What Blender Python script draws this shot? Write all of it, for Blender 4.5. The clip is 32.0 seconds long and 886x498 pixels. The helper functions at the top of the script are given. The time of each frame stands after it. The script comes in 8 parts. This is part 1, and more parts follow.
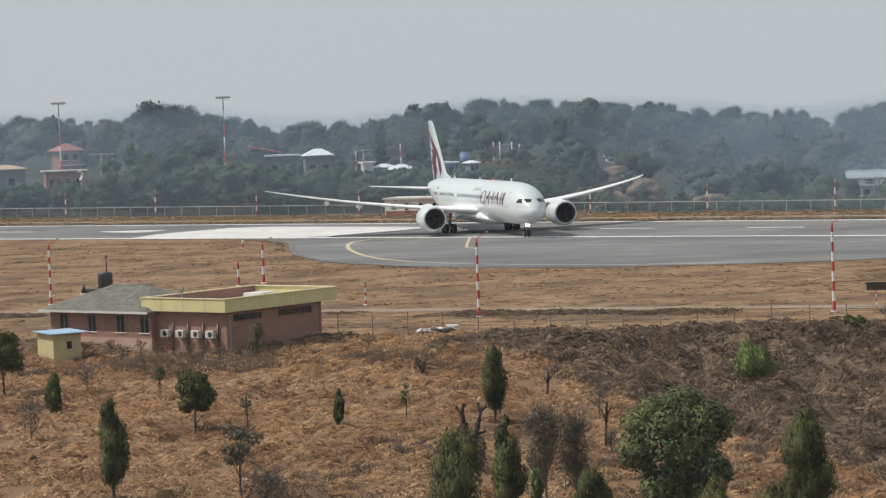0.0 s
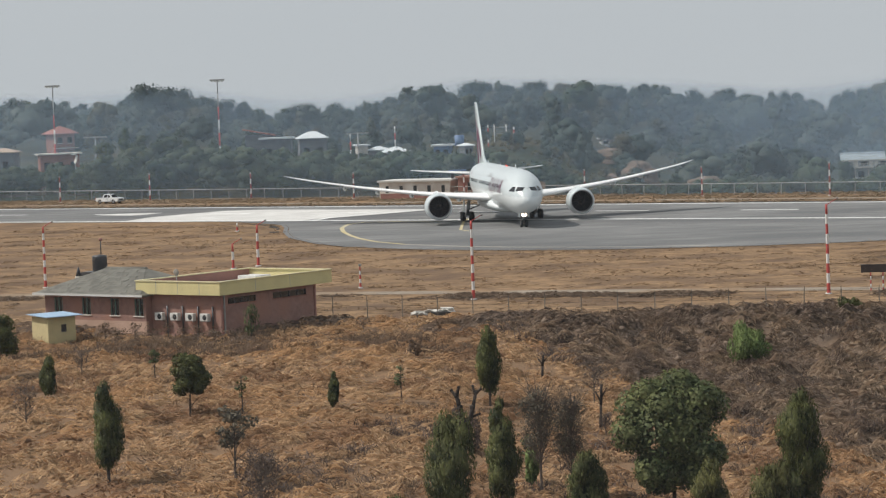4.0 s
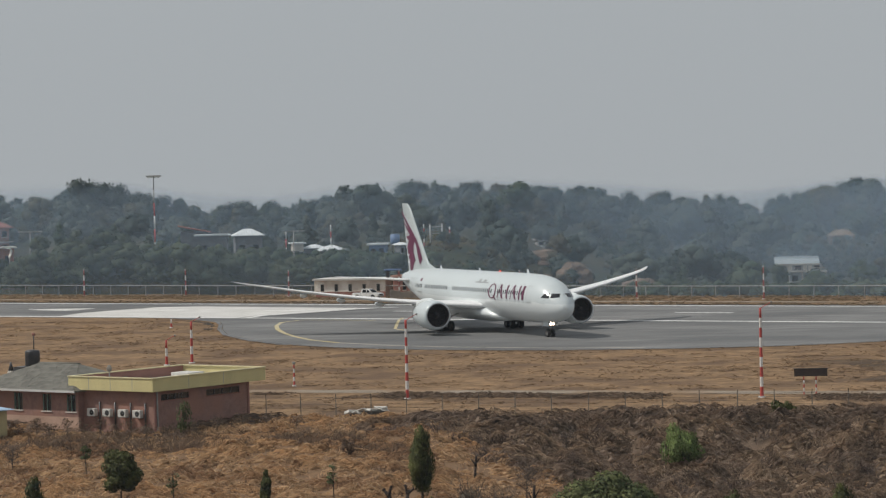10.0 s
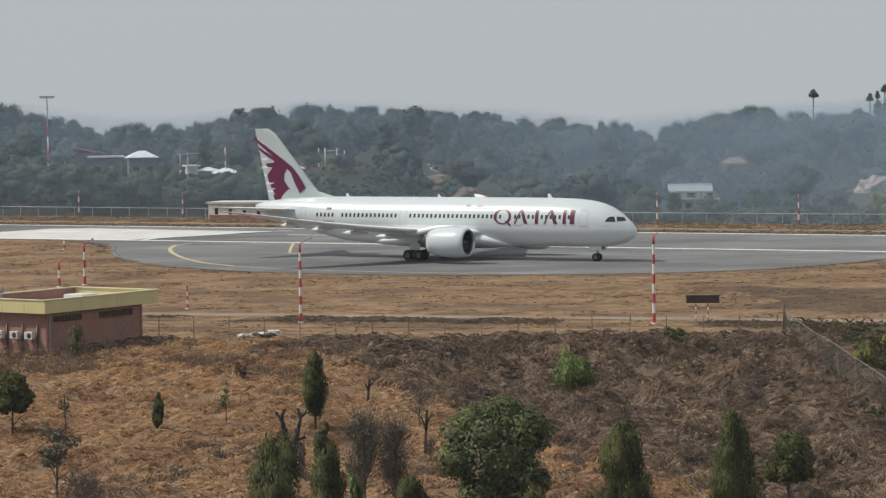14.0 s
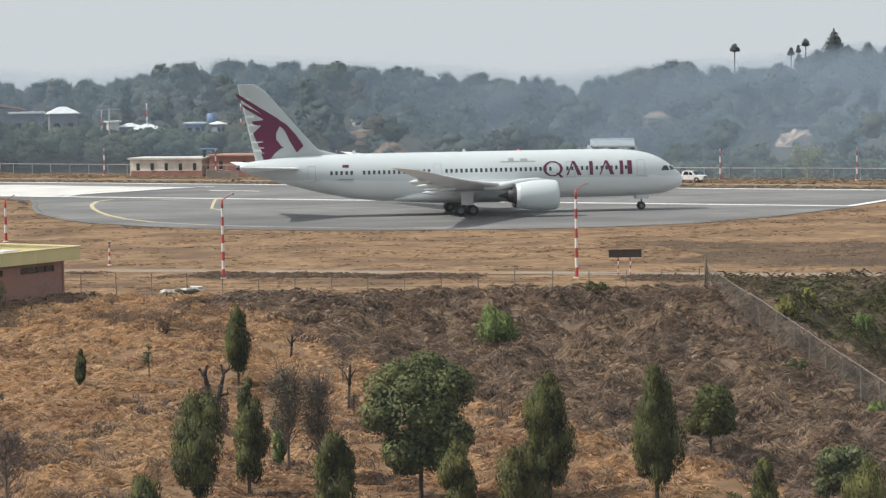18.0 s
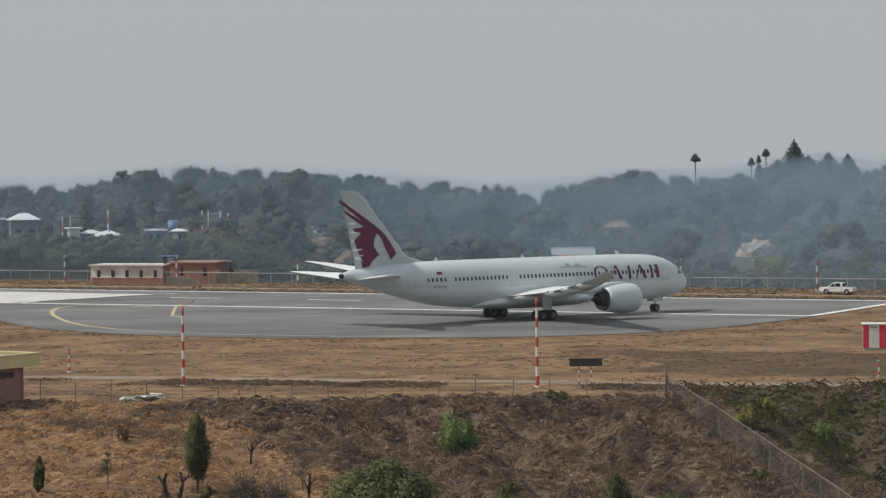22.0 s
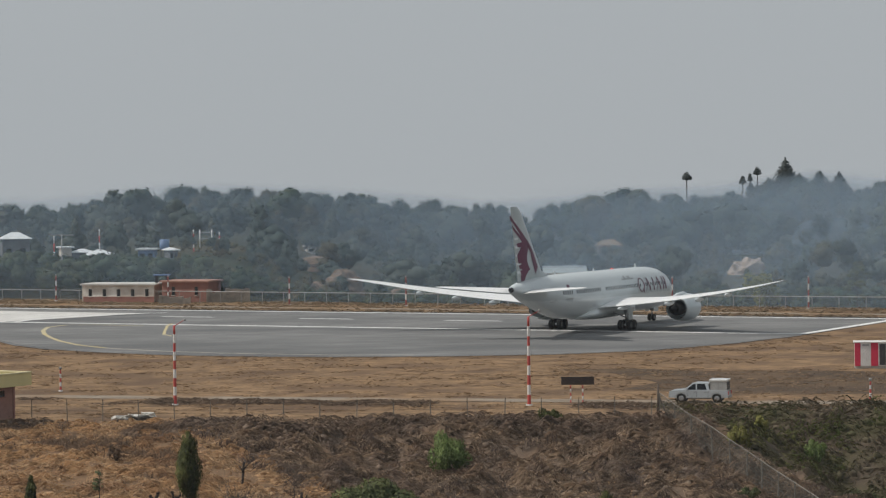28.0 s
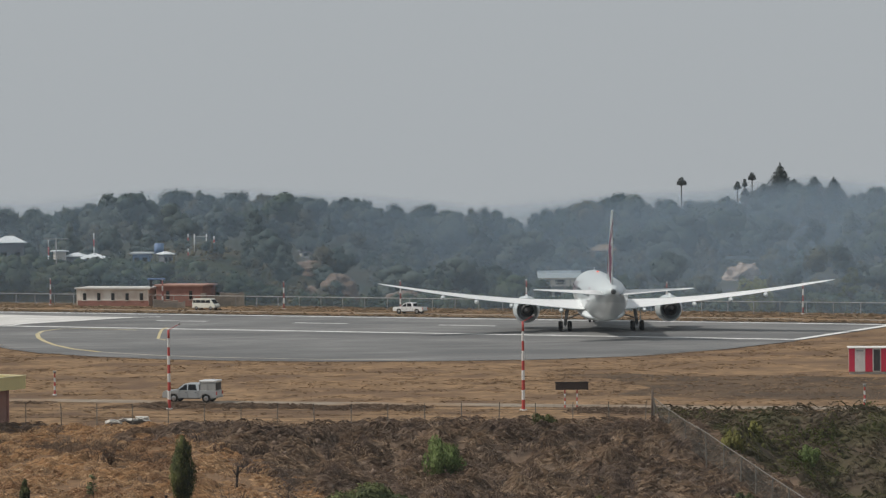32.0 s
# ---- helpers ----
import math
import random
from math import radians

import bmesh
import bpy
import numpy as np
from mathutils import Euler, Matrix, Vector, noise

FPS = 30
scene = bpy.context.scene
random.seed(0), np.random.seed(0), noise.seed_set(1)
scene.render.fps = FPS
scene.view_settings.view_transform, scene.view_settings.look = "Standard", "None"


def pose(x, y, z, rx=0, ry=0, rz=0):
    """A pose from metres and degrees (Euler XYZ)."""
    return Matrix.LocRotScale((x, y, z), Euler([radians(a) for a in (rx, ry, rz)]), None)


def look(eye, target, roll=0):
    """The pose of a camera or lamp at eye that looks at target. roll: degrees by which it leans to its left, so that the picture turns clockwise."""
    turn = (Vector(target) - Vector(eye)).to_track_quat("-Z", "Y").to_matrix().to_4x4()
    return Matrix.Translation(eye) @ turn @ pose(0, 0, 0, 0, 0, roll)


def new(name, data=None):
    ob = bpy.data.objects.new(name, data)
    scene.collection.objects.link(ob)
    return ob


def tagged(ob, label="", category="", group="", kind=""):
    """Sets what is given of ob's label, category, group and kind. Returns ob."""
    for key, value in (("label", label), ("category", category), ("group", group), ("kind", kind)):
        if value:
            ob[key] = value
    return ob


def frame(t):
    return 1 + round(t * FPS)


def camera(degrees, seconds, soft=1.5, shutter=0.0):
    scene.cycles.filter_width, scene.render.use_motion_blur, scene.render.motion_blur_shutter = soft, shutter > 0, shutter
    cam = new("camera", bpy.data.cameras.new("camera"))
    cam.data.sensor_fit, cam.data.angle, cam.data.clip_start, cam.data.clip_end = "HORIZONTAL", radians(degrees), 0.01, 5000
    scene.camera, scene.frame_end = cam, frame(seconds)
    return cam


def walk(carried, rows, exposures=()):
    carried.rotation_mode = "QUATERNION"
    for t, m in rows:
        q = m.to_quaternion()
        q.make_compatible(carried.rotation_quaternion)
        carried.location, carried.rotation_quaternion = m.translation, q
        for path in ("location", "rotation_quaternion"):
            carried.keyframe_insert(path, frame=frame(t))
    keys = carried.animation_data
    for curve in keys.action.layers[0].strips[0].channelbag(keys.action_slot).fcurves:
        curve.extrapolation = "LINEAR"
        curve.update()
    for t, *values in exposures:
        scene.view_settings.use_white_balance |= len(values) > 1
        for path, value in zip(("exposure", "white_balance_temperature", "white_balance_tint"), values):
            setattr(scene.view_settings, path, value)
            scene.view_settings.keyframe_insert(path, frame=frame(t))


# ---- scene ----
EYE = (0.0, 0.0, 19.34)


def aim(yaw, tilt, lean):
    """The camera's pose from its turn to the right, its tilt up and its lean, in degrees."""
    return pose(*EYE, 90 + tilt, 0, -yaw) @ pose(0, 0, 0, 0, 0, lean)


cam = camera(18.2, 32.0, soft=1.3)
walk(cam, [
    (0.0, aim(-4.904, -3.024, -2.093)),
    (0.5, aim(-5.015, -3.060, -2.020)),
    (1.0, aim(-4.886, -3.001, -2.035)),
    (1.5, aim(-4.951, -3.227, -1.998)),
    (2.0, aim(-4.899, -3.361, -1.967)),
    (2.5, aim(-4.838, -3.732, -2.048)),
    (4.5, aim(-4.734, -2.969, -2.210)),
    (5.0, aim(-3.798, -2.603, -1.726)),
    (5.5, aim(-3.635, -2.754, -1.294)),
    (6.0, aim(-3.820, -2.234, -1.348)),
    (6.5, aim(-3.830, -1.825, -1.430)),
    (7.0, aim(-3.879, -1.464, -1.447)),
    (7.5, aim(-3.872, -1.094, -1.521)),
    (8.0, aim(-3.783, -1.002, -1.443)),
    (8.5, aim(-3.723, -0.975, -1.396)),
    (9.0, aim(-3.748, -0.931, -1.431)),
    (9.5, aim(-3.544, -1.100, -1.392)),
    (10.0, aim(-3.394, -1.372, -1.389)),
    (10.5, aim(-3.154, -1.374, -1.249)),
    (11.0, aim(-3.000, -1.637, -1.164)),
    (11.5, aim(-2.747, -2.095, -1.119)),
    (12.0, aim(-2.533, -2.116, -1.170)),
    (12.5, aim(-2.421, -2.098, -1.155)),
    (13.0, aim(-2.087, -2.086, -1.114)),
    (13.5, aim(-1.376, -2.090, -0.819)),
    (14.0, aim(-1.237, -2.977, -0.790)),
    (14.5, aim(-1.301, -3.559, -1.000)),
    (16.5, aim(-0.689, -3.339, -0.940)),
    (17.0, aim(-0.726, -3.685, -0.983)),
    (17.5, aim(0.186, -4.367, -0.868)),
    (18.0, aim(0.352, -3.929, -0.911)),
    (18.5, aim(0.819, -3.426, -0.636)),
    (19.0, aim(0.881, -2.357, -0.589)),
    (19.5, aim(1.703, -1.663, -0.216)),
    (20.0, aim(1.125, -2.417, -0.508)),
    (20.5, aim(1.244, -2.329, -0.462)),
    (21.0, aim(1.197, -1.751, -0.561)),
    (21.5, aim(1.169, -1.699, -0.580)),
    (22.0, aim(1.192, -1.698, -0.606)),
    (22.5, aim(1.157, -1.568, -0.645)),
    (23.0, aim(1.122, -1.593, -0.645)),
    (23.5, aim(1.196, -1.443, -0.705)),
    (24.0, aim(1.176, -1.531, -0.708)),
    (24.5, aim(1.244, -1.485, -0.728)),
    (25.0, aim(1.260, -1.464, -0.704)),
    (25.5, aim(1.257, -1.445, -0.721)),
    (27.5, aim(1.359, -1.326, -0.718)),
    (28.0, aim(1.370, -1.315, -0.676)),
    (28.5, aim(1.386, -1.329, -0.708)),
    (29.0, aim(1.396, -1.295, -0.670)),
    (29.5, aim(1.431, -1.263, -0.652)),
    (30.0, aim(1.424, -1.276, -0.658)),
    (30.5, aim(1.429, -1.280, -0.646)),
    (31.0, aim(1.436, -1.245, -0.639)),
    (31.5, aim(1.454, -1.277, -0.612)),
    (32.0, aim(1.483, -1.219, -0.542)),
], exposures=[(0, 0.16), (2.5, 0.2), (5, 0.07), (6, 0.03), (7, -0.1), (8.5, -0.26), (10, -0.24), (11, -0.26), (12, -0.08), (13, -0.08), (14, 0.02), (17, 0.28), (18, 0.45), (19, 0.15), (20, -0.06), (22, -0.13), (25, -0.17), (32, -0.2)])

# ---- light: a hazy afternoon, the sun to the left ----
SUN_OFF = Vector((0.86, 0.02))  # a shadow's reach in metres for each metre of height
sun_el = math.atan(1 / SUN_OFF.length)
sun_az = math.atan2(-SUN_OFF.x, -SUN_OFF.y)
world = bpy.data.worlds.new("hazy_sky")
scene.world = world
world.use_nodes = True
wn, wl = world.node_tree.nodes, world.node_tree.links
sky = wn.new("ShaderNodeTexSky")
sky.sky_type, sky.sun_disc = "NISHITA", False
sky.sun_elevation, sky.sun_rotation = sun_el, sun_az
sky.air_density, sky.dust_density, sky.ozone_density = 1.0, 6.0, 1.0
# thick haze: the sky's colour is washed out towards an even pale grey
haze_mix = wn.new("ShaderNodeMix")
haze_mix.data_type = "RGBA"
haze_mix.inputs[0].default_value = 0.93
haze_mix.inputs[7].default_value = (4.62, 4.95, 5.2, 1)
wl.new(sky.outputs[0], haze_mix.inputs[6])
wl.new(haze_mix.outputs[2], wn["Background"].inputs[0])
wn["Background"].inputs[1].default_value = 0.104
sun = new("sun", bpy.data.lights.new("sun", "SUN"))
sun.data.energy, sun.data.angle, sun.data.color = 3.3, radians(1.2), (1.0, 0.945, 0.87)
sun.matrix_world = look((0, 0, 0), (SUN_OFF.x, SUN_OFF.y, -1)) 

# ---- materials ----


def ramp_node(nt, source, stops):
    r = nt.nodes.new("ShaderNodeValToRGB")
    while len(r.color_ramp.elements) < len(stops):
        r.color_ramp.elements.new(0.5)
    for e, (at, c) in zip(r.color_ramp.elements, stops):
        e.position, e.color = at, (*c, 1)
    nt.links.new(source, r.inputs[0])
    return r.outputs[0]


def mat(name, c1, c2=None, scale=4.0, rough=0.7, bump=0.0, metal=0.0, detail=6.0, per_object=0.0, per_island=0.0, big=None,
        emit=None, coat=0.0, stretch=(1, 1, 1), world_space=False, spec=0.5, thin=0.0):
    """A surface: noise between two colours at one scale, stains at a larger one, fine relief, and a shift per piece."""
    m = bpy.data.materials.new(name)
    m.use_nodes = True
    nt = m.node_tree
    b = nt.nodes["Principled BSDF"]
    b.inputs["Roughness"].default_value, b.inputs["Metallic"].default_value = rough, metal
    b.inputs["Coat Weight"].default_value = coat
    b.inputs["Specular IOR Level"].default_value = spec
    co = nt.nodes.new("ShaderNodeNewGeometry" if world_space else "ShaderNodeTexCoord")
    src = co.outputs["Position" if world_space else "Object"]
    mp = nt.nodes.new("ShaderNodeMapping")
    mp.inputs["Scale"].default_value = stretch
    nt.links.new(src, mp.inputs[0])
    if c2 is None:
        c2 = tuple(v * 0.88 for v in c1)
    n = nt.nodes.new("ShaderNodeTexNoise")
    n.inputs["Scale"].default_value, n.inputs["Detail"].default_value = scale, detail
    nt.links.new(mp.outputs[0], n.inputs["Vector"])
    col = ramp_node(nt, n.outputs["Fac"], [(0.32, c1), (0.68, c2)])
    if big:
        c3, s3 = big
        n3 = nt.nodes.new("ShaderNodeTexNoise")
        n3.inputs["Scale"].default_value, n3.inputs["Detail"].default_value = s3, 4
        nt.links.new(mp.outputs[0], n3.inputs["Vector"])
        mask = ramp_node(nt, n3.outputs["Fac"], [(0.45, (0, 0, 0)), (0.62, (1, 1, 1))])
        mx = nt.nodes.new("ShaderNodeMix")
        mx.data_type = "RGBA"
        nt.links.new(mask, mx.inputs[0])
        nt.links.new(col, mx.inputs[6])
        mx.inputs[7].default_value = (*c3, 1)
        col = mx.outputs[2]
    for amount, node, out in ((per_object, "ShaderNodeObjectInfo", "Random"), (per_island, "ShaderNodeNewGeometry", "Random Per Island")):
        if amount:
            oi = nt.nodes.new(node)
            mr = nt.nodes.new("ShaderNodeMapRange")
            mr.inputs[3].default_value, mr.inputs[4].default_value = 1 - amount, 1 + amount
            nt.links.new(oi.outputs[out], mr.inputs[0])
            hs = nt.nodes.new("ShaderNodeHueSaturation")
            nt.links.new(mr.outputs[0], hs.inputs["Value"])
            nt.links.new(col, hs.inputs["Color"])
            col = hs.outputs[0]
    nt.links.new(col, b.inputs["Base Color"])
    if bump:
        bn = nt.nodes.new("ShaderNodeBump")
        bn.inputs["Strength"].default_value = min(1.0, bump)
        bn.inputs["Distance"].default_value = 0.05
        nt.links.new(n.outputs["Fac"], bn.inputs["Height"])
        nt.links.new(bn.outputs[0], b.inputs["Normal"])
    if thin:  # leaves and blades let part of the light through
        tl, mix = nt.nodes.new("ShaderNodeBsdfTranslucent"), nt.nodes.new("ShaderNodeMixShader")
        nt.links.new(col, tl.inputs[0])
        mix.inputs[0].default_value = thin
        nt.links.new(b.outputs[0], mix.inputs[1])
        nt.links.new(tl.outputs[0], mix.inputs[2])
        nt.links.new(mix.outputs[0], nt.nodes["Material Output"].inputs[0])
    if emit:
        b.inputs["Emission Color"].default_value, b.inputs["Emission Strength"].default_value = (*emit[0], 1), emit[1]
    return m


def far_leaf_mat(*a, **k):
    """Leaves seen from far off: a finer grain of light and dark sprays over the crowns."""
    m = leaf_mat(*a, **k)
    nt = m.node_tree
    b = nt.nodes["Principled BSDF"]
    geo, grain = nt.nodes.new("ShaderNodeNewGeometry"), nt.nodes.new("ShaderNodeTexNoise")
    grain.inputs["Scale"].default_value, grain.inputs["Detail"].default_value, grain.inputs["Roughness"].default_value = 0.7, 4, 0.6
    nt.links.new(geo.outputs["Position"], grain.inputs["Vector"])
    bump = nt.nodes.new("ShaderNodeBump")
    bump.inputs["Strength"].default_value, bump.inputs["Distance"].default_value = 0.35, 0.5
    nt.links.new(grain.outputs["Fac"], bump.inputs["Height"])
    nt.links.new(bump.outputs[0], b.inputs["Normal"])
    val, hs = nt.nodes.new("ShaderNodeMapRange"), nt.nodes.new("ShaderNodeHueSaturation")
    for i, v in ((1, 0.35), (2, 0.65), (3, 0.70), (4, 1.3)):
        val.inputs[i].default_value = v
    nt.links.new(grain.outputs["Fac"], val.inputs[0])
    nt.links.new(val.outputs[0], hs.inputs["Value"])
    nt.links.new(b.inputs["Base Color"].links[0].from_socket, hs.inputs["Color"])
    nt.links.new(hs.outputs[0], b.inputs["Base Color"])
    return m


def leaf_mat(name, c1, c2, isl=0.3, scale=0.35, big=None):
    m = mat(name, c1, c2, scale=scale, rough=0.65, per_island=isl, per_object=0.15, spec=0.25, thin=0.3, big=big)
    return m


M_GRASS_FAR = mat("dry_airfield_grass", (0.315, 0.205, 0.116), (0.15, 0.099, 0.060), scale=0.7, rough=0.95, bump=0.8, big=((0.14, 0.092, 0.06), 0.13),
                  stretch=(0.8, 1.0, 1), world_space=True, spec=0.1)
M_FIELD = mat("dry_field_soil", (0.235, 0.146, 0.083), (0.13, 0.084, 0.052), scale=0.8, rough=0.95, bump=0.8, big=((0.19, 0.122, 0.074), 0.16), world_space=True, spec=0.1)
M_STRAW = mat("dry_grass_blades", (0.64, 0.42, 0.238), (0.47, 0.300, 0.168), scale=1.1, rough=0.9, per_island=0.12, big=((0.36, 0.224, 0.136), 0.09), world_space=True, spec=0.15, thin=0.42)
M_VERGE = mat("short_verge_grass", (0.37, 0.252, 0.152), (0.26, 0.178, 0.112), scale=0.5, rough=0.95, per_island=0.2, world_space=True, spec=0.1, thin=0.38, big=((0.24, 0.162, 0.10), 0.13), stretch=(0.8, 1.0, 1))
M_FARGRASS = mat("dusty_far_grass", (0.34, 0.265, 0.185), (0.25, 0.195, 0.138), scale=0.4, rough=0.95, per_island=0.15, world_space=True, spec=0.1, thin=0.3)
M_GULLYSOIL = mat("dark_gully_soil", (0.115, 0.088, 0.062), (0.065, 0.052, 0.04), scale=0.6, rough=0.95, bump=0.9, big=((0.09, 0.08, 0.045), 0.2), world_space=True, spec=0.1)
M_BANK = mat("dark_bank_soil", (0.21, 0.152, 0.11), (0.12, 0.092, 0.072), scale=0.6, rough=0.95, bump=0.9, big=((0.13, 0.085, 0.055), 0.2), world_space=True, spec=0.1)
M_STRAWPALE = mat("pale_matted_straw", (0.64, 0.445, 0.272), (0.49, 0.328, 0.196), scale=0.9, rough=0.9, per_island=0.12, world_space=True, spec=0.15, thin=0.42)
M_TANGLE = mat("brown_tangled_stems", (0.29, 0.216, 0.160), (0.155, 0.119, 0.093), scale=0.9, rough=0.9, per_island=0.25, world_space=True, spec=0.1, thin=0.35)
M_GULLY = mat("dark_gully_growth", (0.20, 0.158, 0.112), (0.115, 0.098, 0.068), scale=0.5, rough=0.9, per_island=0.2, big=((0.10, 0.10, 0.05), 0.2), world_space=True, spec=0.1, thin=0.3)
M_SWATHE = mat("faded_dead_grass", (0.46, 0.345, 0.245), (0.28, 0.205, 0.145), scale=0.9, rough=0.9, per_island=0.15, world_space=True, spec=0.1, thin=0.4)
M_BRUSH = mat("dead_purplish_brush", (0.37, 0.285, 0.226), (0.23, 0.180, 0.146), scale=0.7, rough=0.9, per_island=0.2, big=((0.33, 0.235, 0.165), 0.25), world_space=True, spec=0.1, thin=0.4)
M_FENCEPOST = mat("dull_fence_post", (0.21, 0.19, 0.16), (0.15, 0.135, 0.115), scale=2, rough=0.8)
M_FENCEWIRE = mat("dull_fence_wire", (0.105, 0.108, 0.095), (0.08, 0.08, 0.07), scale=1, rough=0.7)
M_UNDER = mat("hillside_undergrowth", (0.045, 0.055, 0.034), (0.03, 0.038, 0.026), scale=0.12, rough=0.95, bump=0.6, big=((0.075, 0.068, 0.045), 0.03), world_space=True, spec=0.1)
M_SCRUB = mat("dry_brown_scrub", (0.15, 0.11, 0.083), (0.24, 0.165, 0.112), scale=0.6, rough=0.9, per_island=0.4, world_space=True, spec=0.1, thin=0.4)
M_THORN = mat("dark_thorn_twigs", (0.12, 0.093, 0.082), (0.18, 0.135, 0.11), scale=0.6, rough=0.9, per_island=0.4, world_space=True, spec=0.1, thin=0.3)
M_WEED = mat("green_gully_weeds", (0.09, 0.115, 0.035), (0.15, 0.14, 0.06), scale=0.3, rough=0.85, per_island=0.4, world_space=True, spec=0.15, thin=0.4)
M_ASPHALT = mat("worn_asphalt", (0.135, 0.137, 0.137), (0.215, 0.214, 0.210), scale=0.14, rough=0.85, bump=0.1, big=((0.118, 0.120, 0.121), 0.03),
                stretch=(1, 2.2, 1), world_space=True, spec=0.3)
M_CONCRETE = mat("pale_concrete", (0.62, 0.61, 0.585), (0.50, 0.49, 0.47), scale=0.2, rough=0.9, world_space=True)
M_TRACK = mat("gravel_track", (0.30, 0.255, 0.205), (0.21, 0.17, 0.13), scale=0.4, rough=0.95, big=((0.25, 0.17, 0.105), 0.07), world_space=True, spec=0.1)
M_SHOULDER = mat("dark_edge_surface", (0.035, 0.033, 0.032), (0.07, 0.06, 0.05), scale=0.3, rough=0.9, world_space=True, spec=0.1)
M_RIM = mat("worn_grey_rim", (0.27, 0.255, 0.23), (0.19, 0.175, 0.155), scale=0.5, rough=0.95, world_space=True, spec=0.1)
M_PAINT = mat("worn_white_line", (0.82, 0.82, 0.80), (0.62, 0.62, 0.61), scale=0.8, rough=0.7, world_space=True)
M_YELLOW_LINE = mat("worn_yellow_line", (0.52, 0.42, 0.19), (0.46, 0.41, 0.28), scale=0.25, rough=0.7, world_space=True)
M_WORNLINE = mat("worn_pale_line", (0.44, 0.40, 0.33), (0.33, 0.30, 0.26), scale=0.25, rough=0.8, world_space=True)
M_TYRE_MARK = mat("tyre_rubber_marks", (0.05, 0.05, 0.055), (0.09, 0.09, 0.09), scale=0.2, rough=0.8, world_space=True)
M_WOODS = far_leaf_mat("hillside_leaves", (0.022, 0.042, 0.042), (0.076, 0.105, 0.096), 0.06, 0.08, ((0.090, 0.112, 0.098), 0.03))
M_WOODS_B = far_leaf_mat("olive_hillside_leaves", (0.030, 0.050, 0.034), (0.082, 0.102, 0.060), 0.06, 0.09, ((0.046, 0.074, 0.046), 0.05))
# blue-green hilltop leaves, with the paling of distant haze put into their colour
M_HILLTOP = far_leaf_mat("haze_paled_leaves", (0.085, 0.104, 0.104), (0.145, 0.165, 0.164), 0.06, 0.1, ((0.09, 0.106, 0.104), 0.05))
M_OLIVE = far_leaf_mat("tan_olive_scrub", (0.085, 0.088, 0.045), (0.165, 0.145, 0.082), 0.06, 0.15, ((0.12, 0.10, 0.06), 0.08))
M_WOODS_DRY = far_leaf_mat("dry_olive_leaves", (0.058, 0.066, 0.046), (0.105, 0.106, 0.074), 0.05, 0.12, ((0.08, 0.078, 0.056), 0.08))
M_DEADLEAF = leaf_mat("withered_grey_leaves", (0.10, 0.088, 0.064), (0.19, 0.166, 0.122), 0.25, 0.9)
M_BARK = mat("dark_brown_bark", (0.065, 0.050, 0.040), (0.038, 0.030, 0.025), scale=3, rough=0.9, bump=0.4, stretch=(1, 1, 0.2))
M_CYPRESS = leaf_mat("dark_cypress_leaves", (0.026, 0.037, 0.012), (0.140, 0.146, 0.042), 0.26, 0.9)
M_CYPRESSPALE = leaf_mat("olive_cypress_leaves", (0.045, 0.052, 0.016), (0.170, 0.162, 0.050), 0.26, 0.9)
M_PALEGREEN = leaf_mat("pale_green_leaves", (0.075, 0.095, 0.040), (0.165, 0.180, 0.085), 0.3, 0.8)
M_BROAD = leaf_mat("broad_tree_leaves", (0.044, 0.062, 0.025), (0.160, 0.172, 0.066), 0.35, 0.8)
M_LIME = leaf_mat("fresh_green_leaves", (0.12, 0.18, 0.05), (0.20, 0.25, 0.09))
M_TWIG = mat("grey_bare_twigs", (0.16, 0.125, 0.10), (0.09, 0.07, 0.055), scale=2, rough=0.95)
M_WHITE = mat("white_fuselage_paint", (0.72, 0.765, 0.775), (0.68, 0.725, 0.735), scale=0.3, rough=0.28, coat=0.3)
M_GREYWHITE = mat("pale_grey_fuselage_paint", (0.565, 0.62, 0.635), (0.535, 0.59, 0.605), scale=0.3, rough=0.3, coat=0.3)
M_SLAT = mat("bright_slat_paint", (0.86, 0.86, 0.86), (0.80, 0.80, 0.80), scale=0.5, rough=0.3)
M_FIN = mat("silver_grey_fin_paint", (0.45, 0.505, 0.515), (0.42, 0.475, 0.485), scale=0.3, rough=0.35, coat=0.2)
M_WING = mat("light_grey_wing_paint", (0.80, 0.81, 0.81), (0.74, 0.75, 0.75), scale=0.6, rough=0.35)
M_MAROON = mat("maroon_livery_paint", (0.115, 0.011, 0.052), (0.10, 0.011, 0.046), scale=0.5, rough=0.35)
M_GREYINK = mat("grey_livery_paint", (0.30, 0.32, 0.33), (0.27, 0.29, 0.30), scale=0.5, rough=0.4)
M_METAL = mat("bare_metal", (0.55, 0.55, 0.56), (0.45, 0.45, 0.46), scale=3, rough=0.35, metal=1.0)
M_DARKMETAL = mat("dark_metal", (0.09, 0.09, 0.095), (0.06, 0.06, 0.065), scale=3, rough=0.45, metal=0.6)
M_FAN = mat("fan_blade_metal", (0.10, 0.10, 0.11), (0.06, 0.06, 0.07), scale=2, rough=0.4, metal=0.5)
M_BLACK = mat("black_opening", (0.02, 0.02, 0.022), (0.03, 0.03, 0.03), scale=3, rough=0.6)
M_RUBBER = mat("tyre_rubber", (0.025, 0.025, 0.026), (0.04, 0.04, 0.04), scale=4, rough=0.85)
M_WINGLASS = mat("dark_window_glass", (0.015, 0.018, 0.022), (0.02, 0.022, 0.026), scale=1, rough=0.08, spec=0.6)
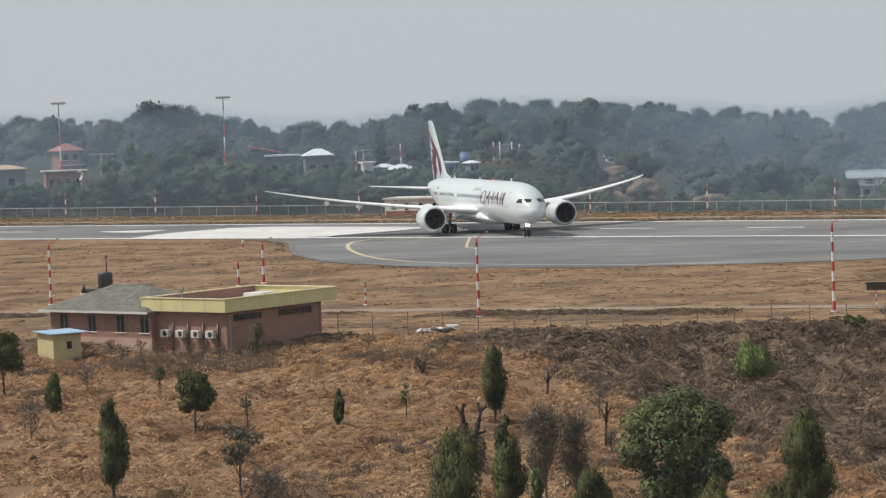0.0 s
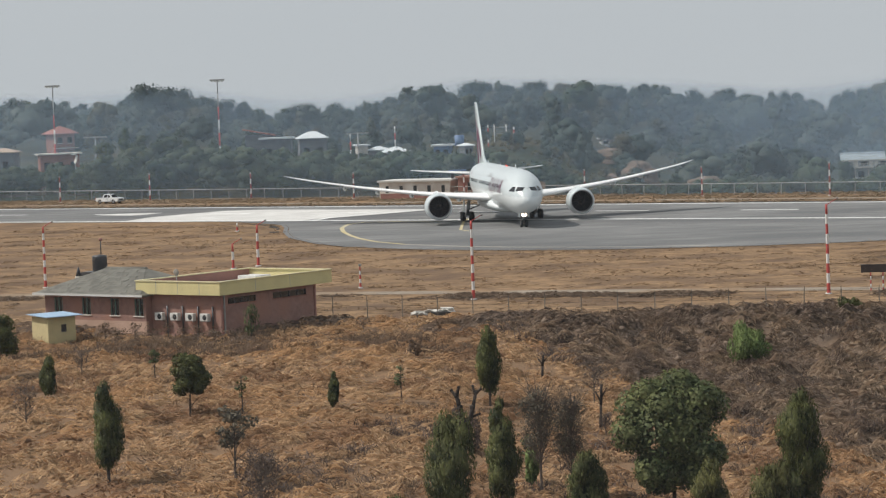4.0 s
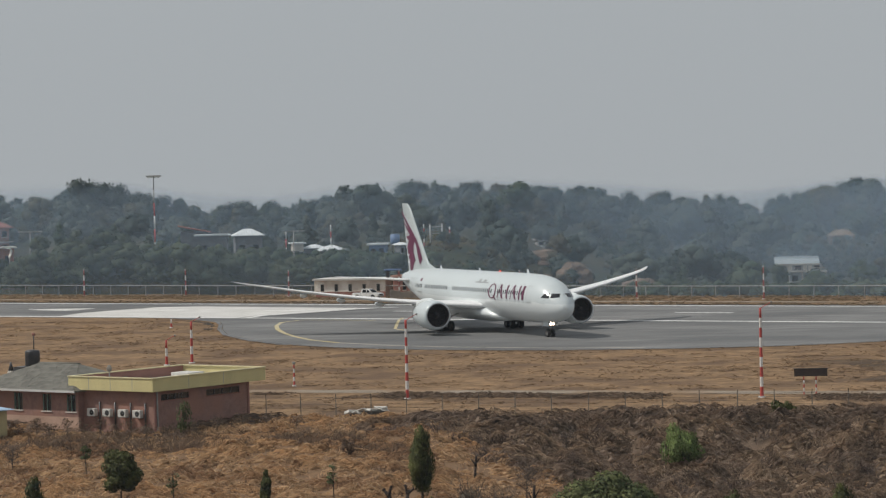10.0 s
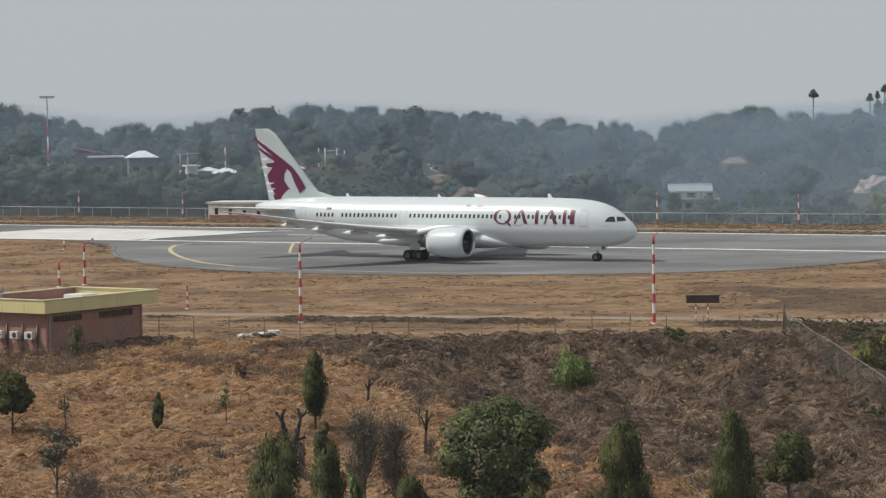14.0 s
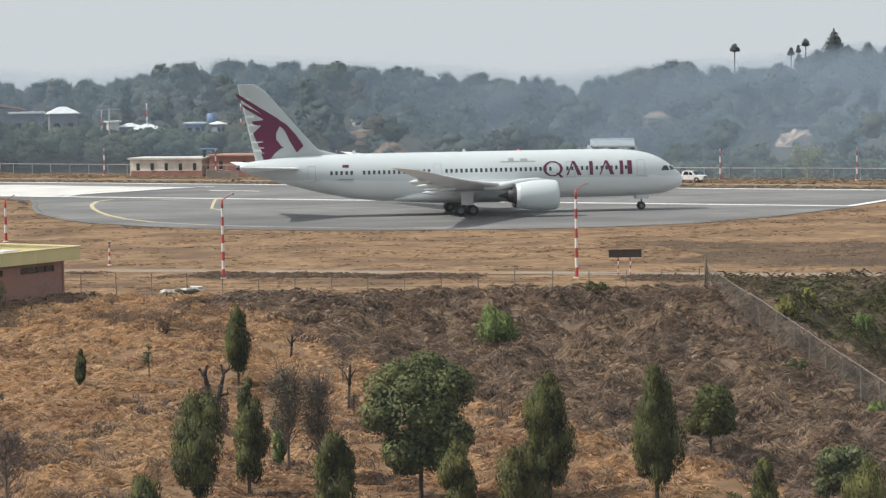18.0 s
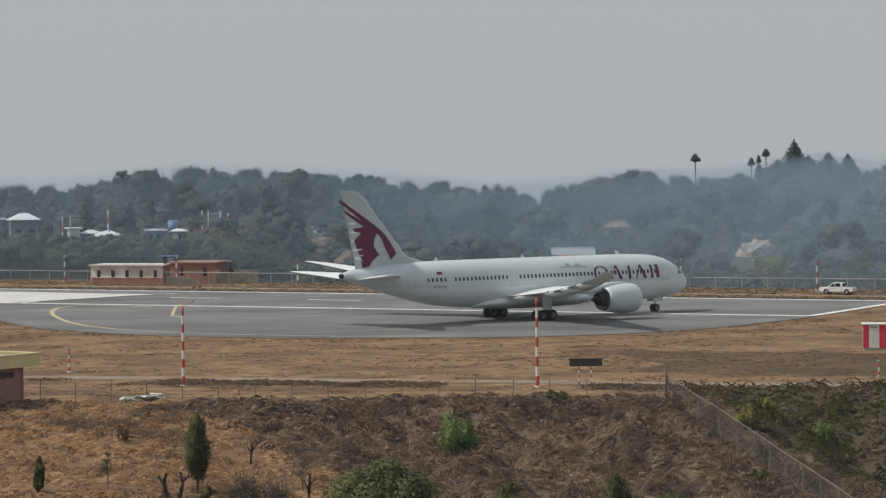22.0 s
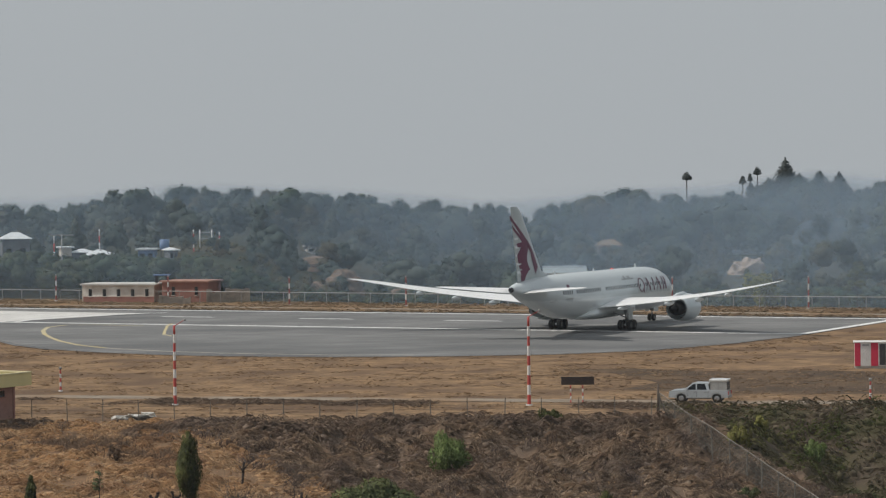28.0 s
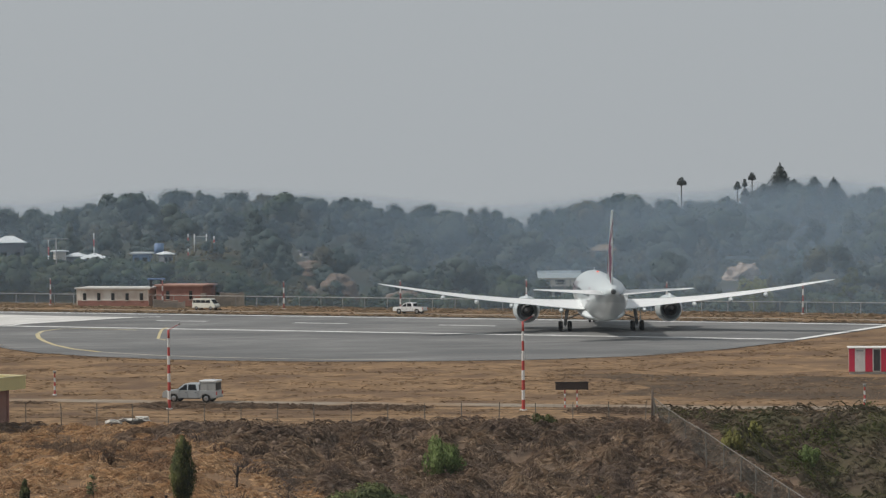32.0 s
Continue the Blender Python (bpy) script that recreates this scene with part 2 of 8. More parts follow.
M_CABIN = mat("tinted_cabin_glass", (0.06, 0.068, 0.072), (0.045, 0.05, 0.055), scale=1, rough=0.15, spec=0.5)
M_RIM = mat("dusty_wheel_metal", (0.20, 0.20, 0.20), (0.13, 0.13, 0.13), scale=6, rough=0.6, metal=0.4)
M_LAMP = mat("taxi_lamp_glass", (0.9, 0.85, 0.8), (0.9, 0.85, 0.8), emit=((1.0, 0.75, 0.55), 9.0))
M_BEACON = mat("red_beacon_glass", (0.6, 0.05, 0.03), (0.6, 0.05, 0.03), emit=((1.0, 0.12, 0.06), 0.7))
M_RED = mat("red_paint", (0.50, 0.065, 0.055), (0.38, 0.06, 0.052), scale=1.5, rough=0.6)
M_DULLRED = mat("faded_red_paint", (0.30, 0.085, 0.078), (0.23, 0.075, 0.07), scale=1.5, rough=0.7)
M_PWHITE = mat("white_pole_paint", (0.75, 0.74, 0.72), (0.62, 0.61, 0.59), scale=1.5, rough=0.6)
M_BRICK = mat("red_brick", (0.30, 0.125, 0.085), (0.25, 0.105, 0.075), scale=3, rough=0.9, bump=0.3, per_object=0.18)
M_BRICKWALL = mat("brick_wall_mortar", (0.315, 0.185, 0.152), (0.235, 0.136, 0.112), scale=2.5, rough=0.92, bump=0.3, big=((0.31, 0.165, 0.125), 0.4))
M_FASCIA = mat("yellow_painted_fascia", (0.66, 0.58, 0.29), (0.58, 0.51, 0.26), scale=0.9, rough=0.7, stretch=(1, 1, 0.3))
M_SLATE = mat("weathered_grey_roof", (0.15, 0.145, 0.125), (0.095, 0.093, 0.08), scale=1.2, rough=0.9, bump=0.4, per_object=0.2, big=((0.21, 0.20, 0.17), 0.3))
M_CREAM = mat("cream_plaster", (0.52, 0.44, 0.24), (0.45, 0.38, 0.21), scale=1.2, rough=0.85)
M_BLUEROOF = mat("pale_blue_sheet_roof", (0.34, 0.47, 0.62), (0.28, 0.40, 0.54), scale=1.0, rough=0.5)
M_TANK = mat("black_plastic_tank", (0.035, 0.037, 0.04), (0.05, 0.05, 0.055), scale=2, rough=0.5)
M_ACWHITE = mat("off_white_casing", (0.62, 0.61, 0.57), (0.54, 0.53, 0.50), scale=3, rough=0.6)
M_GREYSTEEL = mat("galvanised_steel", (0.36, 0.36, 0.35), (0.28, 0.28, 0.27), scale=2, rough=0.65, metal=0.2)
M_PLASTER = mat("weathered_white_plaster", (0.74, 0.70, 0.64), (0.60, 0.56, 0.50), scale=0.7, rough=0.9, big=((0.50, 0.44, 0.38), 0.3))
M_VILLA = mat("grey_weathered_plaster", (0.40, 0.42, 0.41), (0.30, 0.32, 0.315), scale=0.5, rough=0.9)
M_DIM = mat("dim_grey_blue_wall", (0.20, 0.215, 0.235), (0.14, 0.15, 0.165), scale=0.7, rough=0.9)
M_LIMEWASH = mat("worn_white_limewash", (0.84, 0.81, 0.75), (0.70, 0.66, 0.60), scale=0.6, rough=0.9, big=((0.58, 0.52, 0.46), 0.35))
M_TERRA = mat("terracotta_paint", (0.34, 0.17, 0.14), (0.27, 0.14, 0.115), scale=0.7, rough=0.9)
M_REDROOF = mat("red_tile_roof", (0.36, 0.14, 0.11), (0.27, 0.11, 0.09), scale=1.0, rough=0.85)
M_TINROOF = mat("pale_tin_roof", (0.74, 0.78, 0.80), (0.60, 0.64, 0.66), scale=0.8, rough=0.55)
M_BLUETIN = mat("blue_tin_roof", (0.14, 0.22, 0.38), (0.10, 0.17, 0.30), scale=0.8, rough=0.55)
M_ROCK = mat("bare_earth_bank", (0.21, 0.155, 0.125), (0.10, 0.08, 0.065), scale=0.5, rough=0.95, bump=0.8)
M_CARWHITE = mat("white_car_paint", (0.75, 0.75, 0.74), (0.70, 0.70, 0.69), scale=0.8, rough=0.25, coat=0.5)
M_CARSILVER = mat("silver_car_paint", (0.50, 0.52, 0.53), (0.46, 0.48, 0.49), scale=0.8, rough=0.3, metal=0.55, coat=0.5)
M_CANVAS = mat("grey_canopy_panel", (0.42, 0.42, 0.40), (0.34, 0.34, 0.33), scale=1.0, rough=0.7)
M_BROWNBOARD = mat("dark_brown_board", (0.055, 0.035, 0.028), (0.04, 0.028, 0.024), scale=2, rough=0.6)
M_DARKBASE = mat("dark_concrete", (0.10, 0.095, 0.085), (0.06, 0.055, 0.05), scale=1.5, rough=0.95, bump=0.5)
M_SLAB = mat("broken_pale_slab", (0.64, 0.62, 0.58), (0.46, 0.44, 0.40), scale=1.2, rough=0.95, bump=0.5)

# ---- mesh helpers ----


def part(name, bm, material, parent=None, label=""):
    """Links a bmesh as one mesh object, under a thing or a part if given."""
    me = bpy.data.meshes.new(name)
    bm.to_mesh(me)
    bm.free()
    for mt in (material if isinstance(material, (list, tuple)) else [material]):
        me.materials.append(mt)
    ob = new(name, me)
    if parent:
        ob.parent = parent
    if label:
        ob["label"] = label
    return ob


def mesh_np(name, verts, faces, material, smooth=False, normals=None):
    """A mesh from arrays: verts (n, 3) and faces (m, 3 or 4)."""
    verts, faces = np.asarray(verts, np.float32), np.asarray(faces, np.int32)
    me = bpy.data.meshes.new(name)
    k = faces.shape[1]
    me.vertices.add(len(verts))
    me.vertices.foreach_set("co", verts.ravel())
    me.loops.add(faces.size)
    me.loops.foreach_set("vertex_index", faces.ravel())
    me.polygons.add(len(faces))
    me.polygons.foreach_set("loop_start", np.arange(0, faces.size, k, dtype=np.int32))
    if smooth:
        me.polygons.foreach_set("use_smooth", np.ones(len(faces), bool))
    me.materials.append(material)
    me.update(calc_edges=True)
    me.validate()
    if normals is not None:
        me.polygons.foreach_set("use_smooth", np.ones(len(me.polygons), bool))
        me.normals_split_custom_set_from_vertices(np.asarray(normals, np.float32))
    return me


def share(name, mesh, parent, m=None, label=""):
    ob = new(name, mesh)
    ob.parent = parent
    if m is not None:
        ob.matrix_basis = m
    if label:
        ob["label"] = label
    return ob


def box(bm, x0, x1, y0, y1, z0, z1, bevel=0.0):
    v = [bm.verts.new((x, y, z)) for x in (x0, x1) for y in (y0, y1) for z in (z0, z1)]
    f = [bm.faces.new([v[i] for i in q]) for q in ((0, 1, 3, 2), (4, 6, 7, 5), (0, 4, 5, 1), (2, 3, 7, 6), (0, 2, 6, 4), (1, 5, 7, 3))]
    if bevel:
        es = list({e for q in f for e in q.edges})
        bmesh.ops.bevel(bm, geom=es, offset=bevel, segments=2, affect="EDGES", profile=0.5)


def boxed(*a, bevel=0.0):
    bm = bmesh.new()
    box(bm, *a, bevel=bevel)
    return bm


def tube(bm, a, b, r0, r1=None, n=8, caps=True):
    a, b = Vector(a), Vector(b)
    r1 = r0 if r1 is None else r1
    q = (b - a).to_track_quat("Z", "Y")
    rings = []
    for p, r in ((a, r0), (b, r1)):
        rings.append([bm.verts.new(p + q @ Vector((r * math.cos(2 * math.pi * i / n), r * math.sin(2 * math.pi * i / n), 0))) for i in range(n)])
    for i in range(n):
        f = bm.faces.new((rings[0][i], rings[0][(i + 1) % n], rings[1][(i + 1) % n], rings[1][i]))
        f.smooth = n > 6
    if caps:
        bm.faces.new(rings[0][::-1])
        bm.faces.new(rings[1])


def tubed(*a, **k):
    bm = bmesh.new()
    tube(bm, *a, **k)
    return bm


def loft(bm, rings, closed=True, smooth=True, cap=True, mats=None):
    """Skins equal rings of points into a tube; mats(i, j) gives a face's material slot."""
    vs = [[bm.verts.new(p) for p in r] for r in rings]
    n = len(vs[0])
    for i in range(len(vs) - 1):
        for j in range(n if closed else n - 1):
            f = bm.faces.new((vs[i][j], vs[i][(j + 1) % n], vs[i + 1][(j + 1) % n], vs[i + 1][j]))
            f.smooth = smooth
            if mats:
                f.material_index = mats(i, j)
    if cap and closed:
        for r in (vs[0][::-1], vs[-1]):
            f = bm.faces.new(r)
            f.smooth = False
    bmesh.ops.recalc_face_normals(bm, faces=bm.faces[:])


def revolve(bm, prof, axis="X", n=24, smooth=True, cap=False):
    """Turns a profile of (along, radius) round an axis."""
    rings = []
    for a, r in prof:
        ring = []
        for i in range(n):
            c, s = math.cos(2 * math.pi * i / n) * r, math.sin(2 * math.pi * i / n) * r
            ring.append((a, c, s) if axis == "X" else (c, a, s) if axis == "Y" else (c, s, a))
        rings.append(ring)
    loft(bm, rings, smooth=smooth, cap=cap)


def thing(name, m, label, category, group=""):
    ob = new(name)
    ob.matrix_basis = m
    ob.empty_display_size = 0.3
    return tagged(ob, label, category, group)


# ---- ground ----
U = Vector((0.8775, -0.4796))  # along the runway, to the right
N = Vector((0.4796, 0.8775))   # across it, away from the camera
RW0, RW1 = 329.5, 371.5        # the runway's near and far edges, along N


def rw(u, v, z=0.0):
    """A point from its way along the runway and across it."""
    return (U.x * u + N.x * v, U.y * u + N.y * v, z)


def sm(t):
    t = np.clip(t, 0, 1)
    return t * t * (3 - 2 * t)


def skyline(az):
    """The treetops' angle above the eye's level, by the bearing in degrees."""
    return np.interp(az, [-16, -13.5, -13.2, -12.6, -12.3, -11.7, -11.2, -10.75, -10.25, -9.95, -9.6, -8.8, -8.4, -7.8, -7.5, -7.22, -6.85, -6.4, -5.9, -5.05, -4.6, -4.0, -3.4, -2.8, -2.4, -1.2, -0.7, -0.2, 0.4, 0.7, 1.18, 1.6, 2.22, 2.85, 3.15, 3.5, 4.4, 5.4, 6.1, 7.05, 7.6, 8.03, 9.2, 9.9, 10.45, 11],
                     [0.0, 0.14, 0.04, -0.02, -0.2, -0.09, -0.03, 0.36, 0.27, -0.08, 0.03, -0.06, -0.42, -0.21, -0.16, -0.48, -0.19, -0.33, -0.19, 0.07, -0.1, 0.12, 0.0, 0.08, -0.07, -0.1, -0.16, -0.12, -0.19, -0.37, -0.16, -0.41, -0.32, -0.53, -0.6, -0.4, -0.2, -0.09, -0.18, -0.22, -0.24, 0.06, 0.1, -0.12, -0.02, -0.06])


def ridge(az):
    """How high the wooded ridge stands: the treetops less the trees."""
    mean = (skyline(az - 0.8) + skyline(az) + skyline(az + 0.8)) / 3
    return EYE[2] + 860 * np.tan(np.radians(mean)) - 13.5


def zg(x, y):
    x, y = np.asarray(x, float), np.asarray(y, float)
    z = -0.042 * np.clip(228 - y, 0, 128)
    z = z - 1.9 * sm((x + 22) / 26) * sm((222 - y) / 9)
    z = z - 4.5 * sm((x - 25 - 0.2 * (231 - y)) / 11) * sm((234 - y) / 16) * sm((y - 60) / 60)
    z = z + 0.22 * np.sin(x * 0.31 + 1.3 * np.sin(y * 0.13)) * np.sin(y * 0.23 + 0.7) * sm((236 - y) / 20)
    rough = sm((x + 18 - 0.4 * (222 - y)) / 12) * sm((226 - y) / 6) * sm((y - 130) / 30)
    z = z + rough * (0.55 * np.sin(x * 0.9 + 0.5 * y) * np.sin(0.75 * y - 0.35 * x + 1.0) + 0.4 * np.sin(1.7 * x - 0.6 * y + 2.0) * np.sin(1.3 * y + 0.4 * x))
    v = N.x * x + N.y * y
    # low lumps and hollows on the airfield's verge, level at the paving and the track
    pave = np.interp(x, [-66, -56, -51, -41, -33, -22, -8, 8, 20, 30, 41.6, 53, 75], [411, 396, 363, 338, 328.6, 320.4, 314.6, 312, 313.2, 317.5, 329, 345, 372])
    way = np.interp(x, [-150, -100, -60, -40, -16.6, 0, 12, 28.3, 45, 70, 120], [297, 282, 269, 262, 255.3, 250.5, 247.3, 242.4, 239, 239, 245])
    lump = np.sin(0.47 * x + 1.7 * np.sin(0.11 * y)) * np.sin(0.29 * y + 1.1 * np.sin(0.17 * x)) + 0.7 * np.sin(0.93 * x - 0.31 * y + 2 * np.sin(0.07 * x)) * np.sin(0.53 * y + 0.21 * x)
    z = z + 0.06 * lump * (1 - sm((x - 11) / 6) * sm((295 - y) / 5)) * sm((327 - v) / 7) * sm((pave - 2 - y) / 7) * sm((y - 229) / 5) * sm((np.abs(y - way) - 2.6) / 3)
    dist = np.hypot(x, y)
    az = np.degrees(np.arctan2(x, np.maximum(y, 1)))
    top = ridge(az)
    k = sm((az + 3.5) / 5)  # the slope starts close on one side and beyond a valley on the other
    dip = 1.5 + 5.5 * k
    z = z - dip * sm((v - 402) / 40) + (top + dip) * sm((v - 412 - 110 * k) / (110 + 260 * k))
    z = z - (top + 70) * sm((dist - 1150) / 700)
    return z


def axis_steps(*spans):
    out = []
    for a, b, s in spans:
        out += list(np.arange(a, b, s))
    return np.array(out + [spans[-1][1]])


xs = axis_steps((-4500, -1500, 500), (-1500, -300, 60), (-300, -75, 15), (-75, 75, 1.25), (75, 300, 15), (300, 1500, 60), (1500, 4500, 500))
ys = axis_steps((-2000, -400, 400), (-400, 0, 80), (0, 80, 10), (80, 240, 1.25), (240, 332, 1.75), (332, 440, 6), (440, 1200, 14), (1200, 1800, 60), (1800, 4800, 500))
GX, GY = np.meshgrid(xs, ys)
GZ = zg(GX, GY)
nx, ny = len(xs), len(ys)
ids = np.arange(nx * ny).reshape(ny, nx)
gfaces = np.stack([ids[:-1, :-1], ids[:-1, 1:], ids[1:, 1:], ids[1:, :-1]], -1).reshape(-1, 4)
gme = mesh_np("ground", np.stack([GX, GY, GZ], -1).reshape(-1, 3), gfaces, M_GRASS_FAR, True)
gme.materials.append(M_FIELD)
cy = (GY[:-1, :-1].ravel() + GY[1:, :-1].ravel()) / 2
gme.materials.append(M_UNDER)
gme.materials.append(M_BANK)
gme.materials.append(M_GULLYSOIL)
cx = (GX[:-1, :-1].ravel() + GX[:-1, 1:].ravel()) / 2
gme.polygons.foreach_set("material_index", np.where((cy < 236) & (cx - 25 - 0.2 * (231 - cy) > 1.5) & (cy > 60), 4, np.where((cy < 226) & (cy > 140) & (cx > -14 + 0.5 * (222 - cy)), 3, np.where(cy < 229, 1, np.where(N.x * cx + N.y * cy > 404, 2, 0)))).astype(np.int32))
ground = tagged(new("ground", gme), "dry tawny grassland round the airfield, sloping down in front", "ground", kind="structure")


def sheet(name, pts, z, material, label, thick=0.0):
    """A flat paved sheet from its outline."""
    bm = bmesh.new()
    top = [bm.verts.new((x, y, z)) for x, y in pts]
    bm.faces.new(top)
    if thick:
        low = [bm.verts.new((x, y, z - thick)) for x, y in pts]
        n = len(pts)
        for i in range(n):
            bm.faces.new((top[i], low[i], low[(i + 1) % n], top[(i + 1) % n]))
    bmesh.ops.recalc_face_normals(bm, faces=bm.faces[:])
    bmesh.ops.triangulate(bm, faces=bm.faces[:])
    return tagged(part(name, bm, material), label, name.split("_")[0], kind="structure")


def strip(name, u0, u1, v0, v1, z, material, label, thick=0.0):
    return sheet(name, [rw(u, v)[:2] for u, v in ((u0, v0), (u1, v0), (u1, v1), (u0, v1))], z, material, label, thick)


RW_END = -119.0                # the runway stops here, before the grass
strip("runway", -2600, RW_END, RW0, RW1, 0.06, M_ASPHALT, "long grey asphalt runway with worn surface", 0.3)
# the turning pad bulges from the runway's near side
sheet("turning_pad", [(-66.0, 411.3), (-60.0, 403.0), (-56.0, 396.0), (-54.2, 387.0), (-52.7, 375.0), (-50.0, 361.0), (-44.7, 345.8), (-40.0, 337.0), (-32.4, 328.4), (-25.3, 322.6), (-18.5, 318.6),
                      (-11.9, 316.0), (-5.4, 314.0), (8.0, 312.4), (20.3, 313.4), (30.4, 317.8), (41.6, 329.2), (53.2, 345.8), (49.0, 350.0), (0.0, 376.0)],
      0.066, M_ASPHALT, "grey asphalt turning pad beside the runway", 0.3)
sheet("concrete_strip", [(-85.3, 424.1), (-83.2, 435.2), (-78.3, 443.4), (-73.9, 449.8), (-66.1, 449.0), (-50.4, 438.2), (-40.0, 432.2), (-35.5, 429.8), (-39.5, 425.6), (-46.2, 417.2), (-53.6, 409.6), (-55.5, 406.8)], 0.070, M_CONCRETE,
      "pale worn concrete stretch of the runway")
sheet("concrete_patch", [(-95.1, 449.8), (-92.1, 452.6), (-83.8, 451.1), (-86.2, 445.1), (-88.0, 443.8)], 0.070, M_CONCRETE, "pale concrete repair in the runway")
sheet("dark_joint", [(-55.8, 407.0), (-53.6, 409.9), (-46.2, 417.5), (-39.5, 425.9), (-34.6, 430.4), (-33.2, 429.6), (-38.2, 424.4), (-45.2, 416.0), (-52.8, 408.4), (-54.6, 406.4)], 0.074, M_TYRE_MARK, "dark tarred joint beside the concrete")



def line_strip(name, pts, width, z, material, label, kind="structure"):
    """A painted line of even width along points on the ground."""
    bm = bmesh.new()
    prev = None
    for i, p in enumerate(pts):
        a, b = Vector(pts[max(0, i - 1)]), Vector(pts[min(len(pts) - 1, i + 1)])
        d = (b - a).normalized()
        side = Vector((-d.y, d.x)) * width / 2
        pair = [bm.verts.new((p[0] + side.x, p[1] + side.y, z)), bm.verts.new((p[0] - side.x, p[1] - side.y, z))]
        if prev:
            bm.faces.new((prev[0], prev[1], pair[1], pair[0]))
        prev = pair
    bmesh.ops.recalc_face_normals(bm, faces=bm.faces[:])
    for f in bm.faces:
        if f.normal.z < 0:
            f.normal_flip()
    return tagged(part(name, bm, material), label, "line", kind=kind)


line_strip("pad_rim", [(-60.3, 403.2), (-56.4, 396.2), (-54.6, 387.0), (-53.1, 375.0), (-50.4, 360.9), (-45.1, 345.5), (-40.4, 336.6), (-32.7, 328.0), (-25.6, 322.1), (-18.7, 318.1), (-12.0, 315.5), (-5.4, 313.5), (8.0, 311.9), (20.5, 312.9), (30.7, 317.3), (41.9, 328.8), (53.2, 345.2)],
           0.6, 0.072, M_RIM, "pale worn concrete rim round the turning pad")
line_strip("eroded_edge", [(-61.5, 402.0), (-57.8, 395.0), (-56.2, 387.0), (-54.8, 376.0)], 1.3, 0.025, M_SHOULDER, "dark eroded soil along the pad's edge")
strip("line_near", -420, RW_END - 0.4, RW0 + 0.4, RW0 + 1.9, 0.078, M_PAINT, "white painted edge line on the runway")
# a strip darker than the asphalt, just beyond the far edge
strip("runway_shoulder", -2600, RW_END, RW1 + 0.02, RW1 + 4.2, 0.04, M_SHOULDER, "dark strip along the runway's far edge")
strip("line_far", -2500, RW_END - 0.4, RW1 - 2.3, RW1 - 0.9, 0.078, M_PAINT, "white painted edge line on the runway")
strip("line_end", RW_END - 1.4, RW_END - 0.2, RW0 + 1.8, RW1 - 2.2, 0.078, M_PAINT, "white painted line across the runway's end")
line_strip("line_arc", [(-53.6, 405.7), (-51.6, 412.9), (-48.1, 419.1), (-44.3, 423.5), (-40.4, 427.1), (-36.3, 429.8), (-32.8, 430.7)], 0.9, 0.082, M_PAINT, "white curved lead-in line on the runway")
for k in range(9):
    strip("line_centre", -181 - 24 * k, -172 - 24 * k, 350.6, 351.6, 0.082 if k > 2 else 0.078, M_PAINT, "white centre line dash on the runway")
line_strip("line_yellow", [(-33.0, 390.0), (-40.0, 394.5), (-44.5, 395.5), (-46.3, 390.0), (-46.0, 381.0), (-44.6, 371.0), (-42.6, 361.5), (-40.5, 353.4), (-37.2, 344.0), (-33.0, 336.6)], 0.6, 0.086, M_YELLOW_LINE, "curved yellow turn line on the pad")
line_strip("line_worn", [(-33.0, 336.6), (-25.7, 328.6), (-18.7, 323.4), (-12.0, 319.9), (-5.4, 316.8), (4.0, 314.6)], 0.6, 0.086, M_WORNLINE, "worn pale end of the turn line")
line_strip("line_hook", [(-29.4, 396.0), (-29.6, 390.0), (-28.9, 376.0), (-28.3, 366.0), (-26.9, 362.2)], 0.4, 0.086, M_YELLOW_LINE, "short yellow hooked line on the pad")
for k, (u, v, l, w) in enumerate(((-330, 341, 95, 0.5), (-320, 355, 80, 0.6), (-345, 359, 100, 0.5), (-330, 336, 60, 0.4))):
    strip("tyre_mark", u - l / 2, u + l / 2, v, v + w, 0.074 + 0.0, M_TYRE_MARK, "dark rubber streak on the pale runway")
# the perimeter track in front of the field
line_strip("track", [(-150, 297), (-100, 282), (-60, 269), (-40, 262), (-16.6, 255.3), (0, 250.5), (12, 247.3), (28.3, 242.4), (45, 239), (70, 239), (120, 245)],
           3.4, 0.03, M_TRACK, "pale gravel perimeter track")
strip("far_track", -2500, 700, 381.0, 384.5, 0.03, M_TRACK, "pale track behind the runway")

# ---- the airliner: nose at the origin, tail towards -x ----
FUS = [(0.0, 0.05, 3.64, 3.76), (0.25, 0.62, 3.08, 4.28), (0.7, 1.05, 2.70, 4.78), (1.4, 1.50, 2.36, 5.38), (2.2, 1.88, 2.10, 5.98), (3.2, 2.24, 1.92, 6.60), (4.5, 2.55, 1.80, 7.10),
       (6.0, 2.75, 1.74, 7.42), (8.0, 2.86, 1.71, 7.62), (10.5, 2.885, 1.70, 7.70), (14, 2.885, 1.70, 7.72), (20, 2.885, 1.70, 7.72), (28, 2.885, 1.70, 7.72), (35, 2.885, 1.70, 7.72),
       (38.5, 2.87, 1.80, 7.72), (42, 2.74, 2.15, 7.71), (45, 2.48, 2.75, 7.67), (48, 2.10, 3.50, 7.58), (51, 1.62, 4.32, 7.40), (53.3, 1.16, 5.02, 7.14), (54.9, 0.74, 5.55, 6.88), (55.8, 0.34, 5.92, 6.60)]


def fus_at(s):
    return [float(np.interp(s, [r[0] for r in FUS], [r[k] for r in FUS])) for k in (1, 2, 3)]


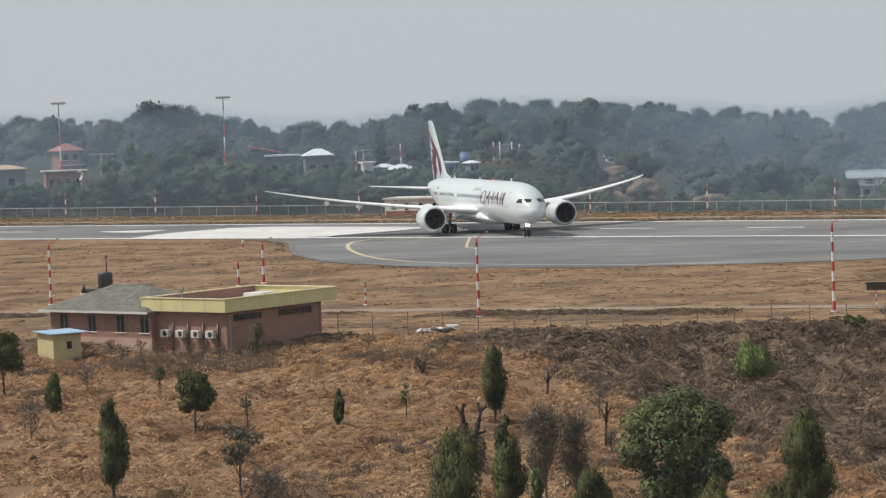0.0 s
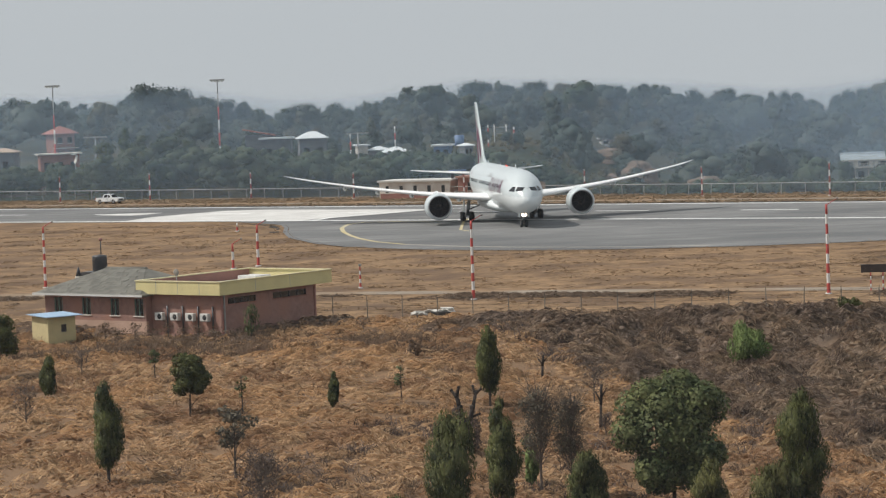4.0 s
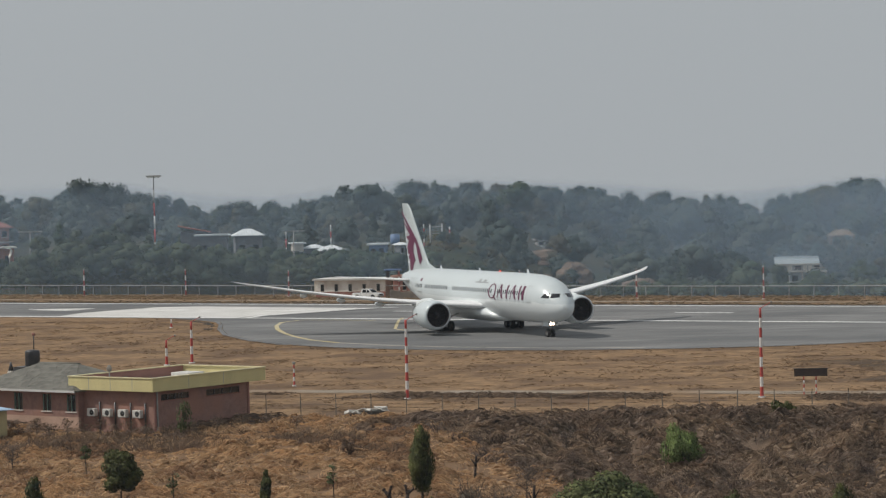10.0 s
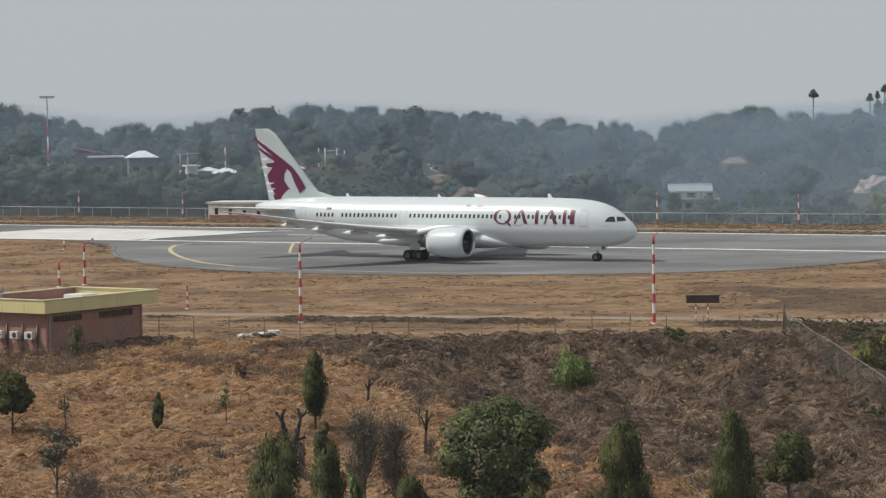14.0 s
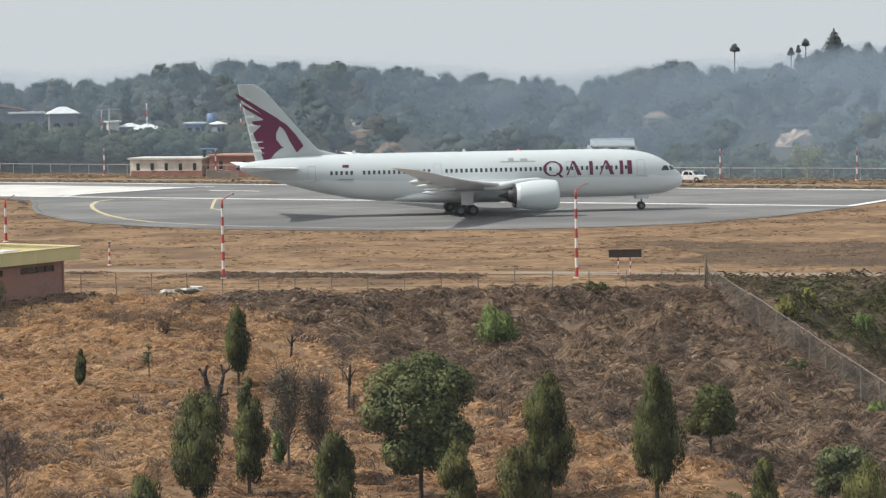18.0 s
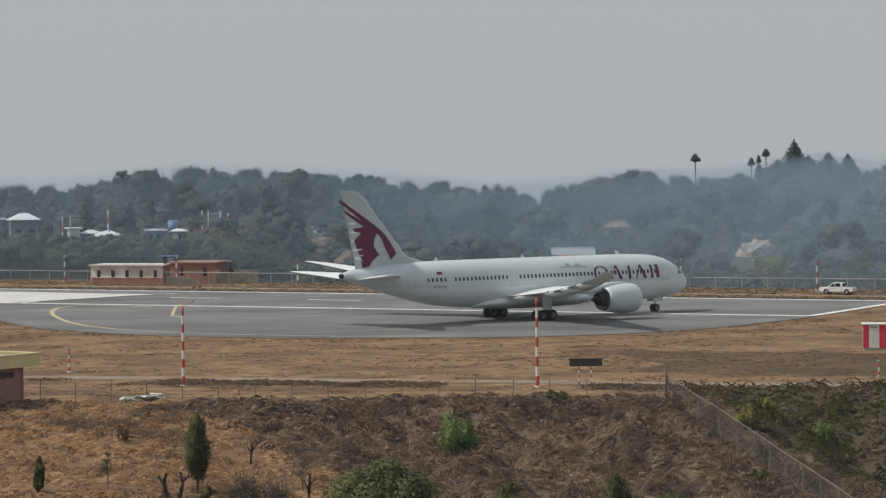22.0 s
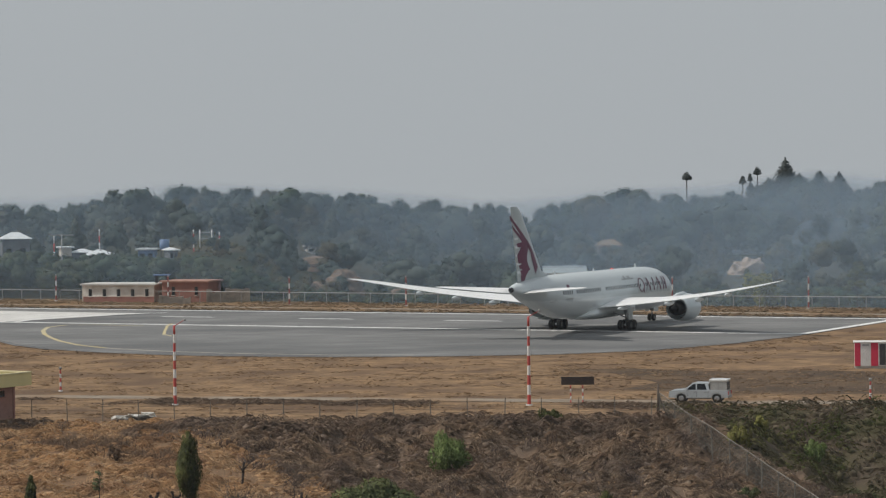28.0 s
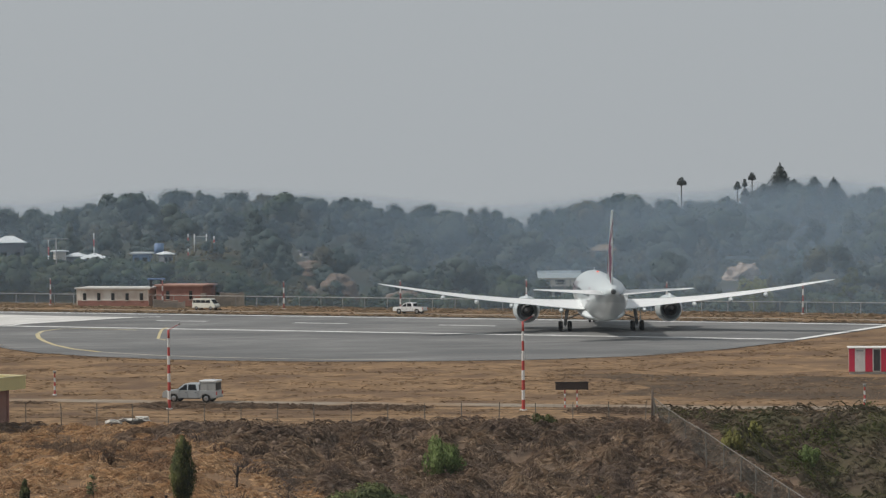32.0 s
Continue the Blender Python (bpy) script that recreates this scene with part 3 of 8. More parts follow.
def fus_half(s, z):
    """Half the fuselage's width at a height."""
    w, lo, hi = fus_at(s)
    t = (z - (lo + hi) / 2) / ((hi - lo) / 2)
    return w * math.sqrt(max(0.0, 1 - t * t))


def fin_edges(z):
    t = (z - 7.3) / 9.2
    le = 45.2 + 8.0 * t + (0.55 * max(0, t - 0.93) / 0.07 if t > 0.93 else 0)
    if t < 0.12:
        le -= 3.0 * (0.12 - t) / 0.12
    return le, 53.9 + 2.0 * t


def fin_half(s, z):
    le, te = fin_edges(z)
    t = min(max((s - le) / (te - le), 0), 1)
    return (0.50 - 0.035 * (z - 7.3)) * 1.9 * (math.sqrt(t) * (1 - t)) ** 1.0 * 0.75 + 0.02


def airliner():
    root = thing("airliner", pose(0, 0, 0), "white twin-engine airliner with maroon markings, taxiing on the runway", "airliner")
    # fuselage: pale grey above a white belly
    bm = bmesh.new()
    rings, n = [], 48
    for s, w, lo, hi in FUS:
        c, h = (lo + hi) / 2, (hi - lo) / 2
        rings.append([(-s, w * math.sin(2 * math.pi * i / n), c + h * math.cos(2 * math.pi * i / n)) for i in range(n)])
    # more rings for smoothness
    fine = []
    for a, b in zip(range(len(FUS) - 1), range(1, len(FUS))):
        for k in range(3):
            t = k / 3
            fine.append([tuple(Vector(p) * (1 - t) + Vector(q) * t) for p, q in zip(rings[a], rings[b])])
    fine.append(rings[-1])

    def belly(i, j):
        z = sum(fine[i][(j + d) % n][2] + fine[min(i + 1, len(fine) - 1)][(j + d) % n][2] for d in (0, 1)) / 4
        s = -fine[i][0][0]
        return 1 if z < 4.35 + max(0, s - 40) * 0.035 - max(0, 6 - s) * 0.03 else 0
    loft(bm, fine, mats=belly)
    fus = part("fuselage", bm, [M_GREYWHITE, M_WHITE], root, "pale grey fuselage with a white belly")
    # wing-to-body fairing
    bm = bmesh.new()
    rings = []
    for s, w, lo, hi in ((16.5, 0.8, 1.72, 2.2), (18, 2.2, 1.55, 2.9), (20, 2.95, 1.40, 3.7), (24, 3.15, 1.32, 4.1), (29, 3.15, 1.32, 4.0), (32, 3.0, 1.42, 3.5), (35, 2.4, 1.58, 2.9), (37, 1.0, 1.74, 2.2)):
        c, h = (lo + hi) / 2, (hi - lo) / 2
        rings.append([(-s, w * math.sin(2 * math.pi * i / 32), c + h * math.cos(2 * math.pi * i / 32)) for i in range(32)])
    loft(bm, rings)
    part("belly_fairing", bm, M_WHITE, fus, "white wing fairing under the fuselage")
    bm = bmesh.new()
    revolve(bm, [(-55.75, 0.33), (-56.1, 0.30), (-56.25, 0.2)], n=16)
    for v in bm.verts:
        v.co.z += 6.26
    part("exhaust_cone", bm, M_DARKMETAL, fus, "dark metal tail exhaust")

    def on_skin(name, polys, material, side, parent, label="", off=0.012, surf=fus_half, steps=4):
        """Thin painted shapes of (s, z) quads laid on the skin."""
        bm = bmesh.new()
        for q in polys:
            a, b, c, d = [Vector(p) for p in q]
            vs = [[None] * (steps + 1) for _ in range(steps + 1)]
            for i in range(steps + 1):
                for j in range(steps + 1):
                    t, u = i / steps, j / steps
                    p = (a * (1 - t) + b * t) * (1 - u) + (d * (1 - t) + c * t) * u
                    vs[i][j] = bm.verts.new((-p.x, side * (surf(p.x, p.y) + off), p.y))
            for i in range(steps):
                for j in range(steps):
                    bm.faces.new((vs[i][j], vs[i + 1][j], vs[i + 1][j + 1], vs[i][j + 1]))
        for f in bm.faces:
            f.normal_update()
            if f.normal.y * side < 0:
                f.normal_flip()
        return part(name, bm, material, parent, label)

    # plain maroon blocks stand for the name on both sides
    for side in (1, -1):
        # (a ring, slanted strokes and upright bars of the name's size)
        ring = [(17.08 + 1.25 * math.cos(a), 5.45 + 0.95 * math.sin(a), 17.08 + 0.88 * math.cos(a), 5.45 + 0.80 * math.sin(a)) for a in np.linspace(0, 2 * math.pi, 21)]
        blocks = [[((p[0], p[1]), (q[0], q[1]), (q[2], q[3]), (p[2], p[3])) for p, q in zip(ring, ring[1:])]]
        blocks.append([((16.75, 4.95), (16.35, 4.95), (15.75, 4.32), (16.1, 4.32))])
        for s0 in (14.45, 10.3):  # a thin and a thick slanting stroke
            blocks.append([((s0 + 0.95, 4.6), (s0 + 0.75, 4.6), (s0 - 0.02, 6.35), (s0 + 0.16, 6.35))])
            blocks.append([((s0 - 0.45, 4.6), (s0 - 0.98, 4.6), (s0 - 0.16, 6.35), (s0 + 0.20, 6.35))])
        for s0, w0, z0 in ((12.25, 0.22, 4.6), (8.4, 0.22, 4.6), (7.35, 0.30, 4.6)):
            blocks.append([((s0 + w0, z0), (s0 - w0, z0), (s0 - w0, 6.3), (s0 + w0, 6.3))])
        for b in blocks:
            on_skin("marking", b, M_MAROON, side, fus, "maroon painted block on the fuselage", off=0.035, steps=6 if len(b) == 1 else 2)
        on_skin("grey_marking", [((23.6, 6.35), (19.2, 6.35), (19.2, 6.50), (23.6, 6.50)), ((22.6, 6.5), (21.9, 6.5), (21.9, 6.85), (22.6, 6.85)), ((21.1, 6.5), (20.2, 6.5), (20.2, 6.78), (21.1, 6.78))],
                M_GREYINK, side, fus, "small grey painted bars above the windows", steps=2)
        on_skin("grey_bar", [((43.9, 4.55), (42.0, 4.55), (42.0, 4.72), (43.9, 4.72))], M_GREYINK, side, fus, steps=2)
        on_skin("small_flag", [((43.3, 6.1), (42.5, 6.1), (42.5, 6.45), (43.3, 6.45))], M_MAROON, side, fus, steps=2)
        # cabin doors: thin grey outlines
        for s0, wd in ((5.35, 1.07), (14.3, 1.07), (31.0, 1.0), (46.6, 1.0)):
            s1, z0, z1, g = s0 + wd, 4.35, 6.35, 0.05
            on_skin("door_outline", [((s0, z0), (s1, z0), (s1, z0 + g), (s0, z0 + g)), ((s0, z1 - g), (s1, z1 - g), (s1, z1), (s0, z1)),
                                     ((s0, z0), (s0 + g, z0), (s0 + g, z1), (s0, z1)), ((s1 - g, z0), (s1, z0), (s1, z1), (s1 - g, z1))], M_GREYINK, side, fus, steps=4)
        # flight-deck windows
        for q in (((1.10, 5.02), (1.86, 4.93), (2.10, 5.50), (1.52, 5.46)), ((2.02, 4.92), (3.22, 4.94), (2.86, 5.50), (2.32, 5.54))):
            on_skin("cockpit_window", [q], M_WINGLASS, side, fus, "dark flight-deck window", off=0.03, steps=6)
        # cabin windows
        first = None
        for s0, s1 in ((7.2, 15.4), (17.4, 30.6), (32.6, 41.0), (42.2, 45.0)):
            s = s0
            while s < s1:
                if first is None or s < 10.6 or s > 38:
                    w = on_skin("cabin_window", [((s - 0.15, 5.22), (s + 0.15, 5.22), (s + 0.15, 5.70), (s - 0.15, 5.70))], M_CABIN, side, fus, "", off=0.02, steps=3)
                    if first is None and s >= 10.6:
                        first, fs = w, s
                else:
                    share("cabin_window", first.data, fus, Matrix.Translation((fs - s, 0, 0)))
                s += 0.62
    part("windscreen_pillar", boxed(-1.75, -1.25, -0.04, 0.04, 5.15, 5.42), M_GREYWHITE, fus)
    for s, h, l in ((11.5, 0.5, 0.7), (27.5, 0.35, 0.5), (41.2, 0.42, 0.6)):
        bm = bmesh.new()
        loft(bm, [[(-s, -0.04, 7.65), (-s - l, -0.03, 7.65), (-s - l, 0.03, 7.65), (-s, 0.04, 7.65)], [(-s - l * 0.5, -0.02, 7.7 + h), (-s - l, -0.02, 7.7 + h), (-s - l, 0.02, 7.7 + h), (-s - l * 0.5, 0.02, 7.7 + h)]], smooth=False)
        part("antenna", bm, M_WHITE, fus)
    bm = bmesh.new()
    bmesh.ops.create_uvsphere(bm, u_segments=10, v_segments=6, radius=0.16, matrix=Matrix.Translation((-21, 0, 7.74)))
    part("beacon", bm, M_BEACON, fus, "red anti-collision beacon")

    # wings
    def zw(y):
        return 3.25 + 0.047 * y + 0.0026 * y * y

    def wing_edges(y):
        le = np.interp(y, [0, 9.5, 26.5, 28.5, 29.6, 30.1], [18.6, 24.6, 35.6, 37.4, 39.0, 40.15])
        te = np.interp(y, [0, 9.5, 26.5, 28.5, 29.6, 30.1], [33.0, 32.2, 38.3, 39.3, 40.0, 40.4])
        return float(le), float(te)

    def foil(le, te, y, z, tc, m=7):
        up, dn = [], []
        for i in range(m + 1):
            t = (1 - math.cos(math.pi * i / m)) / 2
            th = tc * (te - le) * 2.6 * (0.2969 * math.sqrt(t) - 0.126 * t - 0.3516 * t * t + 0.2843 * t ** 3 - 0.1 * t ** 4) * 3.2
            camber = 0.02 * (te - le) * math.sin(math.pi * t)
            s = le + (te - le) * t
            up.append((-s, y, z + camber + th / 2 - 0.03 * (s - le)))
            dn.append((-s, y, z + camber - th / 2 - 0.03 * (s - le)))
        return up + dn[::-1][1:-1]
    for side, tag in ((1, ""), (-1, "")):
        bm = bmesh.new()
        rings = []
        for y in (1.5, 2.9, 4, 6, 8, 9.5, 11, 13, 15, 17, 19, 21, 23, 25, 26.5, 27.5, 28.5, 29.2, 29.7, 30.1):
            le, te = wing_edges(y)
            tc = float(np.interp(y, [0, 9.5, 20, 30], [0.115, 0.10, 0.09, 0.08]))
            r = foil(le, te, side * y, zw(y), tc)
            rings.append(r)
        loft(bm, rings)
        wing = part("wing", bm, M_WING, root, "long slender light grey wing with a raked tip")
        # bright slats along the leading edge
        bm = bmesh.new()
        rings = []
        for y in (3.4, 6, 9.0, 11, 14, 17, 20, 23, 26, 28):
            le, te = wing_edges(y)
            r = foil(le - 0.03, te, side * y, zw(y), 1.06 * float(np.interp(y, [0, 9.5, 20, 30], [0.115, 0.10, 0.09, 0.08])))
            rings.append([Vector(r[i]) + Vector((0, 0, o)) for i, o in ((2, 0.012), (1, 0.015), (0, 0.0), (13, -0.015))])
        loft(bm, rings, closed=False, cap=False)
        part("slat", bm, M_SLAT, wing, "bright leading-edge slats")
        # flap track fairings
        for y, l in ((5.6, 4.6), (12.3, 4.2), (17.0, 3.6), (21.5, 2.8)):
            le, te = wing_edges(y)
            bm = bmesh.new()
            revolve(bm, [(-te + l * 0.62, 0.03), (-te + l * 0.45, 0.22), (-te + l * 0.15, 0.32), (-te - l * 0.12, 0.26), (-te - l * 0.3, 0.04)], n=12)
            for v in bm.verts:
                v.co.y += side * y
                v.co.z += zw(y) - 0.35 - 0.03 * (te - le)
            part("flap_fairing", bm, M_WHITE, wing, "white flap track fairing")
        # flap and aileron seams on the upper side, spoilers
        for y0, y1, d in ((3.2, 9.2, 2.4), (9.9, 11.9, 2.0), (12.1, 19.8, 1.7), (20.0, 25.5, 1.1)):
            bm = bmesh.new()
            for ya, yb in ((y0, y1),):
                pts = []
                for y in (ya, yb):
                    le, te = wing_edges(y)
                    pts.append([(-(te - d), side * y, zw(y) + 0.30 * (1 - y / 40) - 0.03 * (te - d - le) - 0.02), (-(te - d + 0.06), side * y, zw(y) + 0.29 * (1 - y / 40) - 0.03 * (te - d - le) - 0.02)])
                v = [bm.verts.new(p) for p in (pts[0][0], pts[1][0], pts[1][1], pts[0][1])]
                bm.faces.new(v)
            part("flap_seam", bm, M_GREYINK, wing)
        # engine
        ex, ey, ez = 17.8, side * 9.9, 2.58
        bm = bmesh.new()
        revolve(bm, [(0.0, 1.47), (0.03, 1.60), (-0.12, 1.72), (-0.5, 1.82), (-1.2, 1.88), (-2.2, 1.88), (-3.4, 1.78), (-4.6, 1.58), (-5.3, 1.42), (-5.25, 1.36), (-4.4, 1.40), (-4.3, 0.9)], n=40)
        # the intake lining is a part of its own
        for v in bm.verts:
            v.co += Vector((-ex, ey, ez))
        eng = part("engine", bm, M_GREYWHITE, root, "large pale grey engine nacelle")
        bm = bmesh.new()
        revolve(bm, [(0.02, 1.60), (0.06, 1.54), (0.03, 1.47), (-0.3, 1.42), (-0.9, 1.40)], n=40)
        for v in bm.verts:
            v.co += Vector((-ex, ey, ez))
        lip = part("intake_lip", bm, M_METAL, eng, "bright metal intake lip")
        bm = bmesh.new()
        revolve(bm, [(-0.80, 1.405), (-0.85, 0.02)], n=40)
        for v in bm.verts:
            v.co += Vector((-ex, ey, ez))
        part("intake_back", bm, M_BLACK, eng, "dark depth behind the fan")
        bm = bmesh.new()
        for k in range(20):
            a = 2 * math.pi * k / 20
            q = []
            for r, tw, off in ((0.42, 0.10, 0.0), (0.9, 0.06, 0.05), (1.37, 0.035, 0.12)):
                for sgn in (-1, 1):
                    aa = a + off + sgn * tw
                    q.append(bm.verts.new((-0.62 + sgn * 0.09, r * math.cos(aa), r * math.sin(aa))))
            bm.faces.new((q[0], q[1], q[3], q[2]))
            bm.faces.new((q[2], q[3], q[5], q[4]))
        for v in bm.verts:
            v.co += Vector((-ex, ey, ez))
        part("fan", bm, M_FAN, eng, "dark grey fan blades")
        bm = bmesh.new()
        revolve(bm, [(-0.12, 0.02), (-0.25, 0.14), (-0.5, 0.32), (-0.75, 0.42), (-0.8, 0.42)], n=20)
        for v in bm.verts:
            v.co += Vector((-ex, ey, ez))
        part("spinner", bm, M_DARKMETAL, eng, "dark pointed fan spinner")
        bm = bmesh.new()
        revolve(bm, [(-4.2, 0.98), (-5.2, 0.93), (-6.1, 0.72), (-6.15, 0.62), (-5.6, 0.6), (-6.0, 0.48), (-6.9, 0.2), (-7.3, 0.03)], n=28)
        for v in bm.verts:
            v.co += Vector((-ex, ey, ez))
        part("exhaust", bm, M_BLACK, eng, "dark metal exhaust nozzle and plug")
        bm = bmesh.new()
        revolve(bm, [(-4.05, 0.95), (-4.1, 1.43), (-5.2, 1.40)], n=40)
        for v in bm.verts:
            v.co += Vector((-ex, ey, ez))
        part("duct_lining", bm, M_BLACK, eng, "dark lining of the fan duct")
        bm = bmesh.new()
        nch = 18
        ang = [2 * math.pi * i / (2 * nch) for i in range(2 * nch)]
        rim = [bm.verts.new((-5.30 - (0.0 if i % 2 else 0.34) - ex, ey + (1.422 if i % 2 else 1.36) * math.cos(t), ez + (1.422 if i % 2 else 1.36) * math.sin(t))) for i, t in enumerate(ang)]
        base = [bm.verts.new((-5.2 - ex, ey + 1.448 * math.cos(t), ez + 1.448 * math.sin(t))) for t in ang]
        for i in range(2 * nch):
            bm.faces.new((base[i], base[(i + 1) % (2 * nch)], rim[(i + 1) % (2 * nch)], rim[i]))
        part("chevrons", bm, M_DARKMETAL, eng, "dark saw-toothed nozzle edge")
        bm = bmesh.new()
        rings = []
        for s, z0, z1, w in ((18.9, 4.35, 4.45, 0.05), (20.2, 4.2, 4.72, 0.22), (22.5, 3.9, 4.6, 0.26), (25.0, 3.3, 4.1, 0.24), (26.8, 3.4, 3.8, 0.08)):
            rings.append([(-s, ey - w, z0), (-s, ey - w * 0.6, z1), (-s, ey + w * 0.6, z1), (-s, ey + w, z0)])
        loft(bm, rings)
        part("pylon", bm, M_WHITE, eng, "white engine pylon")
        # tailplane
        bm = bmesh.new()
        rings = []
        for y, le, te, z in ((0.9, 47.6, 54.6, 5.95), (3, 49.3, 54.9, 6.1), (6, 51.8, 55.5, 6.32), (9, 54.2, 56.1, 6.53), (9.8, 55.2, 56.35, 6.6), (10.1, 56.0, 56.5, 6.62)):
            rings.append(foil(le, te, side * y, z, 0.085, 6))
        loft(bm, rings)
        part("tailplane", bm, M_WING, root, "light grey horizontal tailplane")
    # fin
    bm = bmesh.new()
    rings = []
    for z in (6.9, 7.3, 7.8, 8.4, 9.4, 10.6, 12, 13.4, 14.8, 15.8, 16.2, 16.45, 16.52):
        le, te = fin_edges(max(z, 7.3))
        ss = [le + (te - le) * (1 - math.cos(math.pi * i / 8)) / 2 for i in range(9)]
        zz = max(z, 7.3)
        rings.append([(-s, fin_half(s, zz), z) for s in ss] + [(-s, -fin_half(s, zz), z) for s in ss[::-1][1:-1]])
    loft(bm, rings)
    fin = part("fin", bm, M_FIN, root, "pale grey tail fin with maroon emblem shapes")
    for side in (1, -1):
        emblem = [((56.12, 15.50), (56.05, 15.07), (52.09, 12.19), (50.96, 12.24)),
                  ((55.50, 14.21), (55.15, 13.63), (52.65, 12.12), (51.89, 12.25)),
                  ((54.26, 11.94), (53.95, 11.51), (52.51, 11.41), (52.65, 12.12)),
                  ((52.81, 12.20), (50.96, 12.31), (50.74, 11.31), (53.23, 11.21)),
                  ((53.23, 11.25), (50.74, 11.34), (51.20, 10.53), (54.09, 10.48)),
                  ((54.09, 10.51), (51.20, 10.57), (51.25, 9.68), (53.67, 9.44)),
                  ((53.51, 9.29), (51.02, 9.46), (50.47, 8.60), (53.44, 8.79)),
                  ((53.20, 8.58), (50.55, 8.67), (51.45, 7.97), (52.97, 8.07)),
                  ((53.10, 7.97), (51.45, 8.01), (52.19, 6.88), (52.76, 6.90)),
                  ((52.94, 9.60), (51.25, 9.75), (50.86, 9.10), (52.87, 9.14)),
                  ((52.76, 8.89), (50.75, 8.96), (50.27, 8.63), (52.69, 8.42)),
                  ((52.77, 8.18), (51.37, 8.15), (51.53, 7.83), (52.66, 7.85)),
                  ((51.12, 12.27), (49.97, 11.54), (50.15, 10.73), (50.74, 11.27)),
                  ((50.01, 11.58), (48.83, 10.27), (49.57, 9.43), (50.19, 10.80)),
                  ((48.87, 10.31), (47.86, 8.83), (48.72, 8.03), (49.61, 9.51))]
        for k, q in enumerate(emblem):
            on_skin("emblem_shape", [q], M_MAROON, side, fin, "maroon painted shape", off=0.016 + 0.002 * k, surf=fin_half, steps=4)
        for k in range(7):  # faint paler bands across the rudder
            z0 = 8.2 + 1.05 * k
            on_skin("pale_band", [((fin_edges(z0)[1] - 0.1, z0), (fin_edges(z0)[1] - 1.1, z0), (fin_edges(z0)[1] - 1.1, z0 + 0.3), (fin_edges(z0)[1] - 0.1, z0 + 0.3))], M_WHITE, side, fin, "", off=0.008, surf=fin_half, steps=3)
        on_skin("rudder_seam", [((52.2, 7.6), (52.15, 7.6), (54.9, 16.0), (54.95, 16.0))], M_GREYINK, side, fin, "", off=0.012, surf=fin_half, steps=3)

    # landing gear
    def wheel(x, y, r, w, parent):
        bm = bmesh.new()
        revolve(bm, [(-w / 2, r * 0.55), (-w / 2, r * 0.86), (-w * 0.36, r * 0.97), (0, r), (w * 0.36, r * 0.97), (w / 2, r * 0.86), (w / 2, r * 0.55)], axis="Y", n=20)
        t = part("tyre", bm, M_RUBBER, parent, "black rubber tyre")
        t.location = (x, y, r)
        bm = bmesh.new()
        revolve(bm, [(-w * 0.42, 0.05), (-w * 0.45, r * 0.5), (-w * 0.5, r * 0.56), (w * 0.5, r * 0.56), (w * 0.45, r * 0.5), (w * 0.42, 0.05)], axis="Y", n=16)
        part("rim", bm, M_RIM, t, "dull metal wheel rim")
        return t
    ng = part("nose_gear", tubed((-5.42, 0, 0.5), (-5.25, 0, 2.2), 0.11, 0.13, n=12), M_METAL, root, "metal nose gear leg")
    for y in (-0.32, 0.32):
        wheel(-5.42, y, 0.50, 0.36, ng)
    part("drag_brace", tubed((-5.35, 0, 1.3), (-4.2, 0, 2.1), 0.06), M_METAL, ng)
    part("axle", tubed((-5.42, -0.4, 0.5), (-5.42, 0.4, 0.5), 0.07), M_METAL, ng)
    for y in (-0.62, 0.62):
        part("gear_door", boxed(-6.2, -4.5, y - 0.03, y + 0.03, 1.35, 2.05, bevel=0.02), M_WHITE, ng, "white gear door")
    for y in (-0.2, 0.2):
        bm = bmesh.new()
        revolve(bm, [(-5.05, 0.12), (-5.0, 0.17), (-4.97, 0.15), (-4.96, 0.02)], n=14)
        for v in bm.verts:
            v.co.y += y
            v.co.z += 1.62
        part("lamp_housing", tubed((-5.28, y, 1.62), (-5.052, y, 1.62), 0.1, 0.185, n=12), M_DARKMETAL, ng, "dark lamp housing")
        cowl = bmesh.new()
        revolve(cowl, [(-5.06, 0.19), (-4.74, 0.20), (-4.73, 0.21), (-5.06, 0.21)], n=14)
        bmesh.ops.translate(cowl, verts=cowl.verts, vec=(0, y, 1.62))
        part("lamp_cowl", cowl, M_DARKMETAL, ng, "dark cowl round the lamp")
        part("taxi_lamp", bm, M_LAMP, ng, "glowing taxi lamp on the nose gear")
    for side in (1, -1):
        mg = part("main_gear", tubed((-28.34, side * 4.9, 0.75), (-28.2, side * 4.6, 2.9), 0.20, 0.24, n=14), M_METAL, root, "metal main gear leg")
        part("bogie_beam", tubed((-29.15, side * 4.9, 0.68), (-27.55, side * 4.9, 0.68), 0.14), M_METAL, mg)
        part("side_brace", tubed((-28.3, side * 4.75, 1.6), (-28.3, side * 2.6, 2.4), 0.09), M_METAL, mg)
        part("gear_door", boxed(-29.0, -27.5, side * 5.35 - 0.03, side * 5.35 + 0.03, 1.3, 3.0, bevel=0.02), M_WHITE, mg, "white gear door")
        for dx in (-0.78, 0.78):
            for dy in (-0.62, 0.62):
                wheel(-28.34 + dx, side * 4.9 + dy, 0.66, 0.5, mg)
    return root


plane = airliner()

# ---- leaves and trees ----
rng = np.random.default_rng(7)


ICO = []
for level in (1, 2):
    ico = bmesh.new()
    bmesh.ops.create_icosphere(ico, subdivisions=level, radius=1.0)
    ICO.append((np.array([v.co[:] for v in ico.verts]), np.array([[v.index for v in f.verts] for f in ico.faces])))
    ico.free()


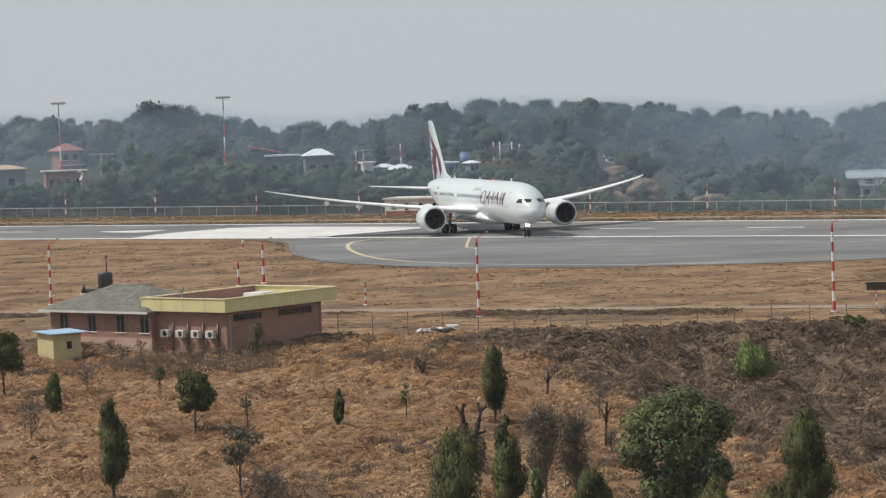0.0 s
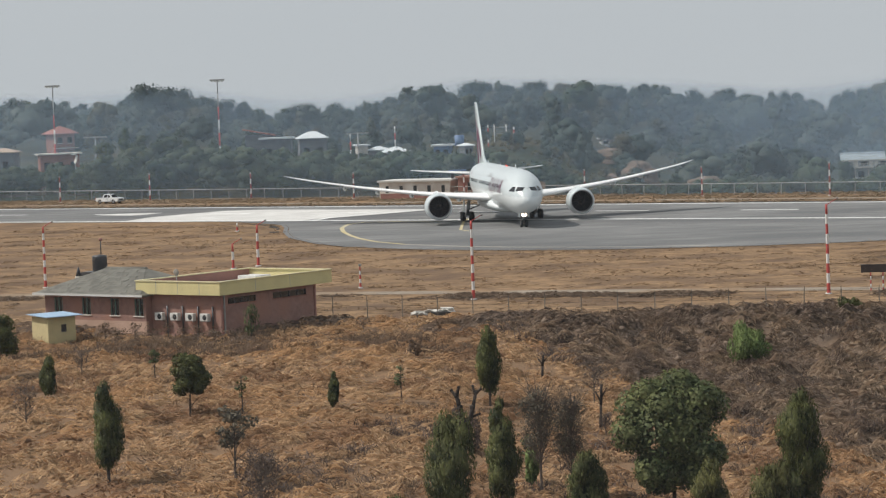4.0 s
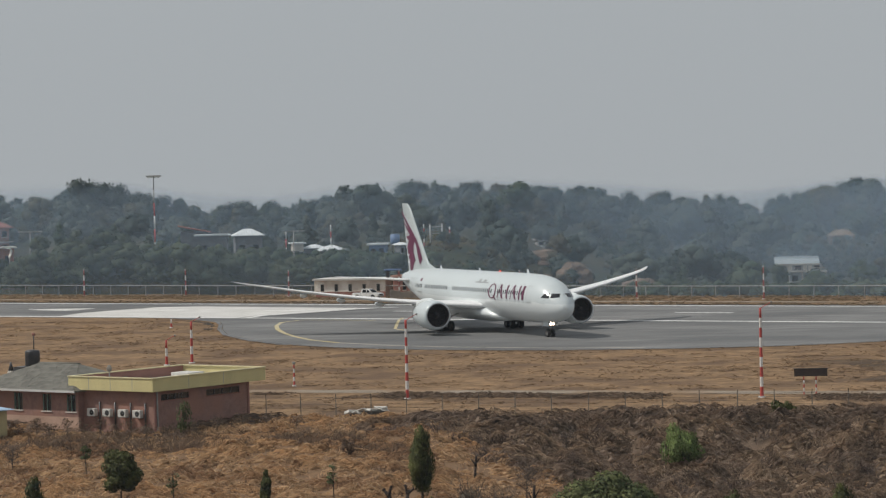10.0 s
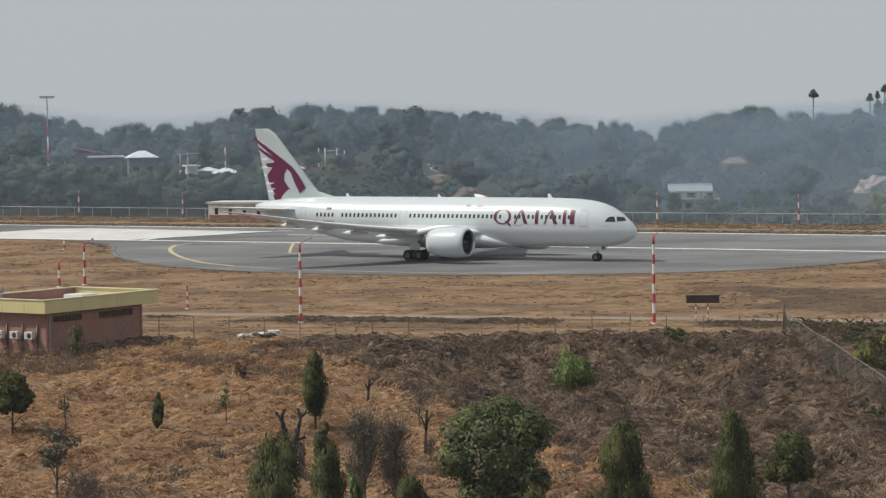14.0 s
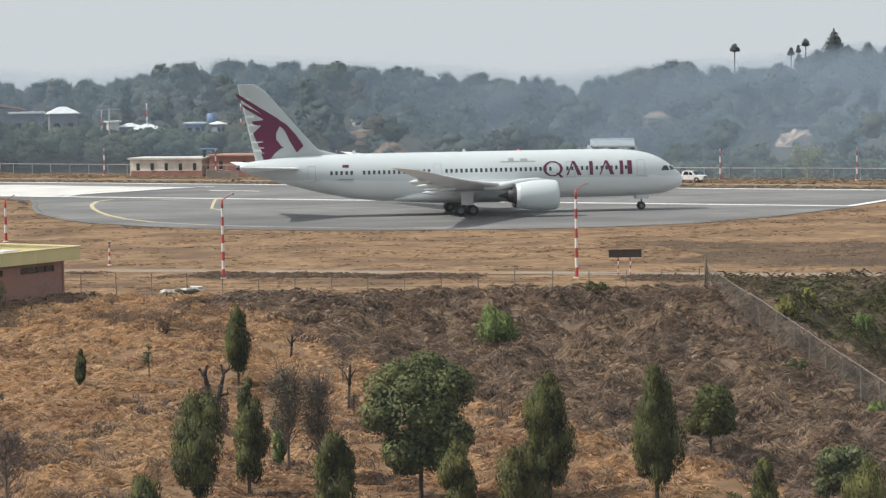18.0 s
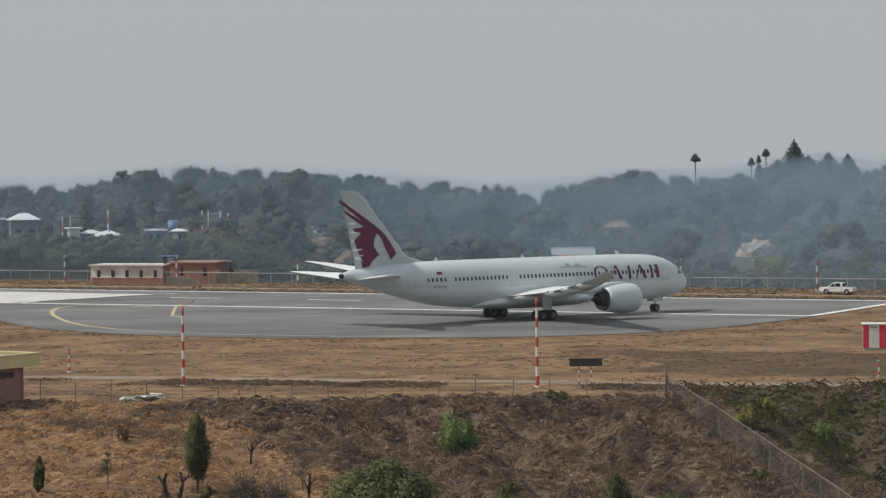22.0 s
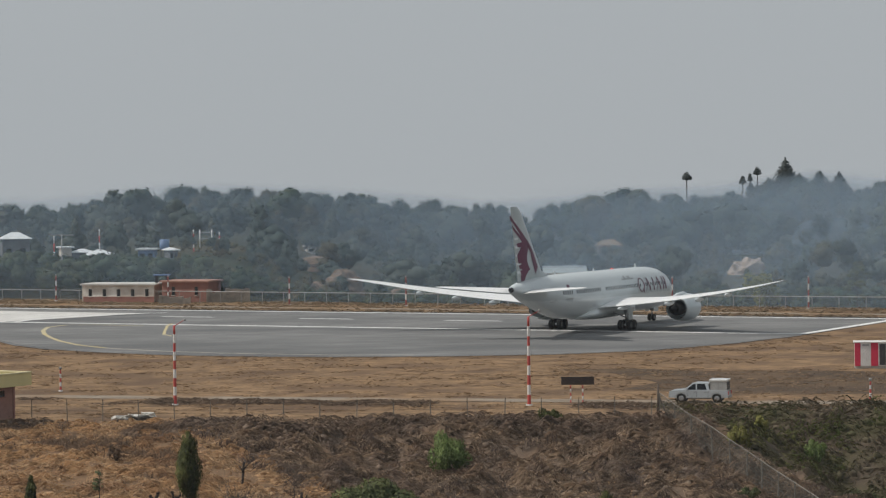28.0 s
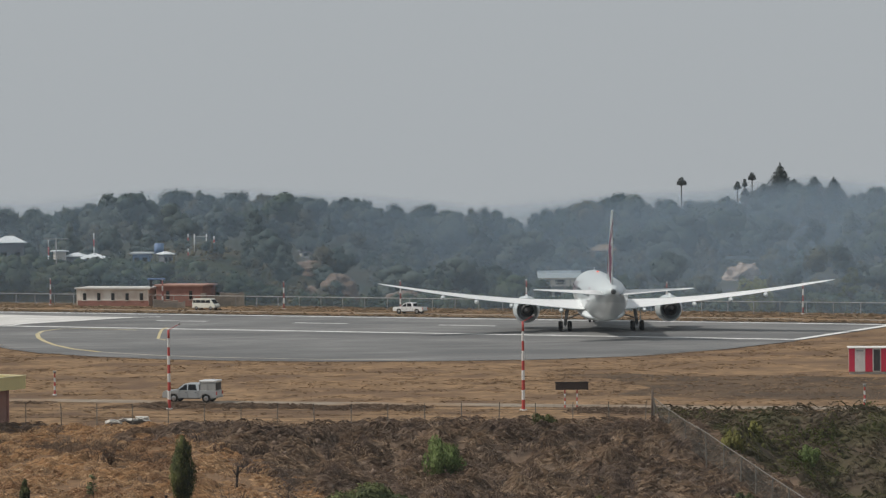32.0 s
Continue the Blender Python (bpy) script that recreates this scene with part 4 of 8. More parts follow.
def leaf_quads(centres, normals, size, spread=0.6, upright=0.0, slim=0.55):
    """Small bent leaf sprays at the centres, facing roughly along the normals."""
    n = len(centres)
    nr = normals + rng.normal(0, spread, (n, 3))
    nr /= np.linalg.norm(nr, axis=1, keepdims=True) + 1e-9
    t = np.cross(nr, rng.normal(0, 1, (n, 3)))
    t = t * (1 - upright) + np.array((0, 0, 1.0)) * upright
    t /= np.linalg.norm(t, axis=1, keepdims=True) + 1e-9
    b = np.cross(nr, t)
    s = (size * rng.uniform(0.6, 1.35, (n, 1)))
    v = np.stack([centres - t * s, centres + b * s * slim + nr * s * 0.25, centres + t * s, centres - b * s * slim], 1).reshape(-1, 3)
    f = np.arange(4 * n).reshape(-1, 4)[:, ::-1]
    return v, f


def lobe_points(lobes, count):
    """Points on the outsides of ellipsoid lobes (x, y, z, rx, ry, rz), with their normals."""
    lobes = np.asarray(lobes, float)
    area = (lobes[:, 3] * lobes[:, 5])
    pick = rng.choice(len(lobes), count, p=area / area.sum())
    d = rng.normal(0, 1, (count, 3))
    d /= np.linalg.norm(d, axis=1, keepdims=True)
    L = lobes[pick]
    r = rng.uniform(0.72, 1.06, (count, 1))
    return L[:, :3] + d * L[:, 3:] * r, d


def crown_lobes(kind, h, w):
    """Lobes of a crown for a tree of height h and width w."""
    out = []
    if kind == "cypress":
        z = 0.26 * h
        while z < h * 0.93:
            t = max(0.0, (z / h - 0.22) / 0.78)
            r = w / 2 * min(1.0, 0.38 + 2.4 * t) * (1 - t ** 2.4) ** 0.75 * rng.uniform(0.9, 1.08) + 0.04 * w
            for _ in range(3):
                a = rng.uniform(0, 6.28)
                q = r * rng.uniform(0.2, 0.55)
                k = rng.uniform(0.28, 0.66)
                q *= 1.15
                out.append((q * math.cos(a), q * math.sin(a), z + rng.uniform(-0.05, 0.05) * h, r * k, r * k, r * k * rng.uniform(1.3, 2.3)))
            z += max(0.07 * h, 0.25 * r)
        out.append((0, 0, h * 0.93, w * 0.10, w * 0.10, h * 0.07))
    elif kind == "round":
        for _ in range(16):
            a, e = rng.uniform(0, 6.28), rng.uniform(-0.6, 1.0)
            q = w * 0.30 * math.cos(e) * rng.uniform(0.6, 1.1)
            k = w * rng.uniform(0.16, 0.25)
            out.append((q * math.cos(a), q * math.sin(a), h * 0.57 + h * 0.29 * math.sin(e), k, k, k * 0.85))
        out.append((0, 0, h * 0.62, w * 0.30, w * 0.30, h * 0.25))
    elif kind == "pine":
        for _ in range(11):
            a = rng.uniform(0, 6.28)
            z = h * rng.uniform(0.42, 0.95)
            q = w * 0.34 * (1.15 - 0.6 * (z / h - 0.42)) * rng.uniform(0.2, 1)
            k = w * rng.uniform(0.13, 0.22)
            out.append((q * math.cos(a), q * math.sin(a), z, k, k, k * 0.62))
    elif kind == "bush":
        for _ in range(22):
            a = rng.uniform(0, 6.28)
            q = w * 0.36 * rng.uniform(0.1, 1)
            k = w * rng.uniform(0.07, 0.15)
            out.append((q * math.cos(a), q * math.sin(a), h * rng.uniform(0.2, 0.75), k, k, h * rng.uniform(0.16, 0.34)))
    elif kind == "mound":
        for _ in range(34):
            a, e = rng.uniform(0, 6.28), rng.uniform(-0.9, 1.3)
            q = w * 0.36 * math.cos(e) * rng.uniform(0.55, 1.08)
            k = w * rng.uniform(0.09, 0.17)
            out.append((q * math.cos(a), q * math.sin(a), h * 0.55 + h * 0.33 * math.sin(e), k, k, k * 0.9))
        out.append((0, 0, h * 0.6, w * 0.30, w * 0.30, h * 0.30))
    elif kind == "cone":  # dense blunt cone with bulging sides
        for i in range(30):
            t = i / 29
            r = w / 2 * (1 - t ** 1.8) ** 0.85 * rng.uniform(0.95, 1.04) + 0.02 * w
            for _ in range(2):
                out.append((rng.uniform(-0.1, 0.1) * r, rng.uniform(-0.1, 0.1) * r, h * (0.12 + 0.85 * t), r * 0.92, r * 0.92, h * 0.05))
    return out


def limb_mesh(kind, h, w, twigs=10, thick=1.0):
    """A tapered trunk with limbs reaching into the crown."""
    bm = bmesh.new()
    r = max(0.035, 0.014 * h) * thick
    top = h * {"cypress": 0.85, "round": 0.55, "pine": 0.9, "bush": 0.3, "cone": 0.9, "bare": 0.75, "mound": 0.55}[kind]
    lean = rng.uniform(-0.03, 0.03, 2) * h
    pts = [Vector((0, 0, -0.4)), Vector((lean[0] * 0.3, lean[1] * 0.3, top * 0.4)), Vector((lean[0], lean[1], top))]
    tube(bm, pts[0], pts[1], r * 1.25, r * 0.95, n=7, caps=False)
    tube(bm, pts[1], pts[2], r * 0.95, r * 0.3, n=7, caps=False)
    for i in range(twigs):
        t = rng.uniform(0.25, 0.98)
        base = pts[1].lerp(pts[2], max(0, (t - 0.4) / 0.6)) if t > 0.4 else pts[0].lerp(pts[1], t / 0.4)
        a = rng.uniform(0, 6.28)
        reach = w * rng.uniform(0.22, 0.46)
        tip = base + Vector((math.cos(a) * reach, math.sin(a) * reach, h * rng.uniform(0.10, 0.30)))
        tube(bm, base, tip, r * 0.38, r * 0.1, n=5, caps=False)
        if kind == "bare":
            for _ in range(4):
                b = base.lerp(tip, rng.uniform(0.3, 0.95))
                d = Vector(rng.normal(0, 1, 3))
                d.z = abs(d.z) + 0.6
                tube(bm, b, b + d.normalized() * h * rng.uniform(0.08, 0.22), r * 0.16, r * 0.05, n=4, caps=False)
    return bm


def grow(name, x, y, h, w, kind, leaves, size, material, label, category="tree", group="", bark=None, twigs=9, sink=0.05, thick=1.0, upright=0.0):
    """One tree or shrub on the ground: trunk and crown."""
    z = float(zg(x, y))
    root = thing(name, pose(x, y, z - sink, 0, 0, float(rng.uniform(0, 360))), label, category, group)
    part("trunk", limb_mesh(kind, h, w, twigs, thick), bark or M_BARK, root, "")
    if leaves:
        lob = crown_lobes("round" if kind == "bare" else kind, h, w)
        c, nrm = lobe_points(lob, leaves)
        keep = c[:, 2] > 0.03 * h
        needle = kind == "cypress"
        v, f = leaf_quads(c[keep], nrm[keep] + (0, 0, 0.35), size * (1.25 if needle else 1.0), 0.6, 0.8 if needle else upright, 0.30 if needle else 0.55)
        soft = np.repeat(nrm[keep] + (0, 0, 0.3) + rng.normal(0, 0.26, (keep.sum(), 3)), 4, 0)  # the leaves of a clump catch the light together
        f = np.concatenate([f[:, [0, 1, 2]], f[:, [0, 2, 3]]])
        if kind in ("cypress", "round", "mound", "cone") and leaves > 1850:  # the shaded inside of a dense crown
            for L in lob:
                f = np.concatenate([f, ICO[0][1] + len(v)])
                v = np.concatenate([v, np.array(L[:3]) + ICO[0][0] * np.array(L[3:]) * ((0.55 if kind == "mound" else 0.64) + rng.uniform(-0.12, 0.08, (len(ICO[0][0]), 1)))])
                soft = np.concatenate([soft, ICO[0][0] + (0, 0, 0.2)])
        soft /= np.linalg.norm(soft, axis=1, keepdims=True)
        me = mesh_np("crown", v, f, material, True, soft)
        share("crown", me, root)
    return root


# foreground trees: place, height, width
for x, y, h, w in ((-12.8, 185.8, 5.5, 1.9), (-12.0, 142.5, 6.4, 2.9), (-9.8, 149.2, 6.5, 2.2), (-5.0, 142.7, 5.3, 2.7), (6.6, 151.6, 7.4, 3.2), 
                   (12.3, 148.7, 8.0, 2.9), (-14.5, 138.0, 2.5, 2.1), (-32.8, 155.6, 6.2, 1.9), (-44.0, 189.7, 3.1, 1.3), (-22.6, 179.3, 2.8, 0.8)):
    grow("cypress_tree", x, y, h, w, "cypress", int(2200 + 800 * h * w), 0.082, M_CYPRESS, "dark green conical cypress tree in the dry field", group="cypress trees")
for x, y, h, w in ((4.7, 142.7, 4.6, 2.7), (1.5, 144.0, 4.7, 2.4), (17.6, 144.4, 3.7, 1.5), (22.4, 142.0, 3.4, 2.7)):
    grow("cypress_tree", x, y, h, w, "cypress", int(2200 + 800 * h * w), 0.082, M_CYPRESSPALE, "small olive-green cypress tree in the dry field", group="cypress trees")
grow("young_conifer", -33.9, 217.9, 2.9, 1.4, "cypress", 420, 0.12, M_PALEGREEN, "small olive-green conifer beside the brick building")
grow("broadleaf_tree", -0.5, 151.5, 8.6, 7.8, "mound", 26000, 0.12, M_BROAD, "broad rounded green tree with a dense crown")
grow("broadleaf_tree", 16.6, 161.9, 5.7, 3.4, "round", 7500, 0.11, M_CYPRESS, "dark green round-headed tree on the slope", group="broadleaf trees")
grow("broadleaf_tree", 21.9, 145.6, 4.6, 3.6, "round", 6500, 0.11, M_PALEGREEN, "green bushy tree beside the gully", group="broadleaf trees")
grow("broadleaf_tree", -32.6, 181.6, 4.8, 2.9, "round", 7000, 0.11, M_CYPRESS, "dark green round-headed tree on a bare trunk", group="broadleaf trees")
grow("broadleaf_tree", -50.4, 201.3, 5.3, 3.6, "round", 7000, 0.11, M_CYPRESS, "dark green tree beside the small hut", group="broadleaf trees")
grow("thin_tree", -25.4, 155.2, 4.7, 2.9, "pine", 850, 0.12, M_DEADLEAF, "thin brown-leaved tree with a sparse crown", group="thin trees", twigs=26)
for x, y, h, w, n in ((-18.7, 184.6, 2.8, 1.0, 220), (-37.6, 195.9, 2.5, 1.1, 320), (-29.1, 181.9, 2.9, 1.1, 160), (-9.2, 163.5, 2.4, 1.4, 260)):
    grow("sapling", x, y, h, w, "pine", int(n * 0.7), 0.10, M_PALEGREEN, "thin sparse sapling in the dry grass", group="saplings", twigs=12)
for x, y, h, w in ((-22.1, 143.3, 4.8, 2.6), (-5.9, 190.2, 3.2, 2.3), (-44.0, 200.7, 2.4, 2.6), (-42.8, 177.7, 3.2, 2.2), (-24.0, 157.2, 1.8, 1.9), (-3.5, 216.0, 2.0, 1.8), (-4.8, 176.7, 1.7, 1.1)):
    grow("bare_shrub", x, y, h, w * 1.15, "bare", 700 if h > 4 else 120, 0.085, M_THORN, "grey-brown shrub with few dead leaves in the dry grass", "shrub", "bare shrubs", M_TWIG, 60)
for x, y, h, w in ((-53.2, 217.2, 1.5, 2.0), (-47.6, 219.6, 1.3, 1.6), (-46.3, 220.6, 1.9, 1.2), (-45.0, 219.4, 1.5, 1.8), (-43.4, 218.6, 2.1, 1.3), (-42.1, 218.9, 1.6, 1.9), (-40.6, 217.9, 2.2, 1.4), (-39.3, 216.8, 1.5, 1.6), (-38.0, 216.2, 1.9, 1.6),
                   (-36.6, 215.9, 1.5, 1.9), (-35.0, 216.6, 1.3, 1.8), (-33.2, 218.6, 1.2, 2.0), (-31.6, 220.3, 1.4, 1.7), (-29.8, 222.6, 1.3, 2.0), (-28.0, 224.0, 1.2, 1.8), (-25.5, 223.0, 1.1, 1.9)):
    grow("bare_shrub", x, y, h, w, "bare", 90, 0.09, M_SCRUB, "dark dry shrub at the foot of the brick building", "shrub", "dry shrubs by the building", M_TWIG, 26, thick=0.8)
for x, y, h, w in ((-8.0, 155.6, 6.9, 2.7), (-6.3, 157.0, 6.2, 2.4)):
    grow("withered_tree", x, y, h, w, "bare", 2100, 0.07, M_DEADLEAF, "grey-brown half-dead conifer among green ones", group="withered trees", bark=M_TWIG, twigs=110, thick=0.75)
M_CHAR = mat("charred_wood", (0.020, 0.015, 0.012), (0.038, 0.027, 0.021), scale=3, rough=0.95, bump=0.5)
stump = thing("dead_stump", pose(-13.0, 167.0, float(zg(-13.0, 167.0))), "charred dark forked tree stump", "stump")
bm = bmesh.new()
for a, b, r0, r1 in (((0, 0, -0.3), (0.05, 0, 1.7), 0.46, 0.36), ((-0.1, 0, 1.5), (-0.38, 0.1, 2.7), 0.30, 0.20), ((-0.38, 0.1, 2.6), (-0.55, 0.0, 3.5), 0.2, 0.15), ((-0.55, 0, 3.4), (-0.85, 0.1, 3.75), 0.14, 0.10), ((-0.55, 0, 3.4), (-0.40, -0.1, 3.95), 0.14, 0.09),
                     ((0.15, 0, 1.5), (0.42, -0.1, 2.7), 0.28, 0.19), ((0.42, -0.1, 2.6), (0.62, 0.05, 3.6), 0.19, 0.13), ((0.62, 0.05, 3.5), (0.95, 0, 3.8), 0.12, 0.08), ((0.60, 0.05, 3.4), (0.45, 0.1, 4.0), 0.12, 0.08), ((-0.15, 0.05, 2.0), (-0.75, -0.2, 2.4), 0.14, 0.09), ((0.3, 0, 2.1), (0.85, -0.1, 2.3), 0.12, 0.08)):
    tube(bm, a, b, r0 * 0.75, r1 * 0.75, n=8)
    bmesh.ops.create_icosphere(bm, subdivisions=1, radius=r1 * 1.15, matrix=Matrix.Translation(b))
for v in bm.verts:
    v.co += Vector((noise.noise(v.co * 2.3), noise.noise(v.co * 2.3 + Vector((5, 0, 0))), 0)) * 0.09
part("trunk", bm, M_CHAR, stump)
c, nrm = lobe_points([(0.1, 0, 0.6, 0.75, 0.7, 0.7), (-0.3, 0, 1.3, 0.5, 0.5, 0.6), (0.4, 0, 1.4, 0.5, 0.5, 0.6), (-0.55, 0, 2.5, 0.3, 0.3, 0.3)], 1100)
v, f = leaf_quads(c, nrm, 0.10, 0.8, 0.5)
share("dead_leaves", mesh_np("dead_leaves", v, f, M_THORN), stump, None, "dark withered leaves round the stump")
for x, y, h in ((-5.2, 178.6, 3.0), (-9.9, 199.0, 1.8)):
    snag = thing("dead_snag", pose(x, y, float(zg(x, y))), "thin charred dead trunk standing in the grass", "stump", "dead snags")
    bm = bmesh.new()
    for a, b, r0, r1 in (((0, 0, -0.2), (0.08, 0, h * 0.6), 0.10, 0.08), ((0.08, 0, h * 0.55), (0.15, 0, h), 0.10, 0.09), ((0.1, 0, h * 0.6), (-0.25, 0.1, h * 0.85), 0.07, 0.04), ((0.12, 0, h * 0.7), (0.5, 0, h * 0.93), 0.06, 0.03)):
        tube(bm, a, b, r0, r1, n=7)
    part("trunk", bm, M_CHAR, snag)
grow("dead_stump", -19.8, 207.3, 1.5, 1.2, "bush", 260, 0.12, M_SCRUB, "low dark brown stump with dead leaves", "stump", "", M_TWIG, 6)
for x, y, h, w, m, lab in ((5.3, 210.4, 3.1, 4.2, M_LIME, "bright fresh green bush on the bank"), (28.4, 216.9, 2.1, 2.2, mat_y := leaf_mat("yellow_green_leaves", (0.20, 0.20, 0.05), (0.27, 0.25, 0.08)), "yellow-green bush in the gully"),
                           (14.0, 224.8, 1.4, 3.0, M_CYPRESS, "low dark green bush by the fence"), (35.2, 222.5, 1.9, 2.2, M_LIME, "green bush in the gully"),
                           (38.5, 214.0, 2.0, 2.6, M_BROAD, "green bush in the gully"), (28.9, 177.7, 1.8, 1.9, M_LIME, "green bush in the gully"), (-8.5, 157.0, 2.3, 1.1, M_LIME, "thin green shrub among bare twigs"), (26.0, 194.8, 0.9, 2.2, M_PALEGREEN, "low green weeds beside the gully fence"), (34.6, 201.0, 1.3, 1.6, M_BROAD, "green bush in the gully"), (31.0, 223.5, 1.5, 1.7, mat_y, "yellow-green bush in the gully")):
    grow("green_bush", x, y, h, w, "bush", int(900 + 420 * h * w), 0.10, m, lab, "bush", "green bushes", twigs=8, upright=0.8)

grow("green_bush", 60.5, 431.9, 5.6, 7.4, "bush", 3200, 0.22, leaf_mat("pale_yellow_leaves", (0.24, 0.25, 0.08), (0.32, 0.31, 0.11)), "broad yellow-green bush behind the airfield fence", "bush", "green bushes", twigs=8)
grow("green_bush", 69.7, 426.9, 2.8, 3.6, "bush", 1100, 0.2, M_BROAD, "small green bush behind the airfield fence", "bush", "green bushes", twigs=8)
grow("thin_tree", 74.0, 424.5, 7.4, 4.4, "pine", 1900, 0.2, M_CYPRESS, "dark sparse tree behind the airfield fence", group="thin trees", twigs=16)

# ---- dry grass, scrub and weeds ----


def tufts(name, xy, height, blades, width, material, lean=0.5, label="", category="grass", spread=0.16, up=0.0):
    """Clumps of narrow blades standing on the ground."""
    n = len(xy)
    z = zg(xy[:, 0], xy[:, 1])
    base = np.repeat(np.column_stack([xy, z]), blades, 0)
    m = n * blades
    hh = np.repeat(height * rng.uniform(0.5, 1.3, n), blades) * rng.uniform(0.5, 1.1, m)
    base[:, :2] += rng.normal(0, spread + height * 0.18, (m, 2))
    base[:, 2] = zg(base[:, 0], base[:, 1]) - 0.03
    a = rng.uniform(0, 2 * np.pi, m)
    side = np.column_stack([np.cos(a), np.sin(a), np.zeros(m)]) * (width * rng.uniform(0.6, 1.4, m))[:, None]
    lie = np.repeat(rng.normal(0, lean * 0.8, (n, 3)), blades, 0)
    off = (lie + rng.normal(0, lean * 0.55, (m, 3))) * hh[:, None]
    off[:, 2] = hh * rng.uniform(0.55, 1.0, m)
    mid = base + off * (0.55, 0.55, 0.7)
    tip = base + off * (1.35, 1.35, 0.95)
    v = np.stack([base - side, base + side, mid + side * 0.7, mid - side * 0.7, tip], 1).reshape(-1, 3)
    k = np.arange(m)[:, None] * 5
    f = np.concatenate([k + [0, 1, 2], k + [0, 2, 3], k + [3, 2, 4]])
    normals = None
    if up:  # soft grass is lit like the ground that it covers; its blades face the field's sunny side
        gn = np.cross(v[f[:, 1]] - v[f[:, 0]], v[f[:, 2]] - v[f[:, 0]])
        back = gn[:, 1] > 0
        f[back] = f[back][:, ::-1]
        normals = np.array((0, -0.12, 1.0)) * up + np.repeat(rng.normal(0, 1 - up * 0.75, (m, 3)), 5, 0)
        normals /= np.linalg.norm(normals, axis=1, keepdims=True)
    me = mesh_np(name, v, f, material, False, normals)
    return tagged(new(name, me), label, category, kind="stuff")


def scatter(n, x0, x1, y0, y1, keep=None):
    p = np.column_stack([rng.uniform(x0, x1, n), rng.uniform(y0, y1, n)])
    p = p[np.abs(p[:, 0]) < 0.30 * p[:, 1] + 4]
    return p[keep(p[:, 0], p[:, 1])] if keep is not None else p


def patch(x, y, s, seed):
    return np.array([noise.noise((a * s + seed, b * s, seed * 1.7)) for a, b in zip(x, y)])


def hummocks(name, xy, radius, height, blades, length, width, material, label, category="grass", flow=0.7, up=0.75, droop=0.0):
    """Mounds of drooping blades: each mound's blades lie outwards and along one common fall; where they droop, they cling to a matted core."""
    n = len(xy)
    rad = radius * rng.uniform(0.55, 1.45, n)
    ht = height * rng.uniform(0.4, 1.5, n)
    fa_ = 6.0 * patch(xy[:, 0], xy[:, 1], 0.11, 71.0) + rng.normal(0, 0.5, n) - 1.2
    m = n * blades
    one = np.repeat(np.arange(n), blades)
    rr, a = np.sqrt(rng.uniform(0, 1, m)), rng.uniform(0, 2 * np.pi, m)
    base = np.zeros((m, 3))
    base[:, 0] = xy[one, 0] + rad[one] * rr * np.cos(a)
    base[:, 1] = xy[one, 1] + rad[one] * rr * np.sin(a)
    base[:, 2] = zg(base[:, 0], base[:, 1]) + ht[one] * (1 - rr ** 2) * 0.9 - 0.02
    go = np.column_stack([rr * np.cos(a) + flow * np.cos(fa_[one]), rr * np.sin(a) + flow * np.sin(fa_[one])]) + rng.normal(0, 0.28, (m, 2))
    go /= np.linalg.norm(go, axis=1, keepdims=True) + 1e-6
    L = (length * rng.uniform(0.45, 1.35, m))[:, None]
    side = np.column_stack([-go[:, 1], go[:, 0], rng.normal(0, 0.35, m)]) * (width * rng.uniform(0.6, 1.4, m))[:, None]
    lift = rng.uniform(0.0, 0.2, (m, 1))
    mid = base + np.column_stack([go * L * 0.5, L * lift])
    tip = base + np.column_stack([go * L, L * (lift - 0.12)])
    if droop:
        for p, rise in ((mid, 0.10), (tip, 0.03)):
            away = np.hypot(p[:, 0] - xy[one, 0], p[:, 1] - xy[one, 1]) / rad[one]
            cling = zg(p[:, 0], p[:, 1]) + ht[one] * (1 - np.minimum(away, 1) ** 2) * 0.9 + rise * min(1.0, height / 0.4) * rng.uniform(0.2, 1.6, m)
            p[:, 2] += droop * (cling - p[:, 2])
    tip[:, 2] = np.maximum(tip[:, 2], zg(tip[:, 0], tip[:, 1]) + 0.02)
    v = np.stack([base - side * 0.5, mid + side, tip, mid - side], 1).reshape(-1, 3)
    k = np.arange(m)[:, None] * 4
    f = np.concatenate([k + [0, 1, 2], k + [0, 2, 3]])
    back = np.cross(v[f[:, 1]] - v[f[:, 0]], v[f[:, 2]] - v[f[:, 0]])[:, 2] < 0
    f[back] = f[back][:, ::-1]
    steep = (ht / rad)[one] * 1.7
    nn = np.column_stack([rr * np.cos(a) * steep, rr * np.sin(a) * steep - 0.1, np.ones(m)]) + rng.normal(0, 1 - up, (m, 3))
    nn[:, 2] = np.abs(nn[:, 2]) + 0.1
    nn = np.repeat(nn / np.linalg.norm(nn, axis=1, keepdims=True), 4, 0)
    if droop:
        ball, tri = ICO[0]
        size = np.column_stack([rad * 0.32, rad * 0.32, ht * 0.45])[:, None]
        lump = ball[None] * size * rng.uniform(0.8, 1.1, (n, len(ball), 1)) + np.column_stack([xy, zg(xy[:, 0], xy[:, 1])])[:, None]
        f = np.concatenate([f, (tri[None] + (len(v) + np.arange(n) * len(ball))[:, None, None]).reshape(-1, 3)])
        v = np.concatenate([v, lump.reshape(-1, 3)])
        out = (ball[None] / size).reshape(-1, 3)
        nn = np.concatenate([nn, out / np.linalg.norm(out, axis=1, keepdims=True)])
    return tagged(new(name, mesh_np(name, v, f, material, False, nn)), label, category, kind="stuff")


